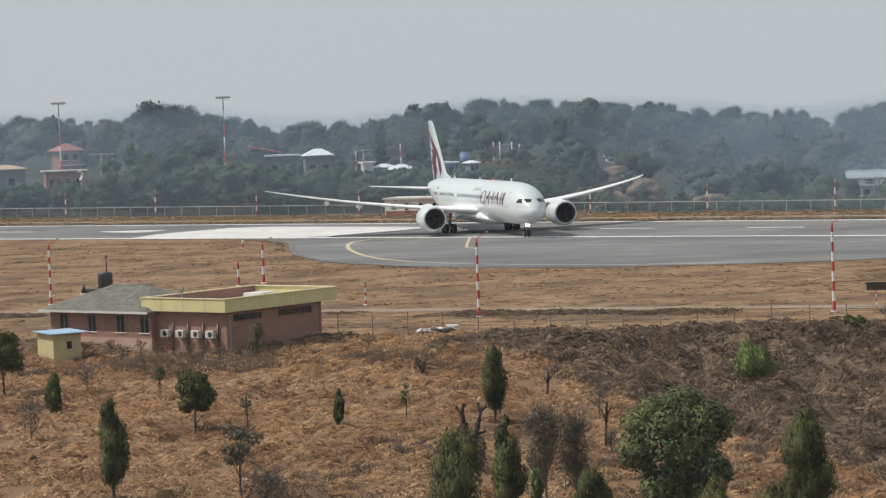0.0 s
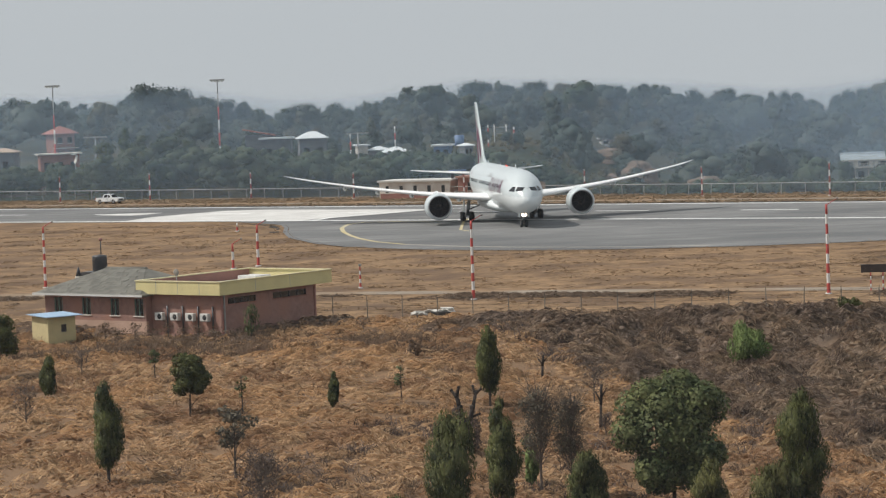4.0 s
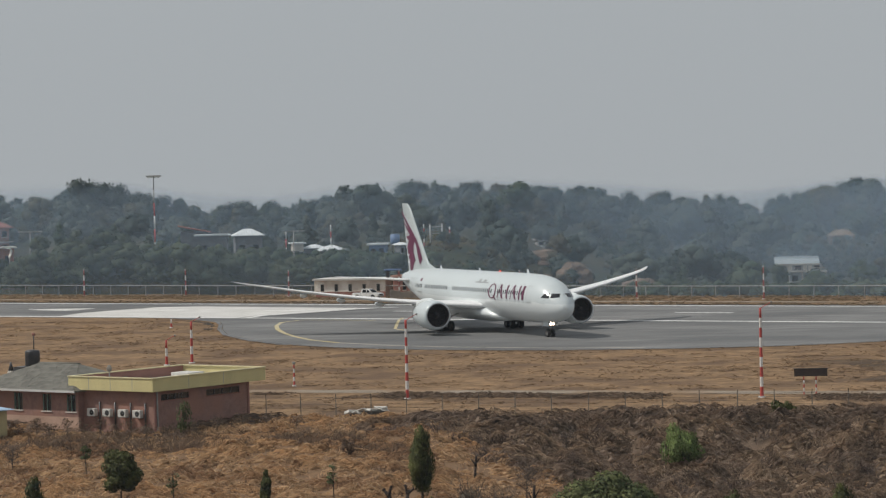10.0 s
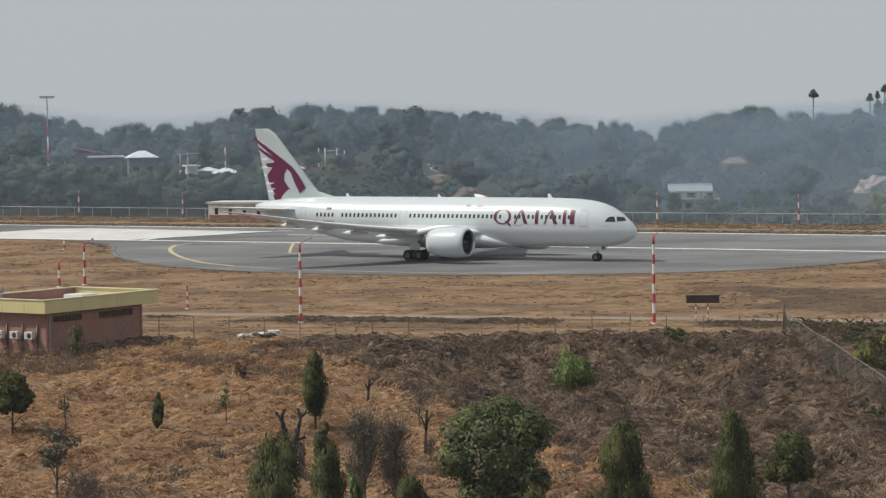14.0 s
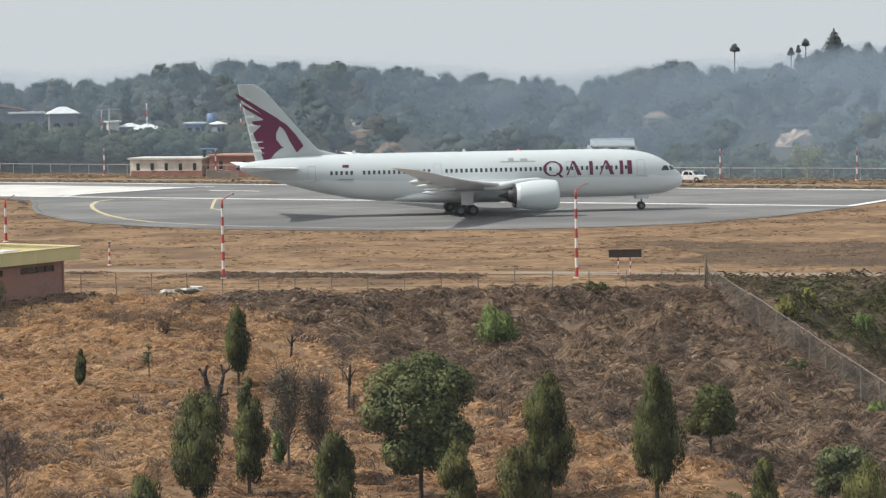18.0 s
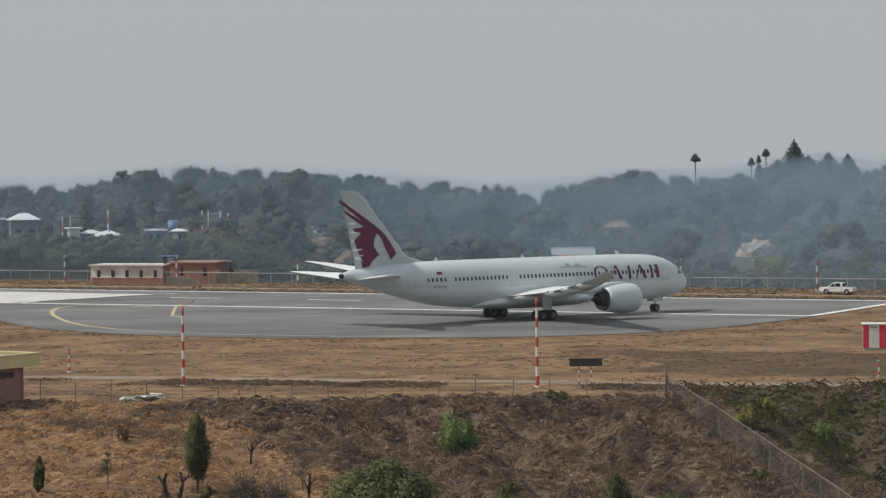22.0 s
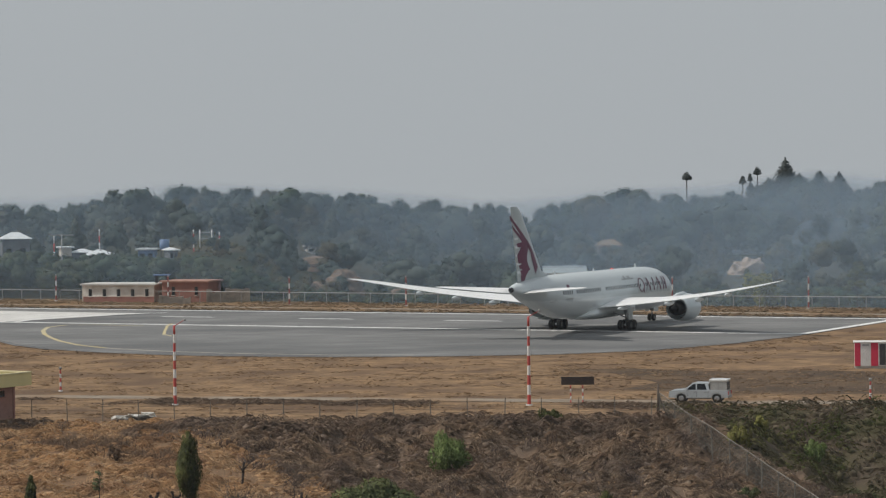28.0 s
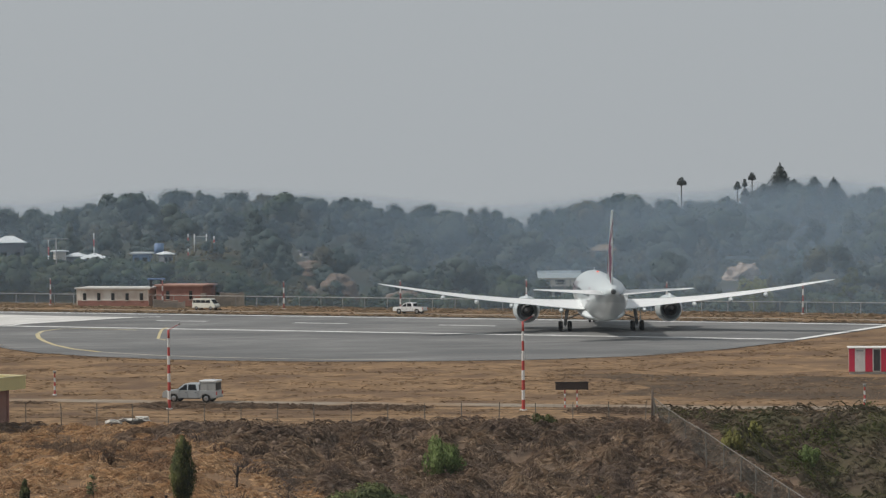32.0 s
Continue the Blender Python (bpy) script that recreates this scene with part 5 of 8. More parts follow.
def in_building(x, y):
    """Inside the brick building, its annex or their walls."""
    c_, s_ = math.cos(radians(57)), math.sin(radians(57))
    lx, ly = (x + 36.5) * c_ + (y - 219) * s_, -(x + 36.5) * s_ + (y - 219) * c_
    return (lx > -0.7) & (lx < 13.2) & (ly > -0.2) & (ly < 21)


def in_gully(x, y):
    return x - 25 - 0.2 * (231 - y) > 0


field = scatter(9500, -62, 48, 118, 231)
cl = patch(field[:, 0], field[:, 1], 0.16, 3.0)
gul = in_gully(field[:, 0], field[:, 1])
bank = (field[:, 0] > -14 + 0.5 * (222 - field[:, 1])) & (field[:, 1] > 150)
inb = in_building(field[:, 0], field[:, 1])
field_ok = ~gul & (cl > -0.42) & ~inb
tufts("dry_grass", field[field_ok & ~(bank & (cl > 0.02))], 0.40, 5, 0.036, M_STRAW, 0.9, "tall tawny dry grass over the sloping field", up=0.85)
lumps = scatter(7400, -62, 46, 118, 229)
lb = lumps[:, 0] > -14 + 0.5 * (222 - lumps[:, 1])
inl = in_building(lumps[:, 0], lumps[:, 1])
lumps_ok = ~in_gully(lumps[:, 0], lumps[:, 1]) & ~inl
pl = patch(lumps[:, 0], lumps[:, 1], 0.2, 33.0)
hummocks("matted_grass", lumps[lumps_ok & ~lb & (pl < 0.06)], 0.75, 0.40, 46, 0.55, 0.028, M_STRAW, "tawny mounds of flattened dry grass over the field", droop=0.7)
hummocks("matted_straw", lumps[lumps_ok & ~lb & (pl >= 0.06)], 0.7, 0.40, 44, 0.55, 0.028, M_STRAWPALE, "pale matted straw lying in swathes over the field", droop=0.7)
hummocks("straw_swathes", lumps[lumps_ok & lb & (pl > -0.02)], 0.85, 0.50, 54, 0.7, 0.028, M_SWATHE, "tawny swathes of dead grass over the bank", droop=0.6)
hummocks("matted_stems", lumps[lumps_ok & lb & (pl <= -0.02)], 0.8, 0.45, 42, 0.55, 0.024, M_TANGLE, "brown matted stems over the bank", "scrub", droop=0.6)
brush = scatter(2700, -24, 46, 128, 228)
bb = brush[:, 0] > -16 + 0.5 * (222 - brush[:, 1])
pb = patch(brush[:, 0], brush[:, 1], 0.17, 61.0)
hummocks("brown_brush", brush[bb & ~in_gully(brush[:, 0], brush[:, 1]) & (pb > -0.09)], 0.95, 0.62, 66, 0.55, 0.020, M_BRUSH, "dark purplish-brown mounds of dead brush on the bank", "scrub", 0.6, 0.65, 0.6)
rim_x = rng.uniform(-20, 24, 420)
rim = np.column_stack([rim_x, 222.5 + 1.6 * np.sin(rim_x * 0.35) + rng.normal(0, 0.9, 420)])
hummocks("overhang_brush", rim, 0.85, 0.62, 60, 0.6, 0.020, M_BRUSH, "dark brown growth hanging over the lip of the bank", "scrub", 0.6, 0.65, 0.6)
heap = scatter(7000, -16, 44, 150, 226)
ch = patch(heap[:, 0], heap[:, 1], 0.42, 44.0)
heap_ok = (heap[:, 0] > -15 + 0.5 * (222 - heap[:, 1])) & ~in_gully(heap[:, 0], heap[:, 1]) & (ch > 0.12)
tufts("straw_heaps", heap[heap_ok], 0.6, 14, 0.04, M_SWATHE, 1.1, "tawny heaps of dead grass lying over the bank", up=0.7)
tg = scatter(4500, -20, 44, 140, 229)
ct = patch(tg[:, 0], tg[:, 1], 0.3, 12.0)
tufts("tangle", tg[(tg[:, 0] > -15 + 0.5 * (222 - tg[:, 1])) & ~in_gully(tg[:, 0], tg[:, 1]) & (ct > -0.3)], 0.48, 13, 0.045, M_TANGLE, 1.0, "brown tangled stems over the bank", "scrub", up=0.8)
scrub = scatter(5500, -62, 48, 118, 229)
cs = patch(scrub[:, 0], scrub[:, 1], 0.12, 8.0)
sb = (scrub[:, 0] > -16 + 0.5 * (222 - scrub[:, 1]))
line = np.abs(scrub[:, 1] - (221 + 2 * np.sin(scrub[:, 0] * 0.3))) < 4.5
inb = in_building(scrub[:, 0], scrub[:, 1])
tufts("scrub", scrub[((sb & (cs > -0.2)) | (line & (cs > -0.35)) | (cs > 0.30)) & ~in_gully(scrub[:, 0], scrub[:, 1]) & ~inb], 0.62, 18, 0.03, M_SCRUB, 0.75, "dark brown twiggy scrub on the bank", "scrub")
thorn = scatter(5200, -22, 46, 150, 228)
cth = patch(thorn[:, 0], thorn[:, 1], 0.34, 21.0)
tb = (thorn[:, 0] > -17 + 0.5 * (222 - thorn[:, 1])) | (np.abs(thorn[:, 1] - 219 - 2 * np.sin(thorn[:, 0] * 0.4)) < 4)
tufts("thorn_scrub", thorn[tb & (cth > 0.3) & ~in_gully(thorn[:, 0], thorn[:, 1])], 1.0, 26, 0.028, M_THORN, 0.55, "dark purple-brown leafless thorn bushes on the bank", "scrub")
low = scatter(2600, -26, 34, 118, 176)
cl2 = patch(low[:, 0], low[:, 1], 0.2, 52.0)
tufts("thorn_scrub", low[cl2 > 0.12], 0.7, 22, 0.03, M_THORN, 0.7, "grey-brown dead brush between the field trees", "scrub")
by = scatter(1500, -52, -16, 209, 219)
front_y = np.interp(by[:, 0], [-52, -45, -37, -29, -16], [226, 222, 217.5, 226, 226])
tufts("scrub", by[(by[:, 1] < front_y) & (patch(by[:, 0], by[:, 1], 0.2, 6.0) > -0.1) & (np.hypot(by[:, 0] + 50, by[:, 1] - 221) > 3)], 0.8, 16, 0.025, M_SCRUB, 0.5, "dry brown scrub along the building", "scrub")
foot = scatter(1400, -58, -18, 208, 232)
fx, fy = foot[:, 0], foot[:, 1]
c_, s_ = math.cos(radians(57)), math.sin(radians(57))
flx, fly = (fx + 36.5) * c_ + (fy - 219) * s_, -(fx + 36.5) * s_ + (fy - 219) * c_
beside = ~in_building(fx, fy) & (flx > -4.5) & (flx < 14.0) & (fly > -3.0) & (np.hypot(fx + 49.5, fy - 221) > 3.4)
hummocks("foot_brush", foot[beside & (rng.uniform(0, 1, len(foot)) < 0.6)], 0.8, 0.5, 48, 0.6, 0.022, M_BRUSH, "dark dry brush round the foot of the brick building", "scrub", 0.4, 0.7)
weeds = scatter(7500, 22, 60, 140, 238, in_gully)
cw = patch(weeds[:, 0], weeds[:, 1], 0.18, 5.0)
hummocks("gully_brush", weeds[::4], 1.15, 0.75, 40, 0.5, 0.028, M_GULLY, "dark brown dead growth on the gully side", "scrub", 0.5, 0.65, 0.6)
hummocks("weeds", weeds[cw > 0.12][::3], 0.7, 0.85, 44, 0.32, 0.045, M_WEED, "rough green weeds on the gully side", "weeds", 0.3, 0.6, 0.4)
slope = scatter(1500, 10, 30, 130, 205)
tufts("weeds", slope[(patch(slope[:, 0], slope[:, 1], 0.2, 15.0) > 0.02) & (slope[:, 0] > 22 - 0.14 * (200 - slope[:, 1]))], 0.4, 12, 0.035, M_WEED, 0.8, "low green weeds among the dead grass", "weeds", up=0.6)
verge = scatter(23000, -100, 75, 233, 408)
cv = patch(verge[:, 0] * 0.35, verge[:, 1], 0.2, 2.0)
vv = N.x * verge[:, 0] + N.y * verge[:, 1]
edge = np.interp(verge[:, 0], [-66, -56, -51, -41, -33, -22, -8, 8, 20, 30, 41.6, 53, 75], [411, 396, 363, 338, 328.6, 320.4, 314.6, 312, 313.2, 317.5, 329, 345, 372])
tr_y = np.interp(verge[:, 0], [-100, -60, -40, -16.6, 0, 12, 28.3, 45, 75], [282, 269, 262, 255.3, 250.5, 247.3, 242.4, 239, 239])
vok = (cv > -0.25) & (vv < RW0 - 1.5) & (verge[:, 1] < edge - 1.5) & (np.abs(verge[:, 1] - tr_y) > 2.4)
hummocks("verge_grass", verge[vok][::4], 1.1, 0.045, 11, 0.7, 0.08, M_VERGE, "short dry grass on the airfield verge", up=0.95, droop=0.8)
rough_edge = scatter(5000, -90, 70, 300, 412)
e2 = np.interp(rough_edge[:, 0], [-66, -56, -51, -41, -33, -22, -8, 8, 20, 30, 41.6, 53, 75], [411, 396, 363, 338, 328.6, 320.4, 314.6, 312, 313.2, 317.5, 329, 345, 372])
tufts("edge_grass", rough_edge[(rough_edge[:, 1] < e2 - 0.6) & (rough_edge[:, 1] > e2 - 6)], 0.26, 10, 0.04, M_VERGE, 1.0, "rough dry grass along the paved edge", up=0.9)
far_v = np.column_stack([rng.uniform(-420, 60, 4200), rng.uniform(373, 402, 4200)])
far_v = far_v[(np.abs(far_v[:, 1] - 382.7) > 2.6)]
hummocks("far_grass", np.column_stack([U.x * far_v[:, 0] + N.x * far_v[:, 1], U.y * far_v[:, 0] + N.y * far_v[:, 1]]), 1.6, 0.06, 10, 0.9, 0.07, M_FARGRASS, "dry grass behind the runway")

ridge_x = rng.uniform(-75, 72, 5200)
ridge_y = np.interp(ridge_x, [-150, -100, -60, -40, -16.6, 0, 12, 28.3, 45, 70, 120], [297, 282, 269, 262, 255.3, 250.5, 247.3, 242.4, 239, 239, 245]) - 3.2 - np.abs(rng.normal(0, 2.2, 5200))
rp = np.column_stack([ridge_x, ridge_y])
rp = rp[(patch(rp[:, 0], rp[:, 1], 0.14, 31.0) > 0.12) & (rp[:, 1] > 231)]
hummocks("track_edge_scrub", rp[::2], 0.9, 0.22, 22, 0.5, 0.028, M_TANGLE, "rough brown growth below the perimeter track", "scrub")
burnt = [(19.0, 287.0), (24.0, 280.5), (27.0, 267.0), (22.5, 258.0), (30.0, 253.5), (38.0, 250.0), (52.0, 248.5), (78.0, 252.0), (95.0, 262.0), (84.0, 283.0), (66.0, 279.0), (55.0, 276.5), (44.0, 281.0), (33.0, 282.0), (26.0, 288.5)]
sheet("scorched_ground", burnt, 0.02, mat("scorched_earth", (0.105, 0.075, 0.052), (0.075, 0.055, 0.04), scale=0.5, rough=0.95, bump=0.5, big=((0.14, 0.095, 0.06), 0.12), world_space=True, spec=0.1),
      "dark scorched strip of grass beside the track")
bp = scatter(2600, 18, 80, 246, 290)
bi = np.interp(bp[:, 0], [19, 27, 38, 52, 80], [258, 255, 250, 248.5, 252])
bj = np.interp(bp[:, 0], [19, 33, 44, 55, 80], [288, 283, 281, 276.5, 283])
tufts("scorched_grass", bp[(bp[:, 1] > bi) & (bp[:, 1] < bj)], 0.22, 6, 0.04, M_SCRUB, 0.7, "short scorched brown grass", up=0.9)

# ---- wooded hills ----

def wood_lobes(kind, h, w):
    """Billowing lobes of a far crown."""
    out = []
    if kind == "dome":
        out.append((0, 0, h * 0.60, w * 0.36, w * 0.36, h * 0.28))
        for i in range(5):
            a = i * 1.26 + rng.uniform(-0.4, 0.4)
            k = w * rng.uniform(0.16, 0.24)
            out.append((w * 0.28 * math.cos(a), w * 0.28 * math.sin(a), h * rng.uniform(0.50, 0.78), k, k, k * 0.8))
        out.append((w * rng.uniform(-0.1, 0.1), w * rng.uniform(-0.1, 0.1), h * 0.85, w * 0.2, w * 0.2, h * 0.13))
    elif kind == "tall":
        for i in range(6):
            t = i / 5
            k = w * (0.34 - 0.15 * t) * rng.uniform(0.8, 1.15)
            out.append((w * rng.uniform(-0.16, 0.16), w * rng.uniform(-0.16, 0.16), h * (0.36 + 0.54 * t), k, k, h * 0.12))
    elif kind == "pine":  # flat plates of needles round a bare stem
        for i in range(8):
            a = i * 2.4 + rng.uniform(-0.3, 0.3)
            z = h * (0.50 + 0.45 * i / 7)
            k = w * rng.uniform(0.15, 0.22) * (1.1 - 0.35 * i / 7)
            q = w * (0.30 - 0.2 * i / 7)
            out.append((q * math.cos(a), q * math.sin(a), z, k, k, k * 0.5))
    else:
        for i in range(7):
            a = rng.uniform(0, 6.28)
            z = h * rng.uniform(0.45, 0.92)
            k = w * rng.uniform(0.15, 0.24)
            q = w * 0.28 * rng.uniform(0.1, 1)
            out.append((q * math.cos(a), q * math.sin(a), z, k, k, k * 0.7))
    return out


def wood_tree(kind, h, w, leaves, size, fine=True):
    """Verts, triangles and outward normals of one far tree: uneven lobes under a coat of leaf sprays."""
    V, F, M_ = [], [], []
    k = 0
    lobes = wood_lobes(kind, h, w)
    for i, L in enumerate(lobes):
        ICO_V, ICO_F = ICO[1 if fine and i in (0, len(lobes) - 1, 2) else 0]
        seed = Vector(rng.uniform(-50, 50, 3))
        swell = np.array([noise.noise(Vector(p) * 1.7 + seed) for p in ICO_V])[:, None]
        V.append(np.array(L[:3]) + ICO_V * (1 + 0.45 * swell) * np.array(L[3:]) * 0.84)
        F.append(ICO_F + k)
        M_.append(ICO_V + rng.normal(0, 0.08, ICO_V.shape))
        k += len(ICO_V)
    c, nrm = lobe_points(lobes, leaves)
    c = c + nrm * size * 0.25
    t = np.cross(nrm, rng.normal(0, 1, (leaves, 3)))
    t /= np.linalg.norm(t, axis=1, keepdims=True) + 1e-9
    b = np.cross(nrm, t)
    s = size * rng.uniform(0.5, 1.5, (leaves, 1))
    lift = nrm * s * rng.uniform(-0.4, 0.9, (leaves, 1))
    V.append(np.stack([c - t * s * 0.6 - b * s * 0.5, c + t * s * 0.6 - b * s * 0.5, c + b * s * 0.8 + lift], 1).reshape(-1, 3))
    F.append(np.arange(3 * leaves).reshape(-1, 3) + k)
    M_.append(np.repeat(nrm + rng.normal(0, 0.28, nrm.shape), 3, 0))
    return np.concatenate(V), np.concatenate(F), np.concatenate(M_) + (0, 0, 0.2)


VARIANTS = [wood_tree(kind, h, w, int(n * 1.7), 0.62) for kind, h, w, n in (("dome", 11, 10.5, 170), ("dome", 12.5, 10, 170), ("tall", 14, 7.5, 150), ("dome", 9.5, 9.5, 160), ("loose", 13, 9.5, 180), ("dome", 12, 12, 180), ("pine", 14, 9, 180), ("tall", 14, 6.5, 150), ("loose", 12, 8.5, 170), ("pine", 13, 8, 170))]
SMALL = [wood_tree(kind, 12, w, 160, 0.70, False) for kind, w in (("dome", 11), ("loose", 14), ("tall", 9), ("loose", 12), ("tall", 11))]


HOUSES = ((-64.2, 571.4, 1.4), (-60.8, 571.8, 1.8), (-56.9, 569.2, 3.2), (-47.6, 576.0, 2.2), (-42.6, 573.4, 1.4), (-76.9, 590.0, 3.8), (-83.7, 584.0, 3.9), (-89.6, 598.3, 3.8))  # place and half width


def clearing(x, y):
    """Yards and roofs on the slope stay free of trees."""
    d, a = np.hypot(x, y), np.degrees(np.arctan2(x, y))
    yard = ((a < -4.2) & (a > -9.0) & (d > 490) & (d < 578)) | ((a > -4.2) & (a < -2.6) & (d > 540) & (d < 578))
    for hx, hy, hw in HOUSES:
        yard |= (np.abs(a - math.degrees(math.atan2(hx, hy))) < math.degrees(hw / hy)) & (d > math.hypot(hx, hy) - 12) & (d < math.hypot(hx, hy) + 4)
    yard |= (a > -14.6) & (a < -12.0) & (d > 480) & (d < 660)
    yard |= (np.hypot(x - 44, y - 638) < 13) | ((np.abs(a - 3.96) < 0.75) & (d > 560) & (d < 640))
    yard |= (np.hypot(x + 8, y - 560) < 7) | (np.hypot(x - 93, y - 694) < 8) | ((np.abs(a - 7.66) < 0.45) & (d > 600) & (d < 690))
    yard |= (np.hypot(x + 40, y - 475) < 16) | (np.hypot(x - 6.5, y - 560) < 7) | (np.hypot(x - 66, y - 790) < 8) | ((np.abs(a - 4.78) < 0.42) & (d > 735) & (d < 790))
    return yard


def woods(name, xy, heights, material, label, pick):
    V, F, M_, k = [], [], [], 0
    z = zg(xy[:, 0], xy[:, 1])
    for (x, y), zz, hh in zip(xy, z, heights):
        v, f, nn = pick[rng.integers(len(pick))]
        a = rng.uniform(0, 6.28)
        ca, sa = math.cos(a), math.sin(a)
        s = hh / v[:, 2].max()
        V.append(np.column_stack([v[:, 0] * ca - v[:, 1] * sa, v[:, 0] * sa + v[:, 1] * ca, v[:, 2]]) * (s * rng.uniform(0.85, 1.2), s, s) + (x, y, zz - 0.3))
        M_.append(np.column_stack([nn[:, 0] * ca - nn[:, 1] * sa, nn[:, 0] * sa + nn[:, 1] * ca, nn[:, 2]]))
        F.append(f + k)
        k += len(v)
    n_ = np.concatenate(M_)
    n_ /= np.linalg.norm(n_, axis=1, keepdims=True)
    return tagged(new(name, mesh_np(name, np.concatenate(V), np.concatenate(F), material, True, n_)), label, "woods", kind="stuff")


def fan_scatter(n, a0, a1, d0, d1):
    a = np.radians(rng.uniform(a0, a1, n))
    d = np.sqrt(rng.uniform(d0 * d0, d1 * d1, n))
    return np.column_stack([d * np.sin(a), d * np.cos(a)])


hill = np.concatenate([fan_scatter(1500, -16, 13, 500, 960), fan_scatter(240, -3, 12, 830, 940)])
hv = N.x * hill[:, 0] + N.y * hill[:, 1]
hill = hill[~clearing(hill[:, 0], hill[:, 1]) & (hv > 425)]
dark = patch(hill[:, 0], hill[:, 1], 0.012, 4.0) > -0.1
dry = (patch(hill[:, 0], hill[:, 1], 0.02, 9.0) > 0.22) & (rng.uniform(0, 1, len(hill)) < 0.5)
dd = np.hypot(hill[:, 0], hill[:, 1])
tree_h = (6.5 + 4.5 * sm((dd - 520) / 260)) * np.where(rng.uniform(0, 1, len(dd)) < 0.16, rng.uniform(1.2, 1.6, len(dd)), rng.uniform(0.55, 1.12, len(dd)))
aa = np.degrees(np.arctan2(hill[:, 0], hill[:, 1]))
tree_h = np.where((aa > -9) & (aa < -2.6) & (dd < 622), np.minimum(tree_h, 4.2), tree_h)
room = EYE[2] + dd * np.tan(np.radians(skyline(aa))) - zg(hill[:, 0], hill[:, 1]) + 0.7  # no tree tops the ridge line
tree_h = np.clip(np.minimum(tree_h, room - rng.uniform(-0.9, 3.6, len(dd))), 2.5, 30)
woods("woods", hill[dark & ~dry], tree_h[dark & ~dry], M_WOODS, "dense dark green hillside woods in haze", VARIANTS)
woods("woods", hill[~dark & ~dry], tree_h[~dark & ~dry], M_WOODS_B, "olive-green hillside woods in haze", VARIANTS)
woods("woods", hill[dry], tree_h[dry], M_WOODS_DRY, "dry brownish trees among the hillside woods", VARIANTS)


def thicket_top(x, y):
    """How high the thicket behind the airfield fence reaches, by bearing."""
    d, a = np.hypot(x, y), np.degrees(np.arctan2(x, y))
    z5 = np.interp(a, [-15, -12.15, -11.8, -11, -9.5, -8.3, -7.6, -6.9, -5.9, -5.3, -4.6, -3.9, -3.3, -2.6, -1.9, -0.7, 0.4, 1.6, 2.8, 6.2, 12], [8.4, 8.4, 9.6, 10.6, 10.4, 9.7, 9.2, 9.0, 8.0, 9.0, 7.8, 8.0, 6.5, 5.3, 2.6, 1.2, 0.9, 1.6, 0.6, 1.1, 1.5])
    return EYE[2] + (z5 - EYE[2]) * d / 500


fv = np.column_stack([rng.uniform(-420, 90, 900), rng.uniform(407, 470, 900)])
front = np.column_stack([U.x * fv[:, 0] + N.x * fv[:, 1], U.y * fv[:, 0] + N.y * fv[:, 1]])
fa = np.degrees(np.arctan2(front[:, 0], front[:, 1]))
low_side = (fa > -4.6)
bare = (np.hypot(front[:, 0] + 40, front[:, 1] - 475) < 14) | (np.hypot(front[:, 0] + 8, front[:, 1] - 556) < 7) | (np.hypot(front[:, 0] - 6.5, front[:, 1] - 556) < 7) | (np.hypot(front[:, 0] + 12, front[:, 1] - 541) < 6)
front = front[(fa > -15) & (fa < 12) & ~bare & (~low_side | (rng.uniform(0, 1, len(fa)) < 0.7))]
room = thicket_top(front[:, 0], front[:, 1]) - zg(front[:, 0], front[:, 1])
front, room = front[room > 1.6], room[room > 1.6]
woods("thicket", front, np.minimum(room * rng.uniform(0.55, 1.05, len(room)), 11.5), M_WOODS_B, "green thicket behind the airfield fence", SMALL)

lowb = fan_scatter(900, -15, 11, 500, 615)
lowb = lowb[(N.x * lowb[:, 0] + N.y * lowb[:, 1] > 412) & (np.hypot(lowb[:, 0] - 44, lowb[:, 1] - 630) > 10)]
room = np.clip(thicket_top(lowb[:, 0], lowb[:, 1]) - zg(lowb[:, 0], lowb[:, 1]) - 0.4, np.where(np.hypot(lowb[:, 0], lowb[:, 1]) > 560, 2.8, 1.8), 7.0)
low_h = room * rng.uniform(0.7, 1.05, len(room))
la = np.degrees(np.arctan2(lowb[:, 0], lowb[:, 1]))
open_slope = (la > -4.6) & (la < -1.4) & (np.hypot(lowb[:, 0], lowb[:, 1]) > 530)
woods("undergrowth", lowb[~open_slope], low_h[~open_slope], M_WOODS_B, "low green bushes among the yards and roofs", SMALL)
woods("undergrowth", lowb[open_slope], low_h[open_slope] * 0.8, M_OLIVE, "low dry olive-brown bushes on the open slope", SMALL)
inner = fan_scatter(170, 1.5, 12, 600, 740)
inner = inner[~clearing(inner[:, 0], inner[:, 1])]
woods("undergrowth", inner, rng.uniform(2.5, 5.0, len(inner)), M_WOODS, "low blue-green bushes on the hazy hillside", SMALL)

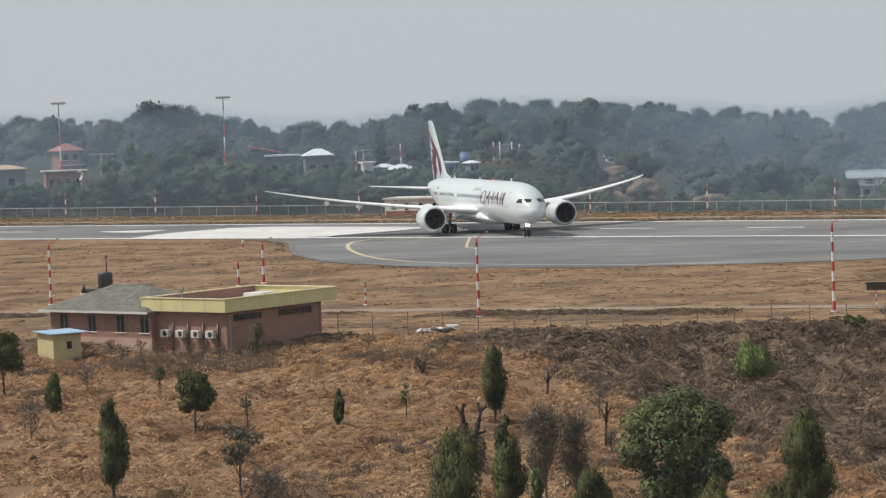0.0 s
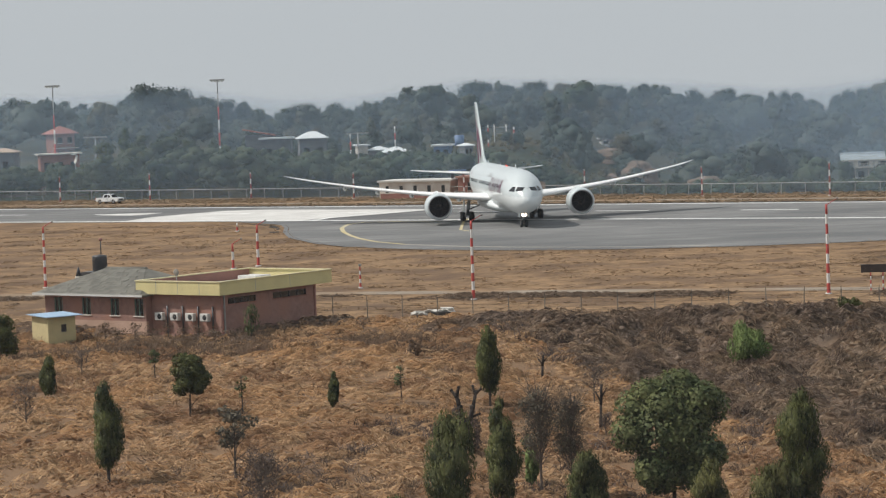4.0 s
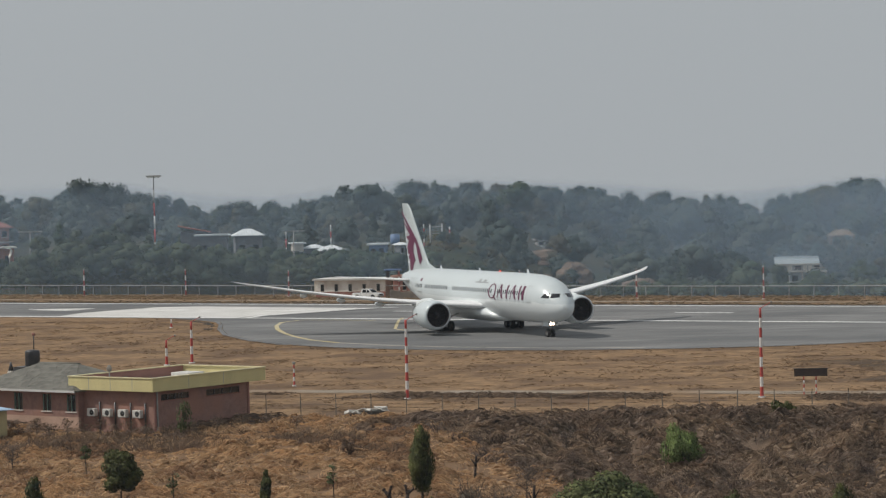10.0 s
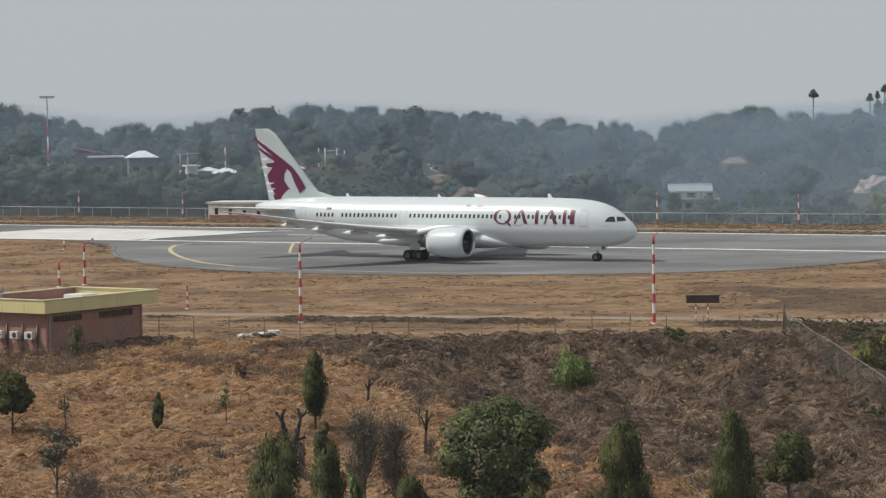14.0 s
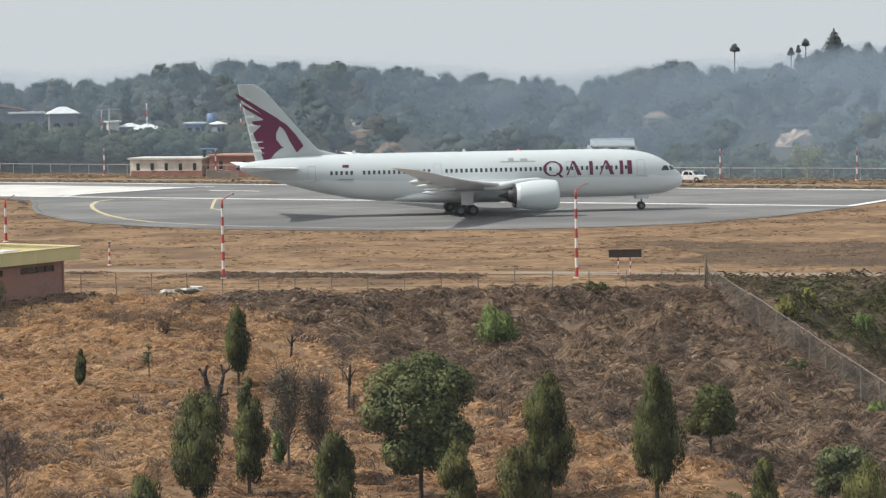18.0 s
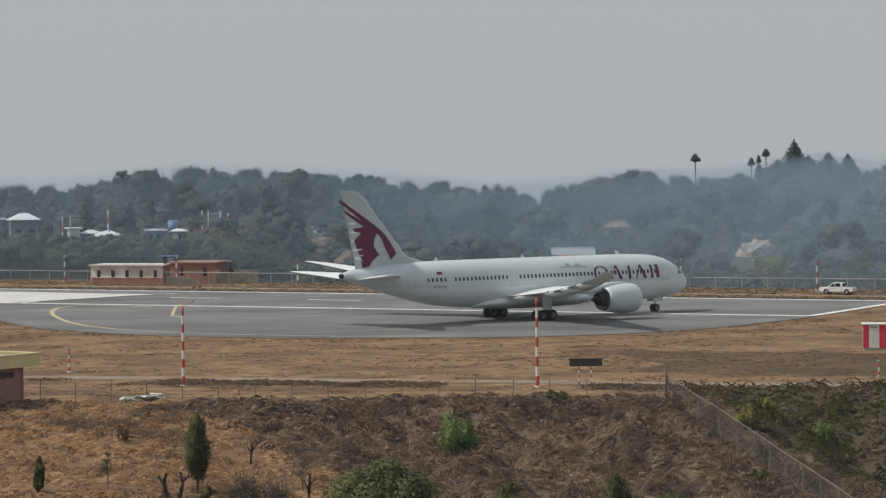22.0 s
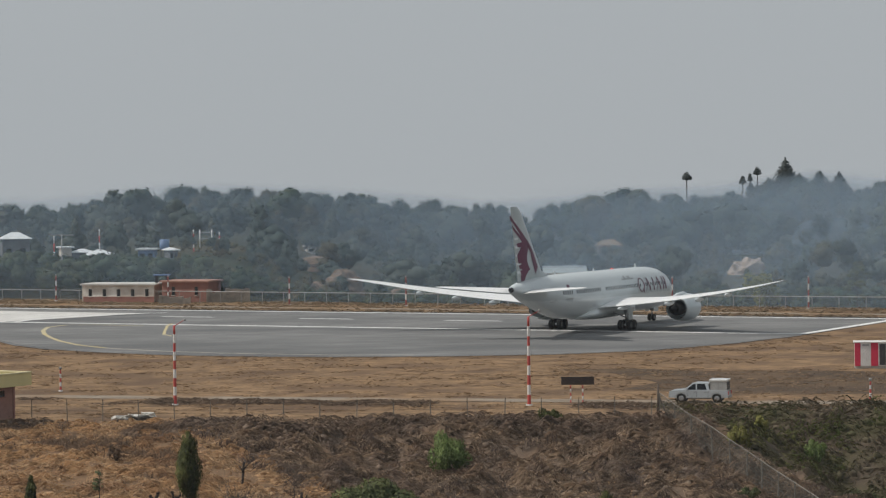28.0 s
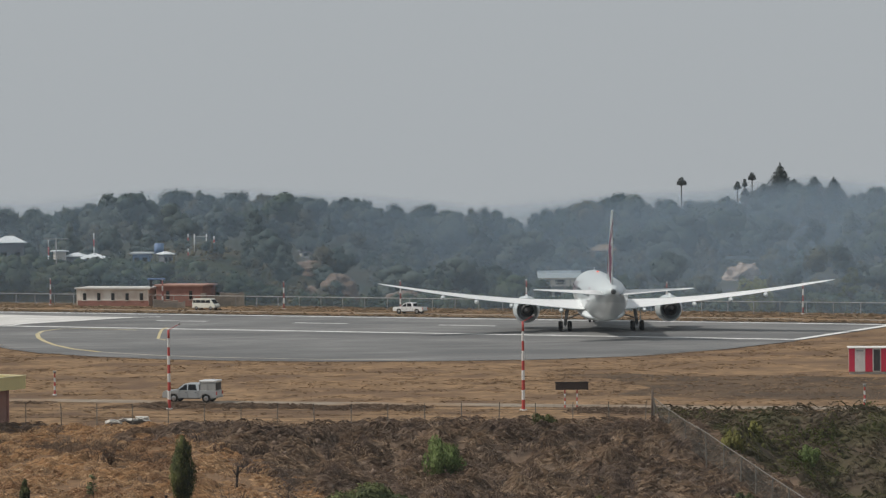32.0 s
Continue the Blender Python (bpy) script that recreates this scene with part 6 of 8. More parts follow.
# single trees that stand out on the ridge: bearing, distance, width, kind
RIDGE_TREES = ((-13.5, 760, 10, "round"), (-12.75, 800, 10, "round"), (-11.7, 820, 10, "round"), (-11.2, 760, 8, "round"), (-10.75, 700, 12, "round"), (-10.25, 715, 12, "round"), (-9.6, 760, 9, "round"),
               (-9.2, 780, 9, "round"), (-8.8, 780, 7, "round"), (-7.8, 760, 9, "round"), (-7.5, 765, 9, "round"), (-6.85, 780, 9, "round"), (-5.9, 820, 11, "round"), (-5.45, 830, 9, "round"), (-5.05, 860, 11, "round"),
               (-4.0, 880, 15, "round"), (-3.4, 870, 10, "round"), (-2.8, 880, 11, "round"), (-1.9, 890, 12, "round"), (-1.2, 890, 12, "round"), (-0.7, 890, 10, "round"), (-0.2, 900, 10, "round"), (0.4, 890, 10, "round"),
               (1.18, 880, 9, "round"), (2.22, 900, 12, "round"), (3.5, 920, 9, "round"), (3.95, 930, 11, "round"), (4.4, 940, 11, "round"), (4.9, 945, 11, "round"), (5.4, 950, 13, "round"), (6.1, 955, 10, "round"), (6.7, 960, 10, "round"), (7.05, 960, 9, "round"))
for a, d, w, kind in RIDGE_TREES:
    x, y = d * math.sin(radians(a)), d * math.cos(radians(a))
    h = max(8.0, EYE[2] + d * math.tan(radians(float(skyline(a)))) - float(zg(x, y)) + 0.3)
    grow("ridge_tree", x, y, h, w, kind, 1900, 0.36, M_WOODS, "tall dark tree on the hazy ridge", group="ridge trees", twigs=5)
for a, d, ztop, h, w in ((6.42, 900, 22.6, 7.5, 3.4), (7.57, 900, 21.1, 6, 2.6), (7.73, 900, 19.0, 4.5, 2.4), (7.87, 900, 24.1, 9, 2.6), (7.72, 905, 22.0, 8, 1.6)):
    x, y = d * math.sin(radians(a)), d * math.cos(radians(a))
    z0 = float(zg(x, y))
    root = thing("umbrella_tree", pose(x, y, z0), "slim bare-trunked tree with a small flat crown on the ridge", "tree", "umbrella trees")
    part("trunk", tubed((0, 0, -0.5), (0, 0, ztop - z0 - 0.8), 0.24, 0.16, n=7), M_BARK, root)
    c, nrm = lobe_points([(0, 0, ztop - z0 - 1.9, w / 2, w / 2, 0.6), (0, 0, ztop - z0 - 1.4, w / 2.4, w / 2.4, 0.7), (0, 0, ztop - z0 - 0.6, w / 4, w / 4, 0.7), (0, 0, ztop - z0 - 1.5, w / 4, w / 4, 0.5)], 420)
    v, f = leaf_quads(c, nrm, 0.3)
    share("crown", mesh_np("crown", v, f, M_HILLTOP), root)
for a, d, ztop, w in ((8.44, 900, 27.0, 7.5), (8.1, 905, 20.6, 9), (8.73, 900, 22.0, 8), (9.13, 895, 22.8, 8), (9.53, 890, 22.2, 6.5), (10.1, 900, 17.3, 8), (10.45, 900, 19.0, 9), (7.95, 910, 18.5, 7)):
    x, y = d * math.sin(radians(a)), d * math.cos(radians(a))
    h = ztop - float(zg(x, y))
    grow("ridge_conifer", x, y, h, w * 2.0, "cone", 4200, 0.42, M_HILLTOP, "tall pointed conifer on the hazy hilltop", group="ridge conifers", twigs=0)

# ---- smoky haze over the valley: added thin curved see-through sheets stand in for it, thickest low down ----
M_HAZE = bpy.data.materials.new("haze_veil")
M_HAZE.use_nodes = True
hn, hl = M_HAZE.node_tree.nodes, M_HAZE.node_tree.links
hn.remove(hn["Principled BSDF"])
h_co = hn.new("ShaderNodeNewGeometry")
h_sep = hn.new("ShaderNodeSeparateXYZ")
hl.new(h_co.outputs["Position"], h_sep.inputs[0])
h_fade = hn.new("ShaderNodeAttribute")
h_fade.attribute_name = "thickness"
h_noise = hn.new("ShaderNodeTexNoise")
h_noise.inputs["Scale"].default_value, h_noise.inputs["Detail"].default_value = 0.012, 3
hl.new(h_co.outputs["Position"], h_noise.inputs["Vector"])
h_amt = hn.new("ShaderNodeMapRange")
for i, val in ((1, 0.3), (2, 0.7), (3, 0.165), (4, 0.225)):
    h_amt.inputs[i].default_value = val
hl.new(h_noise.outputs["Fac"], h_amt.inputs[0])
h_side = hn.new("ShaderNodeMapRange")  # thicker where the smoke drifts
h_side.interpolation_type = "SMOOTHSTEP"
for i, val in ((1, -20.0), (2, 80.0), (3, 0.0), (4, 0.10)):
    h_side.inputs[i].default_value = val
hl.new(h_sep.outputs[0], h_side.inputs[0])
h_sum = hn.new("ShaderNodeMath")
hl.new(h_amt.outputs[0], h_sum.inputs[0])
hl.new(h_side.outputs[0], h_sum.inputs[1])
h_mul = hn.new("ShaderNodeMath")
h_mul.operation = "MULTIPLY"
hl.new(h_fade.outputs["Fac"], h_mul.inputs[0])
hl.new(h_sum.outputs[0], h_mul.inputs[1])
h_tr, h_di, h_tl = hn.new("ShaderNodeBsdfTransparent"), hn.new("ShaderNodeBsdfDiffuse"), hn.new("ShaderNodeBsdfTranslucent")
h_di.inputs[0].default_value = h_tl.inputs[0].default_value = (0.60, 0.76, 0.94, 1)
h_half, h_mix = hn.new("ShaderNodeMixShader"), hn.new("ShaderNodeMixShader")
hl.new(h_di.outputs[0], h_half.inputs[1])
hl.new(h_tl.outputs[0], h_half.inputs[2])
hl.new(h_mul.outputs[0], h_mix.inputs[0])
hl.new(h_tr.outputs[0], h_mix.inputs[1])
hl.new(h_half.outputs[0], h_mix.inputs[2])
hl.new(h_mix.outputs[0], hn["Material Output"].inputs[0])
HAZE_LINES = [[rw(u, 402.5)[:2] for u in range(-900, 701, 20)]]
for d in (640, 770):
    HAZE_LINES.append([(d * math.sin(radians(a)), d * math.cos(radians(a))) for a in np.linspace(-40, 40, 81)])
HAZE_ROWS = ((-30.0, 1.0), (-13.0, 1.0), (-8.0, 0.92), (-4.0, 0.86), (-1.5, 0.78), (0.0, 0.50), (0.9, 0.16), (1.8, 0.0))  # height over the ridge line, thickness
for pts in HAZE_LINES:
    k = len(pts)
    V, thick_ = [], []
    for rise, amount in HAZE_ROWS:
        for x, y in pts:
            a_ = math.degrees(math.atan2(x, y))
            line_ = np.mean([skyline(a_ + o) for o in np.linspace(-1.2, 1.2, 9)]) + 0.16 * math.exp(-((a_ - 8.7) / 0.7) ** 2)  # sheet raised to pale the hilltop trees too
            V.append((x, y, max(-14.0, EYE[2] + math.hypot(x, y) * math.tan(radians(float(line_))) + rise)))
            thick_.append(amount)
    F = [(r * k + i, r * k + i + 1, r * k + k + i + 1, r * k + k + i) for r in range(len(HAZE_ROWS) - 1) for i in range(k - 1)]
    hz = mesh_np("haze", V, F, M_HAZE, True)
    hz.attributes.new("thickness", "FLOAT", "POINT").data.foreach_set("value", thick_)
    tagged(new("haze", hz), "thin blue-grey see-through sheet standing in for smoky haze over the wooded valley", "haze", kind="structure")

# an added see-through shell between camera and airfield stands in for even, far thinner haze
M_AIR = bpy.data.materials.new("near_haze_shell")
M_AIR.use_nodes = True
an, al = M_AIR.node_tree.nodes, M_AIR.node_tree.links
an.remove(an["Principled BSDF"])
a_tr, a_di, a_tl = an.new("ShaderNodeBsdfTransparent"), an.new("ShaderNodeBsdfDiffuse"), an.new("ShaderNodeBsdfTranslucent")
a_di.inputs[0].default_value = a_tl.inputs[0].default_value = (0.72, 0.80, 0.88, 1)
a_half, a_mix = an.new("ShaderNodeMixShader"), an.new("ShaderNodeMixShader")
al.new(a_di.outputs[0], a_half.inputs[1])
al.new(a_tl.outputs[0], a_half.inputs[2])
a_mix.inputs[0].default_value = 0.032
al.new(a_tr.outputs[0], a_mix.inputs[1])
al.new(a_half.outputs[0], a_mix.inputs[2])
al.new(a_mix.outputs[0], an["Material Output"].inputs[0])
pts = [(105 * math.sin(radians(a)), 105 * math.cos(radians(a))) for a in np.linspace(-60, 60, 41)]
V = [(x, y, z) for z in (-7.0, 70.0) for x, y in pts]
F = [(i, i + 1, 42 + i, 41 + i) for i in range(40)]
tagged(new("haze", mesh_np("haze", V, F, M_AIR, True)), "thin even see-through shell standing in for haze over the dry field", "haze", kind="structure")

# ---- the brick substation ----


def building_part(parent, name, x0, x1, y0, y1, z0, z1, material, label="", bevel=0.0):
    return part(name, boxed(x0, x1, y0, y1, z0, z1, bevel=bevel), material, parent, label)


def pierced(x0, x1, y0, y1, z0, z1, holes):
    """A wall slab along x with openings (x0, x1, z0, z1) right through it, as one mesh."""
    bm = bmesh.new()
    xs_ = sorted({x0, x1, *[v for h in holes for v in h[:2]]})
    zs_ = sorted({z0, z1, *[v for h in holes for v in h[2:]]})
    for xa, xb in zip(xs_, xs_[1:]):
        for za, zb in zip(zs_, zs_[1:]):
            if not any(h[0] <= xa and xb <= h[1] and h[2] <= za and zb <= h[3] for h in holes):
                box(bm, xa, xb, y0, y1, za, zb)
    bmesh.ops.remove_doubles(bm, verts=bm.verts[:], dist=0.0005)
    return bm


def substation():
    root = thing("brick_building", pose(-36.5, 219.0, 0.0, 0, 0, 57.0), "single-storey red brick building with a flat yellow-edged roof", "building")
    X0, X1, Y0, Y1, T = 0.6, 12.4, 0.5, 7.9, 0.25
    # long side wall with two slots for high windows
    slots = ((0.9, 4.3), (6.4, 10.6))
    bm = pierced(X0, X1, Y0, Y0 + T, -0.4, 3.2, [(X0 + a, X0 + b, 2.35, 2.85) for a, b in slots])
    side = part("wall", bm, M_BRICKWALL, root, "shaded red brick side wall")
    for a, b in slots:
        w = part("window", boxed(X0 + a, X0 + b, Y0 + 0.09, Y0 + 0.13, 2.35, 2.85), M_WINGLASS, side, "dark strip window")
        part("sill", boxed(X0 + a - 0.05, X0 + b + 0.05, Y0 - 0.06, Y0 + 0.08, 2.28, 2.345), M_BRICK, side)
        n = 4
        for i in range(n + 1):
            x = X0 + a + (b - a) * i / n
            part("mullion", boxed(x - 0.03, x + 0.03, Y0 + 0.05, Y0 + 0.088, 2.35, 2.85), M_DARKMETAL, side)
    building_part(root, "wall", X0, X0 + T, Y0 + T + 0.002, Y1, -0.4, 3.2, M_BRICKWALL, "sunlit red brick end wall")
    building_part(root, "wall", X1 - T, X1, Y0 + T + 0.002, Y1, -0.4, 3.2, M_BRICKWALL)
    building_part(root, "wall", X0, X1, Y1 + 0.002, Y1 + T, -0.4, 3.2, M_BRICKWALL)
    for x in (X0 + 0.02, X1 - 0.25):
        building_part(root, "corner_post", x, x + 0.22, Y0 - 0.07, Y0 - 0.003, -0.4, 3.2, M_TERRA)
    # roof slab and yellow fascia round an open gutter
    building_part(root, "roof_slab", 0.12, 13.88, 0.12, 9.18, 3.21, 3.42, M_CONCRETE, "grey flat roof slab")
    for a in ((0, 14, 0, 0.12), (0, 14, 9.18, 9.3), (0, 0.118, 0.122, 9.178), (13.882, 14, 0.122, 9.178)):
        building_part(root, "fascia", *a, 3.15, 4.2, M_FASCIA, "yellow painted roof edge", bevel=0.015)
    for a in ((-0.06, 14.06, -0.06, 0.25), (-0.06, 14.06, 9.05, 9.36), (-0.06, 0.25, 0.252, 9.048), (13.75, 14.06, 0.252, 9.048)):
        building_part(root, "coping", *a, 4.203, 4.28, mat_coping, "pale yellow coping")
    for y in (2.2, 4.6, 7.0):
        building_part(root, "joint", -0.006, -0.002, y, y + 0.05, 3.2, 4.18, M_GREYINK)
    for x in (4.3, 8.6):
        building_part(root, "joint", x, x + 0.05, -0.006, -0.002, 3.2, 4.18, M_GREYINK)
    for a in ((0.124, 13.876, 0.124, 0.16), (0.124, 13.876, 9.14, 9.176)):
        building_part(root, "parapet_lining", *a, 3.425, 4.2, M_TERRA, "dull brown inner face of the parapet")
    building_part(root, "roof_hatch", 10.2, 12.2, 5.2, 7.2, 3.425, 3.9, M_ACWHITE, "pale roof hatch", 0.03)
    building_part(root, "roof_kerb", 6.0, 6.3, 0.3, 9.0, 3.425, 3.6, M_CONCRETE)
    # outdoor cooling units on the end wall
    for k, y in enumerate((1.5, 3.1, 4.8, 6.5)):
        ac = building_part(root, "cooling_unit", X0 - 0.55, X0 - 0.15, y, y + 0.85, 1.05, 1.65, M_ACWHITE, "off-white outdoor cooling unit", 0.03)
        bm = bmesh.new()
        revolve(bm, [(X0 - 0.556, 0.02), (X0 - 0.56, 0.22), (X0 - 0.552, 0.23)], n=18)
        for v in bm.verts:
            v.co += Vector((0, y + 0.33, 1.35))
        part("grille", bm, M_BLACK, ac, "dark round fan grille")
        for yy in (y + 0.1, y + 0.72):
            part("bracket", boxed(X0 - 0.5, X0 - 0.004, yy, yy + 0.05, 0.98, 1.045), M_GREYSTEEL, ac)
        part("pipe", tubed((X0 - 0.1, y - 0.18, -0.3), (X0 - 0.1, y - 0.18, 2.2), 0.07), M_DARKMETAL, ac, "dark vertical pipe")
    building_part(root, "drainpipe", X0 + 0.28, X0 + 0.40, Y0 - 0.14, Y0 - 0.02, -0.3, 3.2, M_GREYSTEEL)
    return root


mat_coping = mat("pale_yellow_coping", (0.68, 0.61, 0.36), (0.58, 0.52, 0.32), scale=1.5, rough=0.7)
substation()


def annex():
    root = thing("brick_annex", pose(-36.5, 219.0, 0.0, 0, 0, 57.0), "low red brick annex with a weathered grey hipped roof", "building")
    X0, X1, Y0, Y1, T = -0.1, 7.6, 8.156, 19.9, 0.25
    wins = (8.95, 11.7, 15.0, 18.3)
    bm = pierced(Y0, Y1, -X0 - T, -X0, 0.9, 3.0, [(w - 0.5, w + 0.5, 1.35, 2.75) for w in wins])
    bmesh.ops.transform(bm, matrix=pose(0, 0, 0, 0, 0, 90), verts=bm.verts[:])
    front = part("wall", bm, M_BRICKWALL, root, "red brick front wall")
    part("base_wall", boxed(X0, X0 + T, Y0, Y1, -0.4, 0.899), mat("pale_pink_plaster", (0.50, 0.34, 0.26), (0.42, 0.28, 0.21), scale=0.8, rough=0.9), root, "pale pink plastered lower wall")
    for w in wins:
        win = part("window", boxed(X0 + 0.12, X0 + 0.15, w - 0.5, w + 0.5, 1.35, 2.75), M_WINGLASS, front, "dark glass window")
        for a in ((w - 0.5, w - 0.42), (w - 0.04, w + 0.04), (w + 0.42, w + 0.5)):
            part("frame", boxed(X0 + 0.05, X0 + 0.118, a[0], a[1], 1.35, 2.75), mat_frame, front)
        part("sill", boxed(X0 - 0.08, X0 + 0.1, w - 0.6, w + 0.6, 1.27, 1.348), M_PLASTER, front)
    building_part(root, "wall", X0 + T, X1, Y1 - T, Y1, -0.4, 3.0, M_BRICKWALL)
    building_part(root, "wall", X0 + T + 0.002, X1 - T - 0.002, Y0, Y0 + T, -0.4, 3.0, M_BRICKWALL)
    building_part(root, "wall", X1 - T, X1, Y0, Y1 - T - 0.002, -0.4, 3.0, M_BRICKWALL)
    # hipped roof: two long slopes and two ends, with thickness
    bm = bmesh.new()
    ov, ze, zr = 0.7, 2.98, 4.95
    c = [(X0 - ov, Y0 - 0.3), (X1 + ov, Y0 - 0.3), (X1 + ov, Y1 + ov), (X0 - ov, Y1 + ov)]
    xm = (X0 + X1) / 2
    ra, rb = (xm, Y0 + 3.4), (xm, Y1 - 3.6)
    top = [bm.verts.new((x, y, ze + 0.14)) for x, y in c]
    low = [bm.verts.new((x, y, ze)) for x, y in c]
    r = [bm.verts.new((*ra, zr)), bm.verts.new((*rb, zr))]
    for q in ((top[0], top[1], r[0]), (top[1], top[2], r[1], r[0]), (top[2], top[3], r[1]), (top[3], top[0], r[0], r[1]), tuple(low[::-1])):
        bm.faces.new(q)
    for i in range(4):
        bm.faces.new((top[i], low[i], low[(i + 1) % 4], top[(i + 1) % 4]))
    bmesh.ops.recalc_face_normals(bm, faces=bm.faces[:])
    roof = part("roof", bm, M_SLATE, root, "weathered grey hipped roof")
    part("ridge_cap", tubed((*ra, zr), (*rb, zr), 0.11), M_SLATE, roof)
    building_part(root, "eave_board", X0 - ov - 0.06, X0 - ov - 0.003, Y0 - 0.3, Y1 + ov, 2.96, 3.14, M_CONCRETE, "grey eave board")
    # slate courses on the slope that faces the field
    run = xm - X0 + ov
    n = 13
    for i in range(n):
        t = (i + 0.5) / n
        x = X0 - ov + run * t
        z = ze + 0.14 + (zr - ze - 0.14) * t
        ya, yb = Y0 - 0.3 + (Y0 + 3.4 - Y0 + 0.3) * t, Y1 + ov - (3.6 + ov) * t
        y, k = ya + 0.1, 0
        while y < yb - 0.7:
            L = 0.62 + 0.25 * math.sin(i * 2.1 + k * 1.7)
            if SLATE.get(round(L, 1)) is None:
                bm2 = boxed(-run / n * 0.56, run / n * 0.5, 0, L - 0.03, 0, 0.035)
                me = bpy.data.meshes.new("slate")
                bm2.to_mesh(me)
                bm2.free()
                me.materials.append(M_SLATE)
                SLATE[round(L, 1)] = me
            share("slate", SLATE[round(L, 1)], roof, pose(x, y, z + 0.005, 0, -math.degrees(math.atan2(zr - ze - 0.14, run)), 0))
            y += L
            k += 1
    return root


SLATE = {}
mat_frame = mat("green_window_frame", (0.16, 0.24, 0.20), (0.12, 0.18, 0.15), scale=2, rough=0.6)
annex()

tank = thing("water_tank", pose(-36.5, 219.0, 0.0, 0, 0, 57.0) @ pose(4.6, 17.9, 4.6), "black plastic water tank on a roof stand", "tank")
bm = bmesh.new()
revolve(bm, [(0.0, 0.02), (0.0, 0.60), (0.1, 0.64), (0.4, 0.62), (0.45, 0.65), (0.8, 0.62), (0.85, 0.65), (1.2, 0.62), (1.32, 0.60), (1.38, 0.3), (1.42, 0.02)], axis="Z", n=24)
part("body", bm, M_TANK, tank)
part("stand", boxed(-1.3, 1.3, -1.0, 1.0, -0.9, -0.005), M_DARKMETAL, tank, "dark tank stand")
part("vent_pipe", tubed((0.2, 0, 1.35), (0.2, 0, 2.6), 0.05), M_DARKMETAL, tank)
part("vent_cap", tubed((0.2, 0, 2.55), (0.2, 0, 2.8), 0.14), M_TERRA, tank)
chim = thing("chimney_stub", pose(-36.5, 219.0, 0.0, 0, 0, 57.0) @ pose(4.0, 19.9, 3.2), "short pale chimney with a dark cowl", "chimney")
part("stack", boxed(-0.22, 0.22, -0.22, 0.22, -0.3, 1.0, bevel=0.02), M_PLASTER, chim)
part("cowl", tubed((0, 0, 1.0), (0, 0, 1.75), 0.26, 0.05), M_DARKMETAL, chim)
dish = thing("satellite_dish", pose(-36.5, 219.0, 0.0, 0, 0, 57.0) @ pose(3.0, 7.6, 4.0), "small grey satellite dish on the roof", "dish")
bm = bmesh.new()
revolve(bm, [(0.02, 0.02), (0.04, 0.14), (0.10, 0.30), (0.08, 0.30), (0.02, 0.14), (0.0, 0.02)], n=20)
for v in bm.verts:
    v.co.z += 0.7
part("reflector", bm, M_FENCEPOST, dish)
part("post", tubed((0.1, 0, -0.6), (0.1, 0, 0.7), 0.04), M_GREYSTEEL, dish)


def hut():
    root = thing("yellow_hut", pose(-49.7, 219.4, -0.4, 0, 0, 40.0), "small cream-yellow hut with a pale blue sheet roof", "hut")
    part("wall", boxed(-1.1, 1.4, 0.0, 2.8, -0.3, 2.2, bevel=0.01), M_CREAM, root)
    w = part("window", boxed(0.1, 0.55, -0.03, -0.004, 1.05, 1.6), M_WINGLASS, root, "small dark window")
    part("frame", boxed(0.06, 0.59, -0.045, -0.032, 1.0, 1.05), M_DARKMETAL, w)
    bm = bmesh.new()
    n = 14
    rings = []
    for i in range(n + 1):
        y = -0.45 + 3.5 * i / n
        d = 0.03 * (i % 2)
        rings.append([(-1.5, y, 2.26 + d + 0.10 * i / n), (1.85, y, 2.26 + d + 0.10 * i / n)])
    up = [[(x, y, z + 0.05) for x, y, z in r] for r in rings]
    loft(bm, [r + u[::-1] for r, u in zip(rings, up)], smooth=False)
    part("roof", bm, M_BLUEROOF, root, "pale blue corrugated sheet roof")


hut()

# ---- striped poles, sign, shelter, fences ----


def striped_pole(name, x, y, h, r, bands, label, group, lamp=False, arm=False, red=None):
    z = float(zg(x, y))
    root = thing(name, pose(x, y, z), label, "pole", group)
    part("base", tubed((0, 0, -0.2), (0, 0, 0.12), r * 2.2), M_CONCRETE, root)
    for i in range(bands):
        part("band", tubed((0, 0, 0.1 + (h - 0.1) * i / bands), (0, 0, 0.1 + (h - 0.1) * (i + 1) / bands), r * (1.15 - 0.4 * i / bands), r * (1.15 - 0.4 * (i + 1) / bands), n=10, caps=i == bands - 1), (red or M_RED) if i % 2 == 0 else M_PWHITE, root)
    if lamp:
        part("lamp", tubed((0, 0, h), (0, 0, h + 0.25), 0.12, 0.16), M_GREYSTEEL, root)
    if arm:
        part("arm", tubed((0, 0, h - 0.05), (0.95, 0, h + 0.5), 0.03), M_RED, root, "slanted red lamp arm")
        part("lamp", tubed((0.95, 0, h + 0.42), (1.0, 0, h + 0.58), 0.1), M_GREYSTEEL, root)
    return root


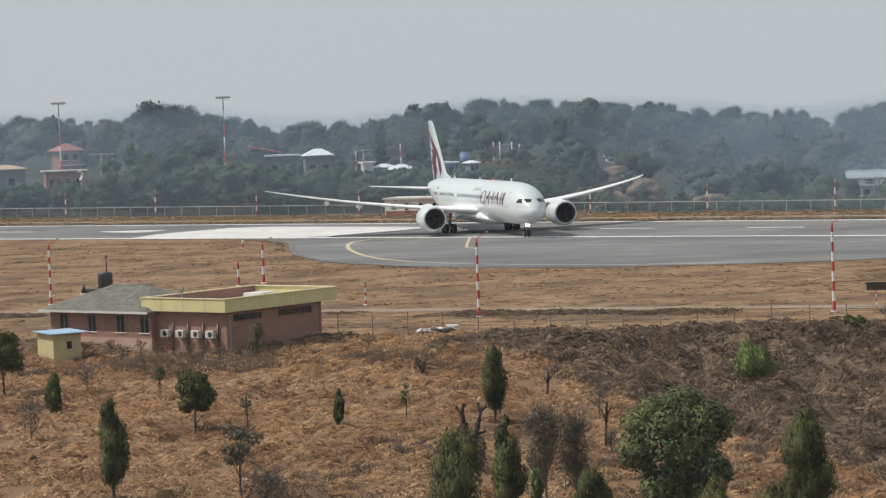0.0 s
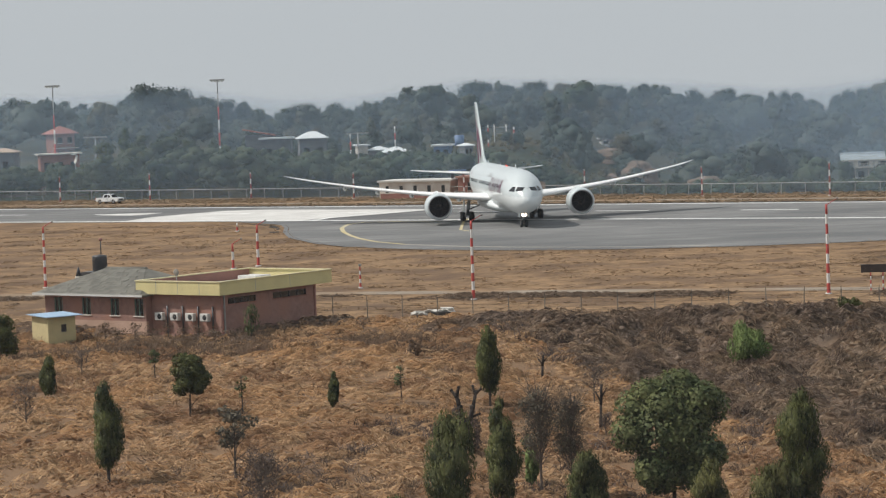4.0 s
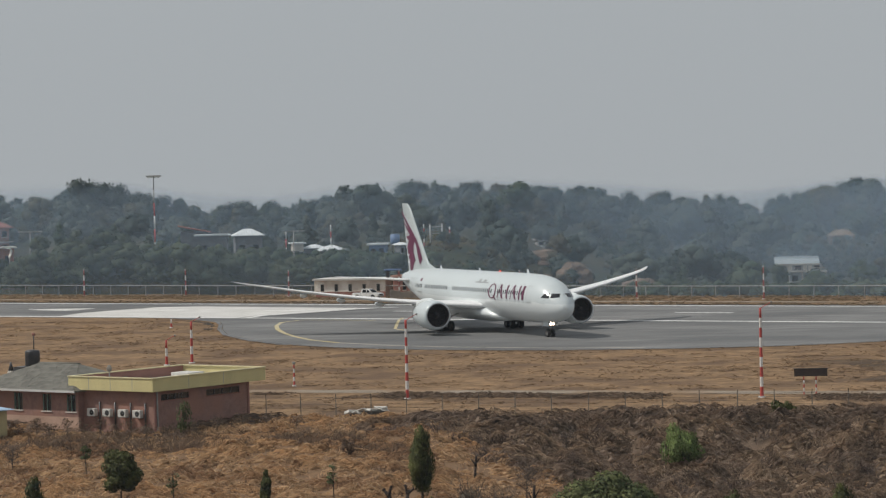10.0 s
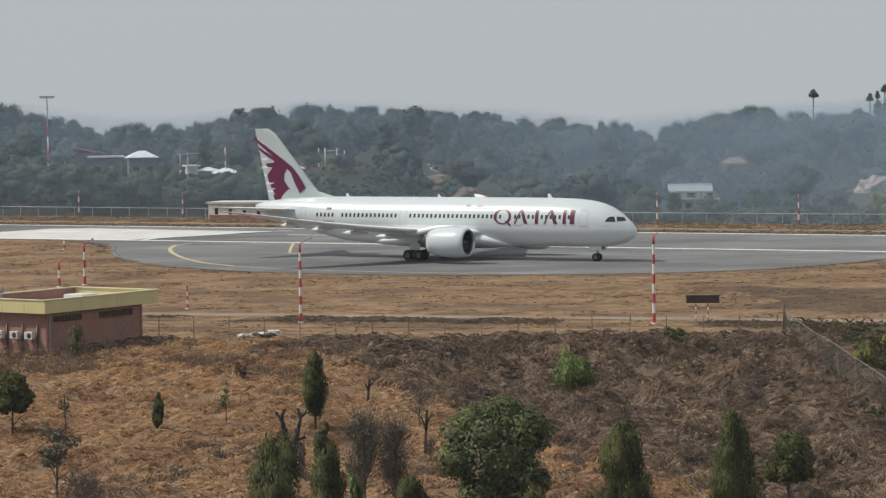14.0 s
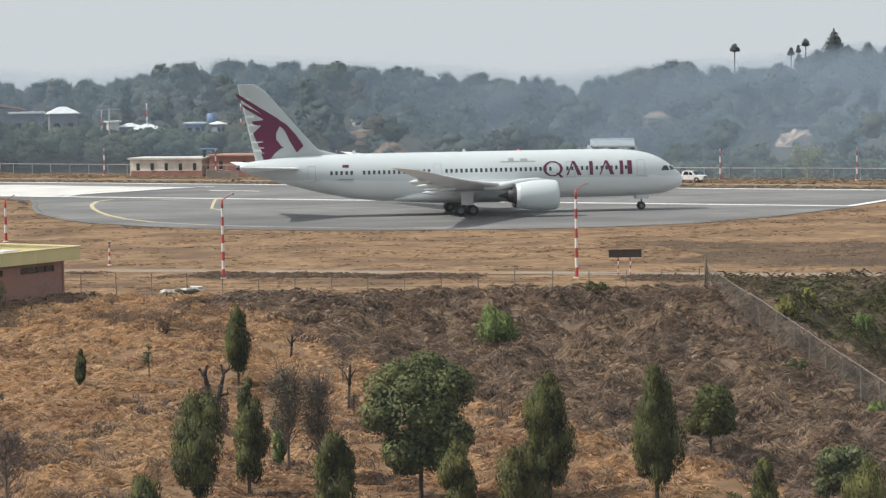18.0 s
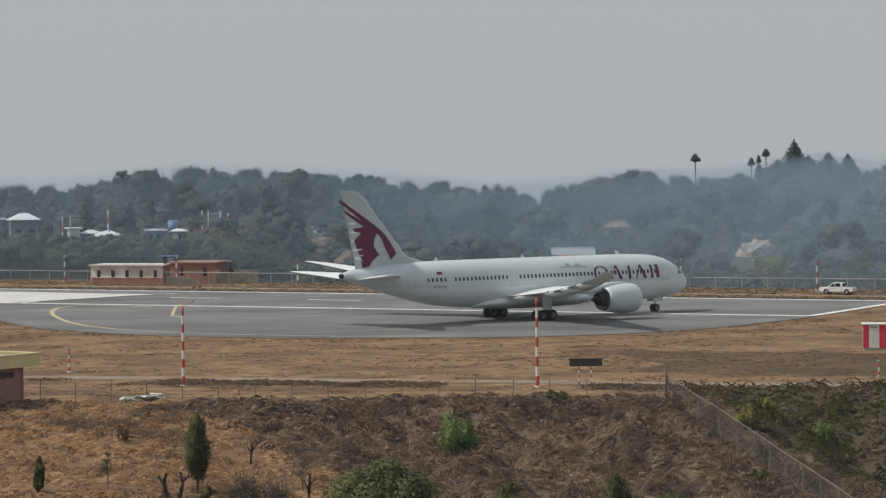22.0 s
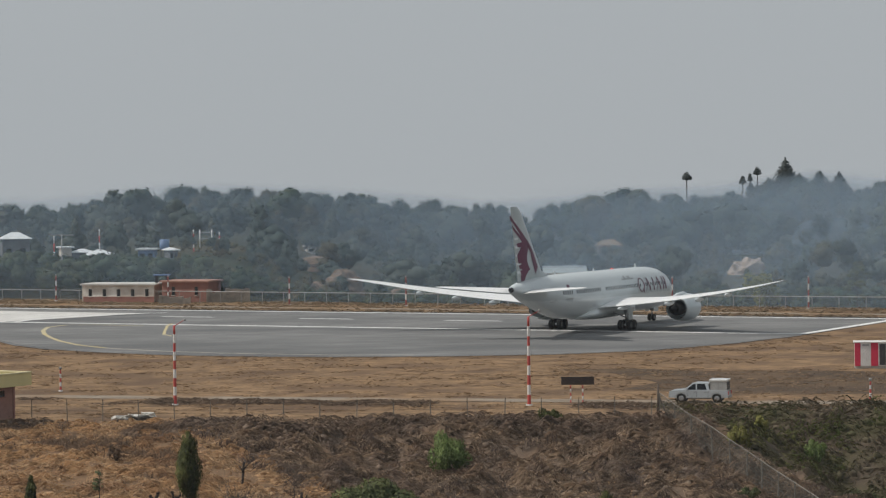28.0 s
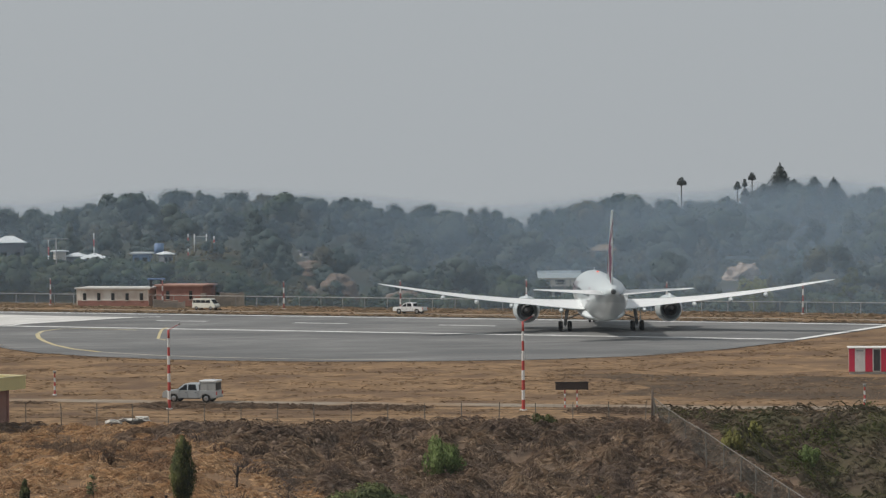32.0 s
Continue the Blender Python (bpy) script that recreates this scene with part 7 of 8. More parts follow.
for x, y, h in ((-64.8, 280.2, 6.35), (-18.23, 247.9, 7.15), (13.15, 241.2, 7.8)):
    striped_pole("approach_light_pole", x, y, h, 0.135, 9, "tall red and white banded light pole beside the track", "approach light poles", arm=True)
striped_pole("approach_light_pole", -46.1, 303.4, 4.6, 0.15, 5, "red and white banded light pole behind the building", "approach light poles", arm=True)
striped_pole("approach_light_pole", -48.5, 300.8, 2.8, 0.14, 3, "short red and white banded light pole", "approach light poles", arm=True)
striped_pole("marker_post", -30.5, 265.9, 2.1, 0.09, 5, "small red and white marker post by the track", "marker posts", lamp=True)
striped_pole("marker_post", 42.9, 240.0, 1.85, 0.09, 5, "small red and white marker post by the track", "marker posts", lamp=True)
striped_pole("marker_post", -61.0, 383.2, 1.2, 0.12, 2, "short red and white marker post by the pad", "marker posts")
for x, y, h in ((-114.8, 511.9, 4.7), (-96.5, 505.5, 4.8), (-76.4, 497.6, 4.6), (-56.0, 483.5, 4.4), (-35.5, 470.0, 4.4), (-14.5, 455.5, 4.4), (4.6, 445.5, 4.6), (24.2, 432.4, 5.0), (45.5, 425.5, 4.6), (65.5, 418.6, 4.7)):
    striped_pole("runway_light_pole", x, y, h, 0.13, 5, "red and white banded pole behind the runway", "runway light poles", lamp=True, red=M_DULLRED)

sign = thing("sign_board", pose(17.6, 243.9, 0.0, 0, 0, -3), "dark brown blank sign board on two striped posts", "sign")
part("board", boxed(-1.45, 1.45, -0.06, 0.06, 1.58, 2.23, bevel=0.02), M_BROWNBOARD, sign)
part("rim", boxed(-1.5, 1.5, -0.08, 0.08, 2.233, 2.29), M_BLACK, sign)
for x in (-0.62, 0.45):
    for i in range(5):
        part("post_band", tubed((x, 0, -0.1 + 0.335 * i), (x, 0, -0.1 + 0.335 * (i + 1)), 0.06, n=8), M_PWHITE if i % 2 else M_RED, sign)

shelter = thing("equipment_shelter", pose(51.4, 284.0, 0.25, 0, 0, -8), "red and white panelled equipment shelter on the grass", "shelter")
part("roof", boxed(-2.35, 3.3, -1.3, 1.3, 2.41, 2.52, bevel=0.02), M_PWHITE, shelter)
part("core", boxed(-2.2, 3.2, -1.12, 1.2, 0.05, 2.4), M_PWHITE, shelter)
xx = -2.25
for k, wd in enumerate((0.62, 1.05, 0.75, 0.85, 0.75, 0.75, 0.7)):
    pn = part("panel", boxed(xx, xx + wd - 0.02, -1.20, -1.125, 0.02, 2.4, bevel=0.01), (M_RED2 := mat("bright_red_panel", (0.62, 0.03, 0.08), (0.54, 0.03, 0.07), scale=0.8, rough=0.5)) if k == 0 else (M_RED2 if k % 2 == 0 else M_PWHITE), shelter, "" if k % 2 else "bright red panel")
    if k == 1:
        part("vent", boxed(xx + 0.15, xx + wd - 0.2, -1.215, -1.203, 2.1, 2.25), M_GREYINK, pn)
    if k == 3:
        part("doorway", boxed(xx + 0.1, xx + wd - 0.1, -1.215, -1.203, 0.1, 2.3), M_DARKMETAL, pn, "dark doorway")
    xx += wd
part("skid", boxed(-2.2, 3.2, -1.0, 1.0, -0.3, 0.045), M_CONCRETE, shelter)

slab = thing("concrete_slab", pose(-20.3, 230.6, float(zg(-20.3, 230.6)) - 0.05, 0, 0, 8) @ Matrix.Scale(0.86, 4), "broken pale concrete slab on a dark base in the grass", "slab")
# the lower blocks are darker than the chunks on top
part("base", boxed(-0.6, 1.75, -0.55, 0.55, -0.15, 0.5, bevel=0.06), M_DARKBASE, slab, "dark concrete base")
part("base", boxed(-1.75, -0.7, -0.5, 0.45, -0.15, 0.34, bevel=0.08), M_DARKBASE, slab)
chunk_rng = random.Random(5)
for k in range(13):
    x = -1.75 + 3.5 * k / 12 + chunk_rng.uniform(-0.1, 0.1)
    wd, hgt = chunk_rng.uniform(0.22, 0.5), chunk_rng.uniform(0.10, 0.24)
    z0 = (0.34 if x < -0.65 else 0.50) + (0.16 if 0.7 < x < 1.4 else 0.0)
    bm = boxed(-wd, wd, -chunk_rng.uniform(0.3, 0.55), chunk_rng.uniform(0.3, 0.55), 0, hgt, bevel=0.05)
    for v in bm.verts:
        v.co += Vector((noise.noise(v.co * 3.1 + Vector((k, 0, 0))), noise.noise(v.co * 3.1 + Vector((0, k, 0))), 0.7 * noise.noise(v.co * 2.7 + Vector((0, 0, k))))) * 0.22
    ch = part("chunk", bm, M_SLAB, slab)
    ch.matrix_basis = pose(x, chunk_rng.uniform(-0.15, 0.15), z0 - 0.02, chunk_rng.uniform(-12, 12), chunk_rng.uniform(-14, 14), chunk_rng.uniform(-30, 30))


RAIL = {}


def rail_mesh(length, r=0.07):
    bm = tubed((0, 0, 0), (length, 0, 0), r, n=6)
    me = bpy.data.meshes.new("rail")
    bm.to_mesh(me)
    bm.free()
    me.materials.append(M_GREYSTEEL if r > 0.05 else M_FENCEPOST)
    RAIL[round(length, 2)] = me
    return me


def fence(name, pts, spacing, h, wires, r, label, mesh_gap=0.0, arms=False, rail=False):
    """Posts with strung wires along points on the ground."""
    root = thing(name, pose(0, 0, 0), label, "fence")
    lens = [math.dist(a, b) for a, b in zip(pts, pts[1:])]
    total = sum(lens)
    spots = []
    for i in range(int(total / spacing) + 1):
        d = i * spacing
        k = 0
        while k < len(lens) - 1 and d > lens[k]:
            d -= lens[k]
            k += 1
        t = d / lens[k]
        spots.append((pts[k][0] + (pts[k + 1][0] - pts[k][0]) * t, pts[k][1] + (pts[k + 1][1] - pts[k][1]) * t))
    lev = {q: (float(np.interp(q[1], [160, 185, 195, 206, 216, 227.6], [-5.0, -3.5, -3.0, -2.4, -1.35, -0.1])) if mesh_gap else float(zg(*q))) for q in spots}
    post = bmesh.new()
    tube(post, (0, 0, -0.9 if mesh_gap else -0.3), (0, 0, h), r, n=6)
    if arms:
        tube(post, (0, 0, h), (0, -0.25, h + 0.3), r * 0.8, n=5)
    me = bpy.data.meshes.new("post")
    post.to_mesh(me)
    post.free()
    me.materials.append(M_GREYSTEEL if name == "airfield_fence" else M_FENCEPOST)
    for x, y in spots:
        share("post", me, root, pose(x, y, lev[(x, y)], float(rng.uniform(-2, 2)), float(rng.uniform(-2, 2)), 0))
    V, F = [], []
    def wire(a, b, w):
        k = len(V)
        V.extend([(a[0], a[1], a[2] - w), (a[0], a[1], a[2] + w), (b[0], b[1], b[2] + w), (b[0], b[1], b[2] - w)])
        F.append((k, k + 1, k + 2, k + 3))
    for (ax, ay), (bx, by) in zip(spots, spots[1:]):
        za, zb = lev[(ax, ay)], lev[(bx, by)]
        for i in range(wires):
            q = 0.1 + (h - 0.12) * i / (wires - 1)
            wire((ax, ay, za + q), (bx, by, zb + q), 0.008)
        if mesh_gap:
            L = math.dist((ax, ay), (bx, by))
            k = int(L / mesh_gap)
            for i in range(-int(h / mesh_gap), k + 1):
                for s in (1, -1):
                    t0, t1 = i * mesh_gap / L, (i * mesh_gap + h) / L
                    z0, z1 = (0.05, h) if s > 0 else (h, 0.05)
                    c0, c1 = max(t0, 0), min(t1, 1)
                    if c1 - c0 < 0.01:
                        continue
                    zz = [z0 + (z1 - z0) * (c - t0) / (t1 - t0) for c in (c0, c1)]
                    P = [(ax + (bx - ax) * c, ay + (by - ay) * c, za + (zb - za) * c + q) for c, q in zip((c0, c1), zz)]
                    wire(P[0], P[1], 0.006)
    if rail:
        for (ax, ay), (bx, by) in zip(spots, spots[1:]):
            share("rail", RAIL.setdefault(round(math.dist((ax, ay), (bx, by)), 2), None) or rail_mesh(math.dist((ax, ay), (bx, by)), 0.035 if mesh_gap else 0.07), root,
                  pose(ax, ay, lev[(ax, ay)] + h, 0, -math.degrees(math.atan2(lev[(bx, by)] - lev[(ax, ay)], math.dist((ax, ay), (bx, by)))), math.degrees(math.atan2(by - ay, bx - ax))))
    wm = share("wire_mesh", mesh_np("wire_mesh", V, F, M_FENCEWIRE), root, None, "thin grey fence wires")
    tagged(wm, kind="stuff")
    return root


fence("perimeter_fence", [(-32.0, 232.0), (-13.7, 228.9), (4.1, 227.0), (14.3, 226.6), (23.0, 227.5)], 3.05, 1.6, 6, 0.04, "grey wire fence with leaning posts above the bank", 0.0, True)
fence("gully_fence", [(23.2, 227.6), (24.3, 219.5), (25.8, 212.5), (26.9, 205.0), (27.7, 195.3), (28.5, 186.5), (29.5, 176.0), (30.6, 160.0)], 5.0, 2.1, 6, 0.05, "grey chain-link fence running down the slope", 0.11, rail=True)
fence("airfield_fence", [rw(-440, 403)[:2], rw(-330, 399.5)[:2], rw(-200, 395)[:2], rw(-60, 399)[:2]], 4.2, 1.9, 9, 0.06, "long grey railed fence behind the runway", rail=True)
corner = thing("corner_post", pose(23.05, 227.75, 0.0), "dark timber corner post of the fence", "post")
part("post", tubed((0, 0, -0.3), (0.05, 0, 2.7), 0.12, 0.09), M_TWIG, corner)
part("stay", tubed((0.9, -0.5, -0.3), (0.05, 0, 1.9), 0.07), M_TWIG, corner)

# ---- buildings beyond the runway ----


def block_house(name, m, w, d, h, wall, roof, label, windows=0, roof_h=1.2, hip=True, overhang=0.5, storeys=1, slim=0.0, band=None):
    """A small house: walls with framed windows and a pitched or flat roof."""
    root = thing(name, m, label, "house")
    body = part("wall", boxed(-w / 2, w / 2, -d / 2, d / 2, -1.0, h), wall, root)
    if band:
        part("base_band", boxed(-w / 2 - 0.02, w / 2 + 0.02, -d / 2 - 0.03, -d / 2 - 0.003, -0.9, h * 0.33), band, root)
    for s in range(storeys):
        z0 = h / storeys * s + h / storeys * 0.35
        z1 = z0 + h / storeys * 0.42
        for i in range(windows):
            x = -w / 2 + w * (i + 0.5) / windows
            ww = slim or min(0.6, w / windows * 0.3)
            win = part("window", boxed(x - ww, x + ww, -d / 2 - 0.05, -d / 2 - 0.005, z0, z1), M_WINGLASS, body, "dark window")
            part("sill", boxed(x - ww - 0.08, x + ww + 0.08, -d / 2 - 0.12, -d / 2 - 0.004, z0 - 0.12, z0 - 0.003), M_PLASTER, win)
    if storeys > 1:
        for s in range(1, storeys):
            part("ledge", boxed(-w / 2 - 0.7, w / 2 + 0.7, -d / 2 - 0.9, -d / 2 - 0.06, h / storeys * s - 0.12, h / storeys * s + 0.05), M_PLASTER, root, "pale balcony slab")
    bm = bmesh.new()
    o = overhang
    if roof_h < 0.4:
        box(bm, -w / 2 - o, w / 2 + o, -d / 2 - o, d / 2 + o, h + 0.003, h + roof_h)
    else:
        c = [(-w / 2 - o, -d / 2 - o), (w / 2 + o, -d / 2 - o), (w / 2 + o, d / 2 + o), (-w / 2 - o, d / 2 + o)]
        low = [bm.verts.new((x, y, h + 0.003)) for x, y in c]
        top = [bm.verts.new((x, y, h + 0.13)) for x, y in c]
        e = min(w, d) * 0.45 if hip else -o + 0.001
        if w >= d:
            r = [bm.verts.new((-w / 2 + e, 0, h + roof_h)), bm.verts.new((w / 2 - e, 0, h + roof_h))]
            fs = ((top[3], top[0], r[0]), (top[0], top[1], r[1], r[0]), (top[1], top[2], r[1]), (top[2], top[3], r[0], r[1]))
        else:
            r = [bm.verts.new((0, -d / 2 + e, h + roof_h)), bm.verts.new((0, d / 2 - e, h + roof_h))]
            fs = ((top[0], top[1], r[0]), (top[1], top[2], r[1], r[0]), (top[2], top[3], r[1]), (top[3], top[0], r[0], r[1]))
        for q in fs:
            bm.faces.new(q)
        for i in range(4):
            bm.faces.new((top[i], low[i], low[(i + 1) % 4], top[(i + 1) % 4]))
        bm.faces.new(low[::-1])
        bmesh.ops.recalc_face_normals(bm, faces=bm.faces[:])
    part("roof", bm, roof, root)
    return root


def face_cam(x, y, z, turn=0.0):
    """A pose that turns a front (-y) towards the camera."""
    return pose(x, y, z, 0, 0, -math.degrees(math.atan2(x, y)) + turn)


block_house("pavilion", face_cam(-43.5, 478.0, 0.0, -22), 13.0, 6.0, 2.9, M_LIMEWASH, M_CONCRETE, "long weathered white pavilion with narrow dark windows and a pink base", 5, 0.3, overhang=0.45, slim=0.3, band=M_TERRA)
block_house("pavilion_wing", face_cam(-31.8, 474.0, 0.0, -22), 8.4, 6.0, 3.4, M_TERRA, mat("faded_pink_roof", (0.42, 0.25, 0.20), (0.34, 0.20, 0.16), scale=0.8, rough=0.9), "reddish brick building wing with a flat roof", 2, 0.3, overhang=0.35, slim=0.3)
post_box = thing("blue_canopy", face_cam(-37.0, 476.0, 3.2), "small blue canopy on dark legs above the pavilion", "canopy")
part("top", boxed(-1.5, 1.5, -1.0, 1.0, 1.25, 1.45, bevel=0.02), M_BLUETIN, post_box)
for x in (-0.9, 0.9):
    part("leg", boxed(x - 0.25, x + 0.25, -0.3, 0.3, -0.3, 1.245), M_TANK, post_box)
for x in (-50.7, -49.3):
    porch = thing("porch_post", face_cam(x, 478.5, 0.0), "pale rough porch post of the pavilion", "post", "porch posts")
    part("shaft", boxed(-0.25, 0.25, -0.25, 0.25, -0.3, 3.0), M_PLASTER, porch)

block_house("tower_house", face_cam(-143.8, 644.0, float(zg(-143.8, 644)), 25), 5.0, 5.0, 11.2 - float(zg(-143.8, 644)), M_TERRA, M_REDROOF, "red brick tower house with a tiled hipped roof", 2, 1.9, storeys=2, overhang=0.9)
block_house("low_house", face_cam(-131.4, 586.0, float(zg(-131.4, 586)), 8), 8.4, 4, 7.6 - float(zg(-131.4, 586)), M_TERRA, M_LIMEWASH, "low brick house under a flat white-edged roof", 3, 0.28, overhang=0.6)
shed = block_house("low_house", face_cam(-143.6, 584.0, float(zg(-143.6, 584)), -15), 7, 5, 8.4 - float(zg(-143.6, 584)), M_DIM, mat("tan_sheet_roof", (0.46, 0.36, 0.28), (0.36, 0.28, 0.22), scale=0.8, rough=0.8), "low house with a faded tan roof", 2, 1.0)
for x, y, w, eave, rh, wallm, roofm, lab, turn in ((-76.9, 590.0, 5.8, 9.0, 1.5, M_DIM, M_TINROOF, "dim house with a light hipped tin roof", 6), (-83.7, 584.0, 6.4, 9.25, 0.35, M_DIM, M_TINROOF, "blue-grey shed with a flat pale tin roof", -4),
                                                (-56.9, 569.2, 5.0, 5.9, 1.15, M_DIM, M_TINROOF, "low shed with a light tin roof", 12), (-60.8, 571.8, 2.6, 6.4, 0.8, M_DIM, M_TINROOF, "small shed with a pale gabled roof", -20),
                                                (-64.2, 571.4, 1.9, 7.4, 0.3, M_PLASTER, M_TINROOF, "small white hut among the trees", 10), (-47.6, 576.0, 3.4, 6.7, 0.35, M_BLUETIN, M_TINROOF, "small blue shed with a pale flat roof", -8),
                                                (-42.6, 573.4, 1.8, 6.6, 0.6, M_DIM, M_TINROOF, "small shed with a pale tin roof", 15), (-96.3, 582.0, 1.9, 6.9, 0.5, M_DIM, M_TINROOF, "small shed with a pale tin roof", 0),
                                                (-15.9, 700.0, 4.0, 3.6, 0.3, M_PLASTER, M_PLASTER, "small pale house high on the slope", 8),
                                                (66.3, 790.0, 7.0, 1.6, 1.8, mat_tan := mat("tan_plaster", (0.45, 0.33, 0.22), (0.36, 0.26, 0.18), scale=0.6, rough=0.9), mat_tan, "small tan house among the trees", 8)):
    z = float(zg(x, y))
    block_house("house", face_cam(x, y, z, turn), w, 4.5, max(1.8, eave - z), wallm, roofm, lab, 2, rh)
# a house whose roof falls to one side
z = float(zg(-89.6, 598.3))
slant = thing("house", face_cam(-89.6, 598.3, z), "dim house under a long slanting red-edged roof", "house")
part("wall", boxed(-3.0, 3.0, -2.4, 2.4, -0.5, 8.2), M_DIM, slant)
bm = bmesh.new()
for a, b, c, d in ((-3.6, 3.6, -3.0, 3.0),):
    low = [bm.verts.new((x, y, (9.4 if x < 0 else 7.9) - z * 0 + (10.4 - z - 8.6))) for x, y in ((a, c), (b, c), (b, d), (a, d))]
    up = [bm.verts.new(v.co + Vector((0, 0, 0.22))) for v in low]
    bm.faces.new(low[::-1])
    bm.faces.new(up)
    for k in range(4):
        bm.faces.new((low[k], low[(k + 1) % 4], up[(k + 1) % 4], up[k]))
part("roof", bm, M_REDROOF, slant, "faded red slanting roof")
def villa():
    """Two storeys: a sloping tin roof, a white balcony slab and a pale terrace wall."""
    root = thing("villa", face_cam(43.4, 637.0, -6.4, 2), "grey two-storey house with a white balcony and a pale tin roof", "house")
    body = part("wall", boxed(-4.9, 5.6, -2.2, 3.0, -0.6, 5.1), M_VILLA, root)
    bm = bmesh.new()
    loft(bm, [[(x, -3.1, 5.15), (x, 3.4, 6.7), (x, 3.4, 6.85), (x, -3.1, 5.32)] for x in (-5.2, 5.0)], smooth=False)
    roof = part("roof", bm, M_VILLAROOF, root, "pale blue-grey sloping tin roof")
    part("fascia", boxed(-5.2, 5.0, -3.16, -3.105, 5.05, 5.34), M_PLASTER, roof)
    slab_ = part("balcony", boxed(-5.3, 6.6, -3.6, -2.21, 3.42, 3.72), M_LIMEWASH, root, "white balcony slab")
    for i in range(12):
        x = -5.1 + 1.0 * i
        part("baluster", boxed(x - 0.06, x + 0.06, -3.55, -3.45, 3.722, 4.3), M_PLASTER, slab_)
    part("rail", boxed(-5.2, 6.5, -3.58, -3.42, 4.302, 4.42), M_PLASTER, slab_)
    for x, w, mt in ((-3.6, 0.55, M_WINGLASS), (-1.75, 0.5, M_LIMEWASH), (0.1, 0.7, M_WINGLASS), (1.7, 0.45, M_LIMEWASH), (2.85, 0.4, M_LIMEWASH), (4.4, 0.6, M_WINGLASS)):
        win = part("window", boxed(x - w, x + w, -2.27, -2.205, 3.75 if mt is M_LIMEWASH else 4.0, 4.85), mt, body, "white door" if mt is M_LIMEWASH else "dark window")
        part("lintel", boxed(x - w - 0.1, x + w + 0.1, -2.32, -2.206, 4.853, 4.95), M_PLASTER, win)
    for x in (-3.4, -0.6, 2.2, 4.8):
        win = part("window", boxed(x - 0.7, x + 0.7, -2.27, -2.205, 1.0, 2.6), M_WINGLASS, body, "dark window")
        part("sill", boxed(x - 0.8, x + 0.8, -2.34, -2.206, 0.86, 0.995), M_PLASTER, win)
    for x in (-5.0, -2.0, 1.0, 4.0, 6.3):
        part("pillar", boxed(x - 0.14, x + 0.14, -3.5, -3.22, -0.6, 3.418), M_PLASTER, root)
    part("terrace_wall", boxed(-4.6, 6.2, -5.4, -5.1, -1.0, 1.35), M_PLASTER, root, "pale plastered terrace wall")


M_VILLAROOF = mat("dull_blue_grey_roof", (0.30, 0.35, 0.37), (0.24, 0.28, 0.30), scale=0.8, rough=0.6)
villa()
blue_tank = thing("blue_tank_tower", face_cam(-44.3, 578.3, float(zg(-44.3, 578.3))), "blue water tank on a dark steel tower", "tank")
zt = 8.2 - float(zg(-44.3, 578.3))
for x in (-0.8, 0.8):
    for y in (-0.8, 0.8):
        part("leg", tubed((x, y, -0.5), (x * 0.8, y * 0.8, zt - 1.6), 0.1), M_DARKMETAL, blue_tank)
part("tank", tubed((0, 0, zt - 1.6), (0, 0, zt + 0.6), 1.0, n=16), M_BLUETIN, blue_tank)

for a_x, a_y in ((-131.9, 585.3), (-97.3, 592.1)):
    z = float(zg(a_x, a_y))
    mast = thing("floodlight_mast", pose(a_x, a_y, z), "tall slim red and white floodlight mast", "mast", "floodlight masts")
    hh = 22.2 - z
    for i in range(7):
        part("section", tubed((0, 0, hh * i / 7), (0, 0, hh * (i + 1) / 7), 0.24 - 0.02 * i, 0.24 - 0.02 * (i + 1), n=10), (M_RED, M_PWHITE, M_RED, M_PWHITE, M_RED, M_GREYSTEEL, M_GREYSTEEL)[i], mast)
    part("ring", boxed(-1.6, 1.6, -0.25, 0.25, hh - 0.1, hh + 0.25, bevel=0.05), M_GREYSTEEL, mast, "grey lamp crossbar")
    for x in (-1.1, -0.4, 0.4, 1.1):
        part("floodlight", boxed(x - 0.2, x + 0.2, -0.42, -0.255, hh - 0.35, hh + 0.05), M_ACWHITE, mast)
for x, y, z0, h in ((-64.8, 557, 5.0, 5.4), (-39.6, 599, 5.0, 5.4), (-58.5, 585, 6.0, 5.0), (-34.0, 599, 5.0, 4.8)):
    zz = float(zg(x, y))
    p = thing("striped_mast", pose(x, y, zz), "red and white banded mast on the slope", "mast", "striped masts")
    for i in range(6):
        part("band", tubed((0, 0, (z0 + h - zz) * i / 6), (0, 0, (z0 + h - zz) * (i + 1) / 6), 0.14, n=8), M_PWHITE if i % 2 else M_RED, p)
gantry = thing("antenna_gantry", pose(-37.0, 600.0, float(zg(-37, 600))), "steel antenna frame of two posts and crossbars", "antenna")
gz = 10.4 - float(zg(-37, 600))
for x in (-1.3, 1.3):
    part("post", tubed((x, 0, -0.3), (x, 0, gz), 0.12), M_PWHITE, gantry)
for z in (gz - 0.6, gz - 2.0):
    part("crossbar", tubed((-1.6, 0, z), (1.6, 0, z), 0.09), M_GREYSTEEL, gantry)
rack = thing("cross_antenna", pose(-63.2, 556.4, float(zg(-63.2, 556.4))), "grey post with a long crossbar", "antenna")
rz = 10.3 - float(zg(-63.2, 556.4))
part("post", tubed((0, 0, -0.3), (0, 0, rz + 0.3), 0.12), M_GREYSTEEL, rack)
part("crossbar", boxed(-2.4, 2.4, -0.1, 0.1, rz - 0.12, rz + 0.12), M_GREYSTEEL, rack)


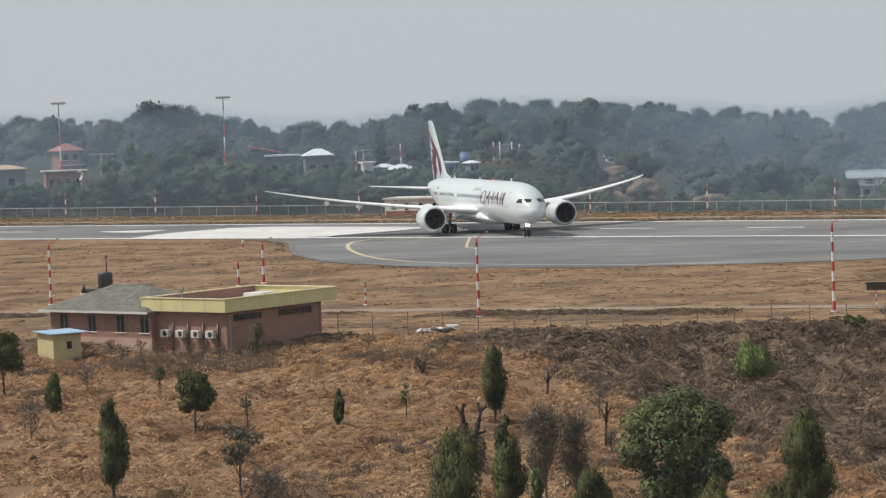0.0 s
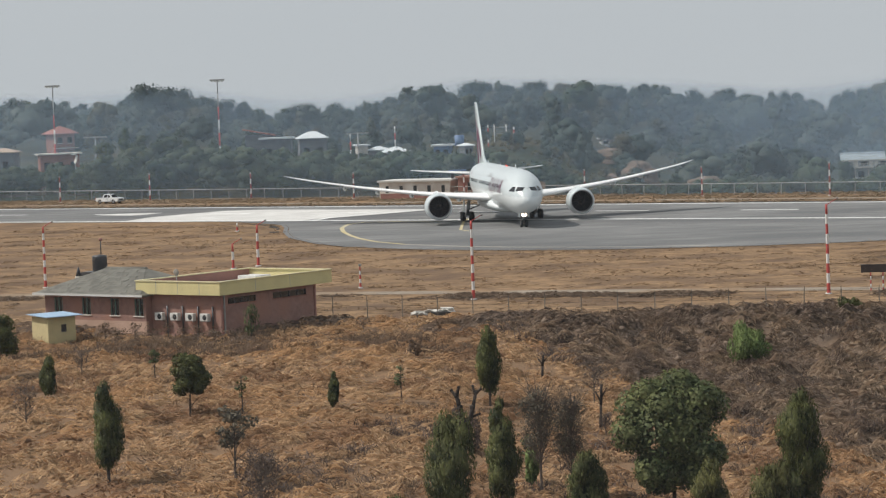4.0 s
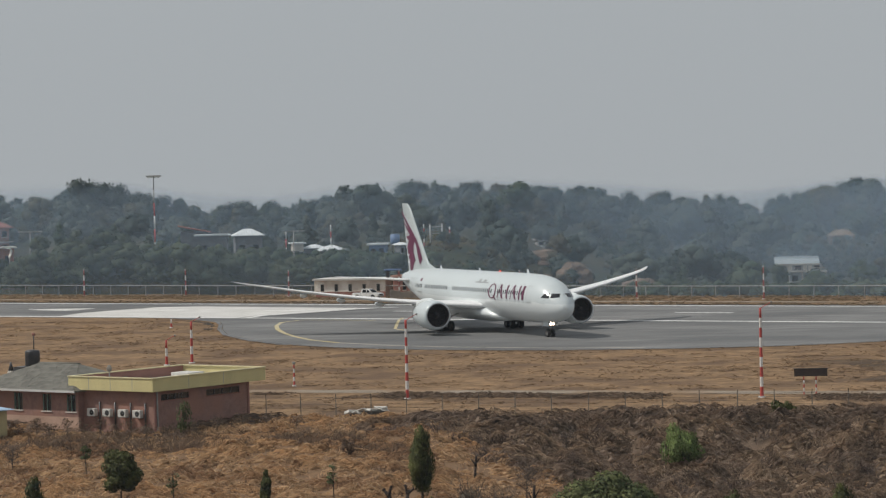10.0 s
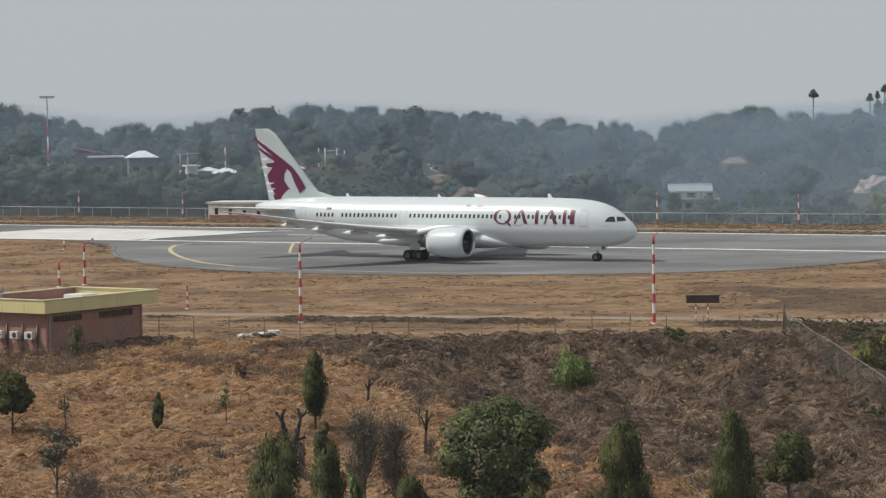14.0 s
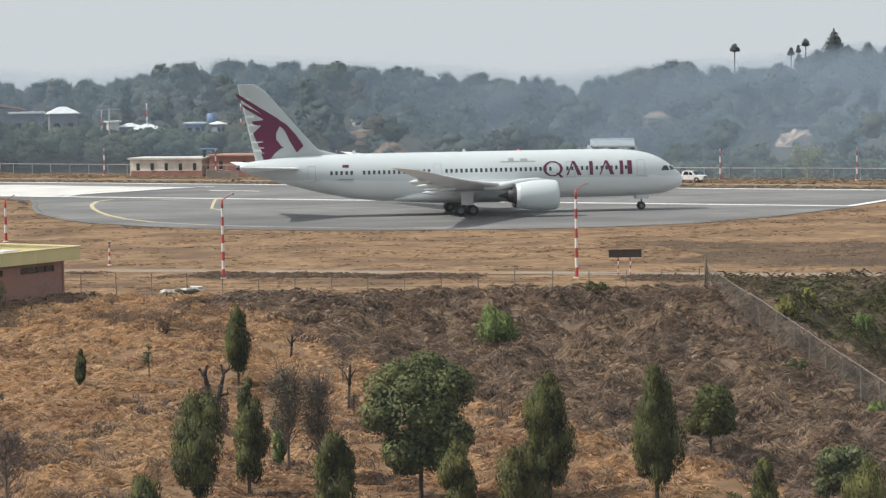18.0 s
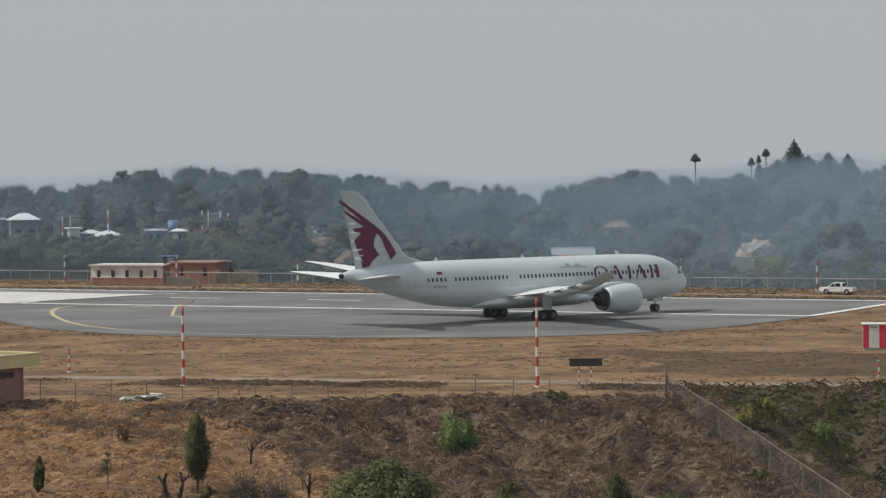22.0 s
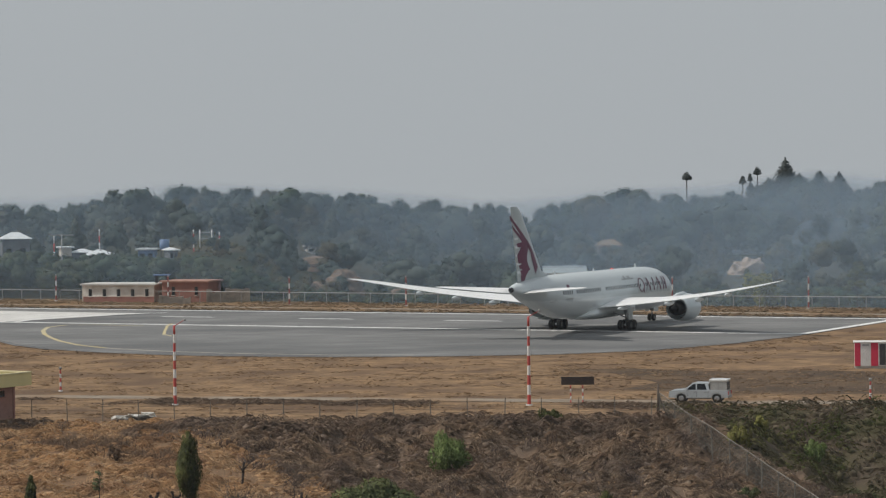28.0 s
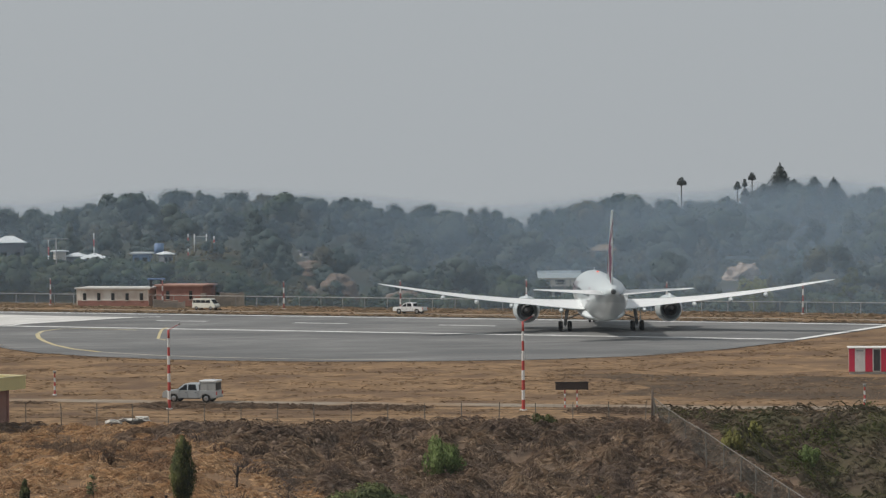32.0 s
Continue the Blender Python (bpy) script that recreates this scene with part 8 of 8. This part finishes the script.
M_SCAR = mat("pale_bare_rock", (0.50, 0.41, 0.34), (0.33, 0.26, 0.21), scale=0.25, rough=0.95, bump=0.8)


def earth_bank(x, y, z, w, h, d, label):
    """A bare earth scar on the slope, rough and uneven."""
    root = thing("earth_bank", face_cam(x, y, z), label, "bank", "earth banks")
    bm = bmesh.new()
    bmesh.ops.create_icosphere(bm, subdivisions=4, radius=1.0)
    for v in bm.verts:
        n1 = noise.fractal(v.co * 2.3 + Vector((x, y, 0)), 0.9, 2.1, 5)
        k = 1 + (0.3 if "rock" in label else 0.18) * n1
        v.co = Vector((v.co.x * w / 2 * k, v.co.y * d * k, max(v.co.z, -0.2) * h * 0.7 * k))
    part("face", bm, M_SCAR if "rock" in label else M_ROCK, root)


for a in ((-6.7, 560, -2.0, 8, 6.5, 5, "bare reddish earth bank among trees"), (6.5, 560, -3.5, 9, 3.6, 4, "bare tan earth bank above the fence"), (-12.0, 545, -2.5, 6, 4.5, 4, "bare reddish earth bank among trees"),
          (93.3, 694, -5.0, 10.5, 7.5, 5, "pale bare rock scar on the hillside"), (-14.5, 640, 0.5, 12, 4, 4, "bare brown bank on the slope")):
    earth_bank(*a)

# broken yard walls beside the pavilion
for x, y, w, h, turn, mt, lab in ((-25.3, 469.3, 7.4, 2.4, -5, M_GREYRUBBLE := mat("grey_rubble", (0.30, 0.27, 0.24), (0.19, 0.17, 0.15), scale=0.9, rough=0.95, bump=0.7, big=((0.38, 0.33, 0.28), 0.5)), "ruined grey yard wall beside the pavilion"),
                                  (-34.0, 464.8, 5.4, 1.5, -10, M_GREYRUBBLE, "broken grey yard wall before the pavilion")):
    root = thing("yard_wall", face_cam(x, y, 0.0, turn), lab, "wall", "yard walls")
    xx = -w / 2
    while xx < w / 2 - 0.3:
        wd = float(rng.uniform(0.5, 1.1))
        part("wall_section", boxed(xx, min(xx + wd - 0.01, w / 2), -0.15, 0.15, -0.2, h * float(rng.uniform(0.62, 1.0)), bevel=0.03), mt, root)
        xx += wd

# rubble walls, a lamp bar and white debris in the yard below the tower house
for x, y, w, h, turn in ((-133.5, 566.0, 7.0, 2.2, 6), (-126.5, 570.0, 5.0, 2.0, -12), (-139.0, 560.0, 6.0, 2.4, 15), (-121.8, 560.0, 4.0, 1.6, -5)):
    z = float(zg(x, y))
    root = thing("yard_wall", face_cam(x, y, z, turn), "broken grey rubble wall in a yard on the slope", "wall", "yard walls")
    xx = -w / 2
    while xx < w / 2 - 0.3:
        wd = float(rng.uniform(0.6, 1.5))
        part("wall_section", boxed(xx, min(xx + wd - 0.01, w / 2), -0.15, 0.15, -0.4, h * float(rng.uniform(0.45, 1.0)), bevel=0.03), M_GREYRUBBLE, root)
        xx += wd
bar_z = float(zg(-124.5, 592.0))
bar = thing("cross_antenna", pose(-124.5, 592.0, bar_z), "grey post with a long lamp crossbar above the yard", "antenna")
part("post", tubed((0, 0, -0.3), (0, 0, 11.2 - bar_z), 0.12), M_GREYSTEEL, bar)
part("crossbar", boxed(-2.6, 2.6, -0.1, 0.1, 10.75 - bar_z, 11.05 - bar_z), M_GREYSTEEL, bar)
sheet_z = float(zg(-126.3, 580.0))
debris = thing("bent_sheet", face_cam(-126.3, 580.0, sheet_z, 20), "bent white metal sheet propped against a house", "sheet")
bm = bmesh.new()
prof = ((-0.9, 5.4), (-0.2, 5.5), (0.2, 5.1), (0.0, 4.3), (-0.35, 3.6))
loft(bm, [[(x, -0.6, z + 2.2 - sheet_z), (x, 0.6, z + 2.2 - sheet_z), (x + 0.08, 0.6, z + 2.1 - sheet_z), (x + 0.08, -0.6, z + 2.1 - sheet_z)] for x, z in prof], smooth=False)
part("sheet", bm, M_LIMEWASH, debris)
part("stay", tubed((-0.2, 0, -0.4), (-0.2, 0, 5.9 - sheet_z), 0.12), M_GREYSTEEL, debris)

# ---- vehicles ----


def car_wheel(root, x, y, r=0.37):
    bm = bmesh.new()
    revolve(bm, [(-0.12, r * 0.6), (-0.12, r * 0.9), (-0.07, r), (0.07, r), (0.12, r * 0.9), (0.12, r * 0.6)], axis="Y", n=18)
    w = part("wheel", bm, M_RUBBER, root, "black tyre")
    w.location = (x, y, r)
    bm = bmesh.new()
    revolve(bm, [(-0.10, 0.03), (-0.115, r * 0.3), (-0.10, r * 0.62), (0.10, r * 0.62), (0.115, r * 0.3), (0.10, 0.03)], axis="Y", n=14)
    part("rim", bm, M_METAL, w, "metal wheel rim")


def side_loft(name, outline, y0, y1, tuck, material, root, label=""):
    """A car body from its side outline (x, z), narrowed towards the top."""
    bm = bmesh.new()
    rings = []
    zmax, zmin = max(p[1] for p in outline), min(p[1] for p in outline)
    for y, k in ((y0, 1.0), (y0 + 0.06, 0.0), (y1 - 0.06, 0.0), (y1, 1.0)):
        mid = (y0 + y1) / 2
        rings.append([(x * (1 - 0.004 * k), y + (mid - y) * tuck * max(0, (z - zmin) / (zmax - zmin)), z - 0.02 * k * (z > (zmin + zmax) / 2)) for x, z in outline])
    loft(bm, rings, smooth=False)
    return part(name, bm, material, root, label)


def pickup(label, paint, canopy):
    root = thing("pickup_truck", pose(0, 0, 0), label, "truck")
    side_loft("body", [(2.55, 0.45), (2.66, 0.72), (2.60, 0.98), (2.40, 1.06), (1.55, 1.14), (1.30, 1.15), (-2.55, 1.10), (-2.6, 0.55), (-2.5, 0.45), (-2.02, 0.42), (-1.98, 0.70), (-1.6, 0.84), (-1.2, 0.70), (-1.16, 0.42),
                       (1.12, 0.42), (1.16, 0.70), (1.55, 0.84), (1.94, 0.70), (1.98, 0.42)], -0.92, 0.92, 0.05, paint, root)
    cab = side_loft("cab", [(1.42, 1.08), (0.62, 1.68), (0.35, 1.76), (-0.55, 1.76), (-0.80, 1.70), (-0.92, 1.08)], -0.86, 0.86, 0.22, paint, root)
    for s in (1, -1):
        for q in (((1.12, 1.14), (0.52, 1.62), (0.30, 1.66), (0.26, 1.14)), ((0.16, 1.14), (0.18, 1.66), (-0.52, 1.66), (-0.70, 1.14))):
            bm = bmesh.new()
            vs = []
            for x, z in q:
                y = 0.86 * (1 - 0.22 * (z - 1.08) / 0.68) + 0.012
                vs.append(bm.verts.new((x, s * y, z)))
            bm.faces.new(vs)
            bmesh.ops.solidify(bm, geom=bm.faces[:], thickness=0.006)
            part("side_window", bm, M_WINGLASS, cab, "dark side window")
    for pts in (((1.36, 1.14), (0.70, 1.64)), ((-0.90, 1.16), (-0.83, 1.62))):
        bm = bmesh.new()
        (xa, za), (xb, zb) = pts
        o = 0.02 if xa > 0 else -0.02
        bm.faces.new([bm.verts.new(p) for p in ((xa + o, -0.74, za + 0.02), (xa + o, 0.74, za + 0.02), (xb + o, 0.62, zb + 0.02), (xb + o, -0.62, zb + 0.02))])
        bmesh.ops.solidify(bm, geom=bm.faces[:], thickness=0.006)
        part("windscreen", bm, M_WINGLASS, cab, "dark glass windscreen")
    if canopy:
        c = part("canopy", boxed(-2.48, -0.98, -0.80, 0.80, 1.105, 1.86), M_CANVAS, root, "grey canvas load canopy")
        part("canopy_roof", boxed(-2.56, -0.92, -0.86, 0.86, 1.863, 2.06, bevel=0.05), M_CARWHITE, c, "pale canopy roof")
        for s in (1, -1):
            for x in (-2.46, -1.72, -1.0):
                part("canopy_post", boxed(x - 0.03, x + 0.03, s * 0.815 - 0.012, s * 0.815 + 0.012, 1.107, 1.86), M_GREYSTEEL, c)
        part("rear_flap", boxed(-2.50, -2.484, -0.7, 0.7, 1.15, 1.8), M_BLACK, c, "dark open rear")
    else:
        part("load_bed", boxed(-2.45, -1.0, -0.75, 0.75, 1.06, 1.13), M_DARKMETAL, root, "dark open load bed")
    part("bumper", boxed(2.50, 2.70, -0.85, 0.85, 0.42, 0.62, bevel=0.04), M_GREYSTEEL, root)
    part("rear_bumper", boxed(-2.70, -2.58, -0.8, 0.8, 0.45, 0.60, bevel=0.03), M_GREYSTEEL, root)
    for s in (1, -1):
        part("headlight", boxed(2.44, 2.60, s * 0.72 - 0.14, s * 0.72 + 0.14, 0.72, 0.90, bevel=0.03), M_ACWHITE, root)
        part("tail_light", boxed(-2.64, -2.58, s * 0.82 - 0.07, s * 0.82 + 0.07, 0.72, 1.02), M_RED, root)
        part("mirror", boxed(0.95, 1.07, s * 0.98 - 0.1, s * 0.98 + 0.1, 1.12, 1.3, bevel=0.03), paint, root)
        for x in (1.55, -1.6):
            car_wheel(root, x, s * 0.80, 0.39)
            arch = bmesh.new()
            pts_ = [(x + r * math.cos(t), 0.42 + r * math.sin(t)) for r, t in [(0.56, math.pi * i / 10) for i in range(11)] + [(0.44, math.pi * i / 10) for i in range(10, -1, -1)]]
            loft(arch, [[(px, s * y, pz) for px, pz in pts_] for y in (0.86, 0.955)], smooth=False)
            part("wheel_arch", arch, paint, root)
            part("arch_lining", boxed(x - 0.42, x + 0.42, s * 0.70 - 0.12, s * 0.70 + 0.12, 0.40, 0.80), M_BLACK, root, "black wheel arch lining")
        part("side_step", boxed(-1.1, 1.05, s * 0.93 - 0.05, s * 0.93 + 0.05, 0.36, 0.44), M_DARKMETAL, root, "dark side step")
        for x in (1.02, 0.20, -0.84):
            part("door_seam", boxed(x - 0.012, x + 0.012, s * 0.926 - 0.006, s * 0.926 + 0.006, 0.5, 1.08), M_BLACK, root)
        for x in (0.32, -0.60):
            part("door_handle", boxed(x - 0.09, x + 0.09, s * 0.94 - 0.012, s * 0.94 + 0.012, 0.93, 0.97), M_DARKMETAL, root)
    part("grille", boxed(2.62, 2.68, -0.55, 0.55, 0.68, 0.92, bevel=0.02), M_BLACK, root, "black front grille")
    return root


near_truck = pickup("silver double-cab pickup with a pale canopy, driving on the track", M_CARSILVER, True)
far_truck = pickup("white pickup driving along the track behind the runway", M_CARWHITE, False)
meeting_truck = pickup("white double-cab pickup coming the other way behind the runway", M_CARWHITE, False)


def minivan():
    root = thing("van", pose(0, 0, 0), "cream-white van driving behind the runway", "van")
    body = side_loft("body", [(2.1, 0.42), (2.2, 0.75), (1.95, 1.02), (1.35, 1.78), (1.1, 1.88), (-2.05, 1.88), (-2.18, 1.2), (-2.15, 0.42), (-1.75, 0.42), (-1.4, 0.74), (-1.05, 0.42), (1.0, 0.42), (1.35, 0.74), (1.7, 0.42)], -0.84, 0.84, 0.10,
                     mat("cream_van_paint", (0.76, 0.75, 0.67), (0.70, 0.69, 0.61), scale=0.8, rough=0.3, coat=0.4), root)
    for s in (1, -1):
        for a, b in ((0.45, 1.25), (-0.5, 0.35), (-1.45, -0.6), (-2.0, -1.55)):
            part("side_window", boxed(a, b, s * 0.80 - 0.02, s * 0.80 + 0.02, 1.2, 1.68), M_WINGLASS, body, "dark side window")
        for x in (1.35, -1.4):
            car_wheel(root, x, s * 0.74, 0.32)
        part("headlight", boxed(2.1, 2.2, s * 0.6 - 0.12, s * 0.6 + 0.12, 0.78, 0.92), M_ACWHITE, root)
    bm = bmesh.new()
    bm.faces.new([bm.verts.new(p) for p in ((1.93, -0.7, 1.08), (1.93, 0.7, 1.08), (1.42, 0.66, 1.74), (1.42, -0.66, 1.74))])
    bmesh.ops.solidify(bm, geom=bm.faces[:], thickness=0.01)
    part("windscreen", bm, M_WINGLASS, body, "dark windscreen")
    part("bumper", boxed(2.15, 2.28, -0.8, 0.8, 0.4, 0.6, bevel=0.03), M_GREYSTEEL, root)
    return root


van = minivan()


def taxi(x, y, h):
    """The airliner's pose from its nose and its turn from facing the camera."""
    return pose(x, y, 0.07, 0, 0, -90 - h)


def drive(x, y, dx, dy):
    return pose(x, y, 0.03, 0, 0, math.degrees(math.atan2(dy, dx)))


RUNWAY_TURN = math.degrees(math.atan2(U.y, U.x))


def along(u, v, turn):
    x, y, _ = rw(u, v)
    return pose(x, y, 0.03, 0, 0, RUNWAY_TURN + turn)


def motions():
    walk(plane, [
        (0.0, taxi(-19.55, 383.58, -20.41)),
        (1.0, taxi(-19.92, 378.60, -16.53)),
        (2.0, taxi(-19.93, 373.38, -13.69)),
        (3.0, taxi(-19.60, 367.96, -11.83)),
        (4.0, taxi(-18.94, 362.43, -10.85)),
        (5.0, taxi(-17.96, 356.93, -10.63)),
        (6.0, taxi(-16.62, 351.59, -11.16)),
        (7.0, taxi(-14.80, 346.54, -12.57)),
        (8.0, taxi(-12.32, 341.92, -15.14)),
        (9.0, taxi(-9.03, 337.91, -19.18)),
        (10.0, taxi(-4.89, 334.77, -24.90)),
        (11.0, taxi(-0.02, 332.78, -32.24)),
        (12.0, taxi(5.34, 332.13, -40.88)),
        (13.0, taxi(10.86, 332.83, -50.37)),
        (14.0, taxi(16.23, 334.70, -60.19)),
        (15.0, taxi(21.20, 337.44, -69.95)),
        (16.0, taxi(25.61, 340.79, -79.42)),
        (17.0, taxi(29.40, 344.52, -88.51)),
        (18.0, taxi(32.53, 348.46, -97.17)),
        (19.0, taxi(35.05, 352.55, -105.37)),
        (20.0, taxi(37.01, 356.80, -113.05)),
        (21.0, taxi(38.52, 361.29, -120.11)),
        (22.0, taxi(39.67, 366.00, -126.46)),
        (23.0, taxi(40.52, 370.80, -132.09)),
        (24.0, taxi(41.13, 375.49, -137.08)),
        (25.0, taxi(41.51, 379.91, -141.56)),
        (26.0, taxi(41.63, 384.00, -145.73)),
        (27.0, taxi(41.41, 387.80, -149.89)),
        (28.0, taxi(40.74, 391.36, -154.32)),
        (29.0, taxi(39.51, 394.74, -159.27)),
        (30.0, taxi(37.65, 397.94, -164.92)),
        (31.0, taxi(35.10, 400.92, -171.33)),
        (32.0, taxi(31.87, 403.70, -178.55)),
    ])
    walk(near_truck, [(0.0, drive(118, 244.8, -27, -5)), (20.0, drive(118, 244.8, -27, -5)), (21.5, drive(101, 242.2, -27, -4)), (24.3, drive(70, 239.2, -25, 0)), (26.5, drive(45, 239.2, -25, 1.5)),
                      (28.0, drive(28.3, 242.4, -16.5, 4.8)), (29.5, drive(12.0, 247.3, -16.3, 4.0)), (30.5, drive(0.7, 250.4, -12, 3.5)), (32.0, drive(-16.6, 255.3, -17, 5))])
    walk(far_truck, [(0.0, along(-377, 388, 0)), (3.0, along(-341, 388, 0)), (6.0, along(-305, 388, 0)), (9.0, along(-269.5, 388, 0)), (14.0, along(-213, 388, 0)), (19.0, along(-155.4, 388.6, 0)), (20.0, along(-144.8, 388.8, 0)), (20.5, along(-139.6, 389, 0)),
                     (21.0, along(-134.7, 389, 0)), (21.5, along(-129.8, 389, 0)), (24.0, along(-105, 389, 0)), (32.0, along(-25, 389, 0))])
    walk(meeting_truck, [(0.0, along(0, 387, 180)), (20.0, along(-122.5, 387, 180)), (21.0, along(-129.2, 387, 180)), (21.5, along(-132.3, 387, 180)), (22.0, along(-135.8, 387, 180)), (22.5, along(-139.5, 387, 180)),
                         (23.0, along(-143.0, 386.8, 180)), (25.0, along(-156.5, 386.5, 180)), (29.5, along(-186.5, 384.5, 180)), (32.0, along(-202.5, 383, 180))])
    walk(van, [(0.0, along(-632, 390, 0)), (16.0, along(-437, 390, 0)), (28.0, along(-290.8, 390, 0)), (32.0, along(-242, 386, 0))])


motions()
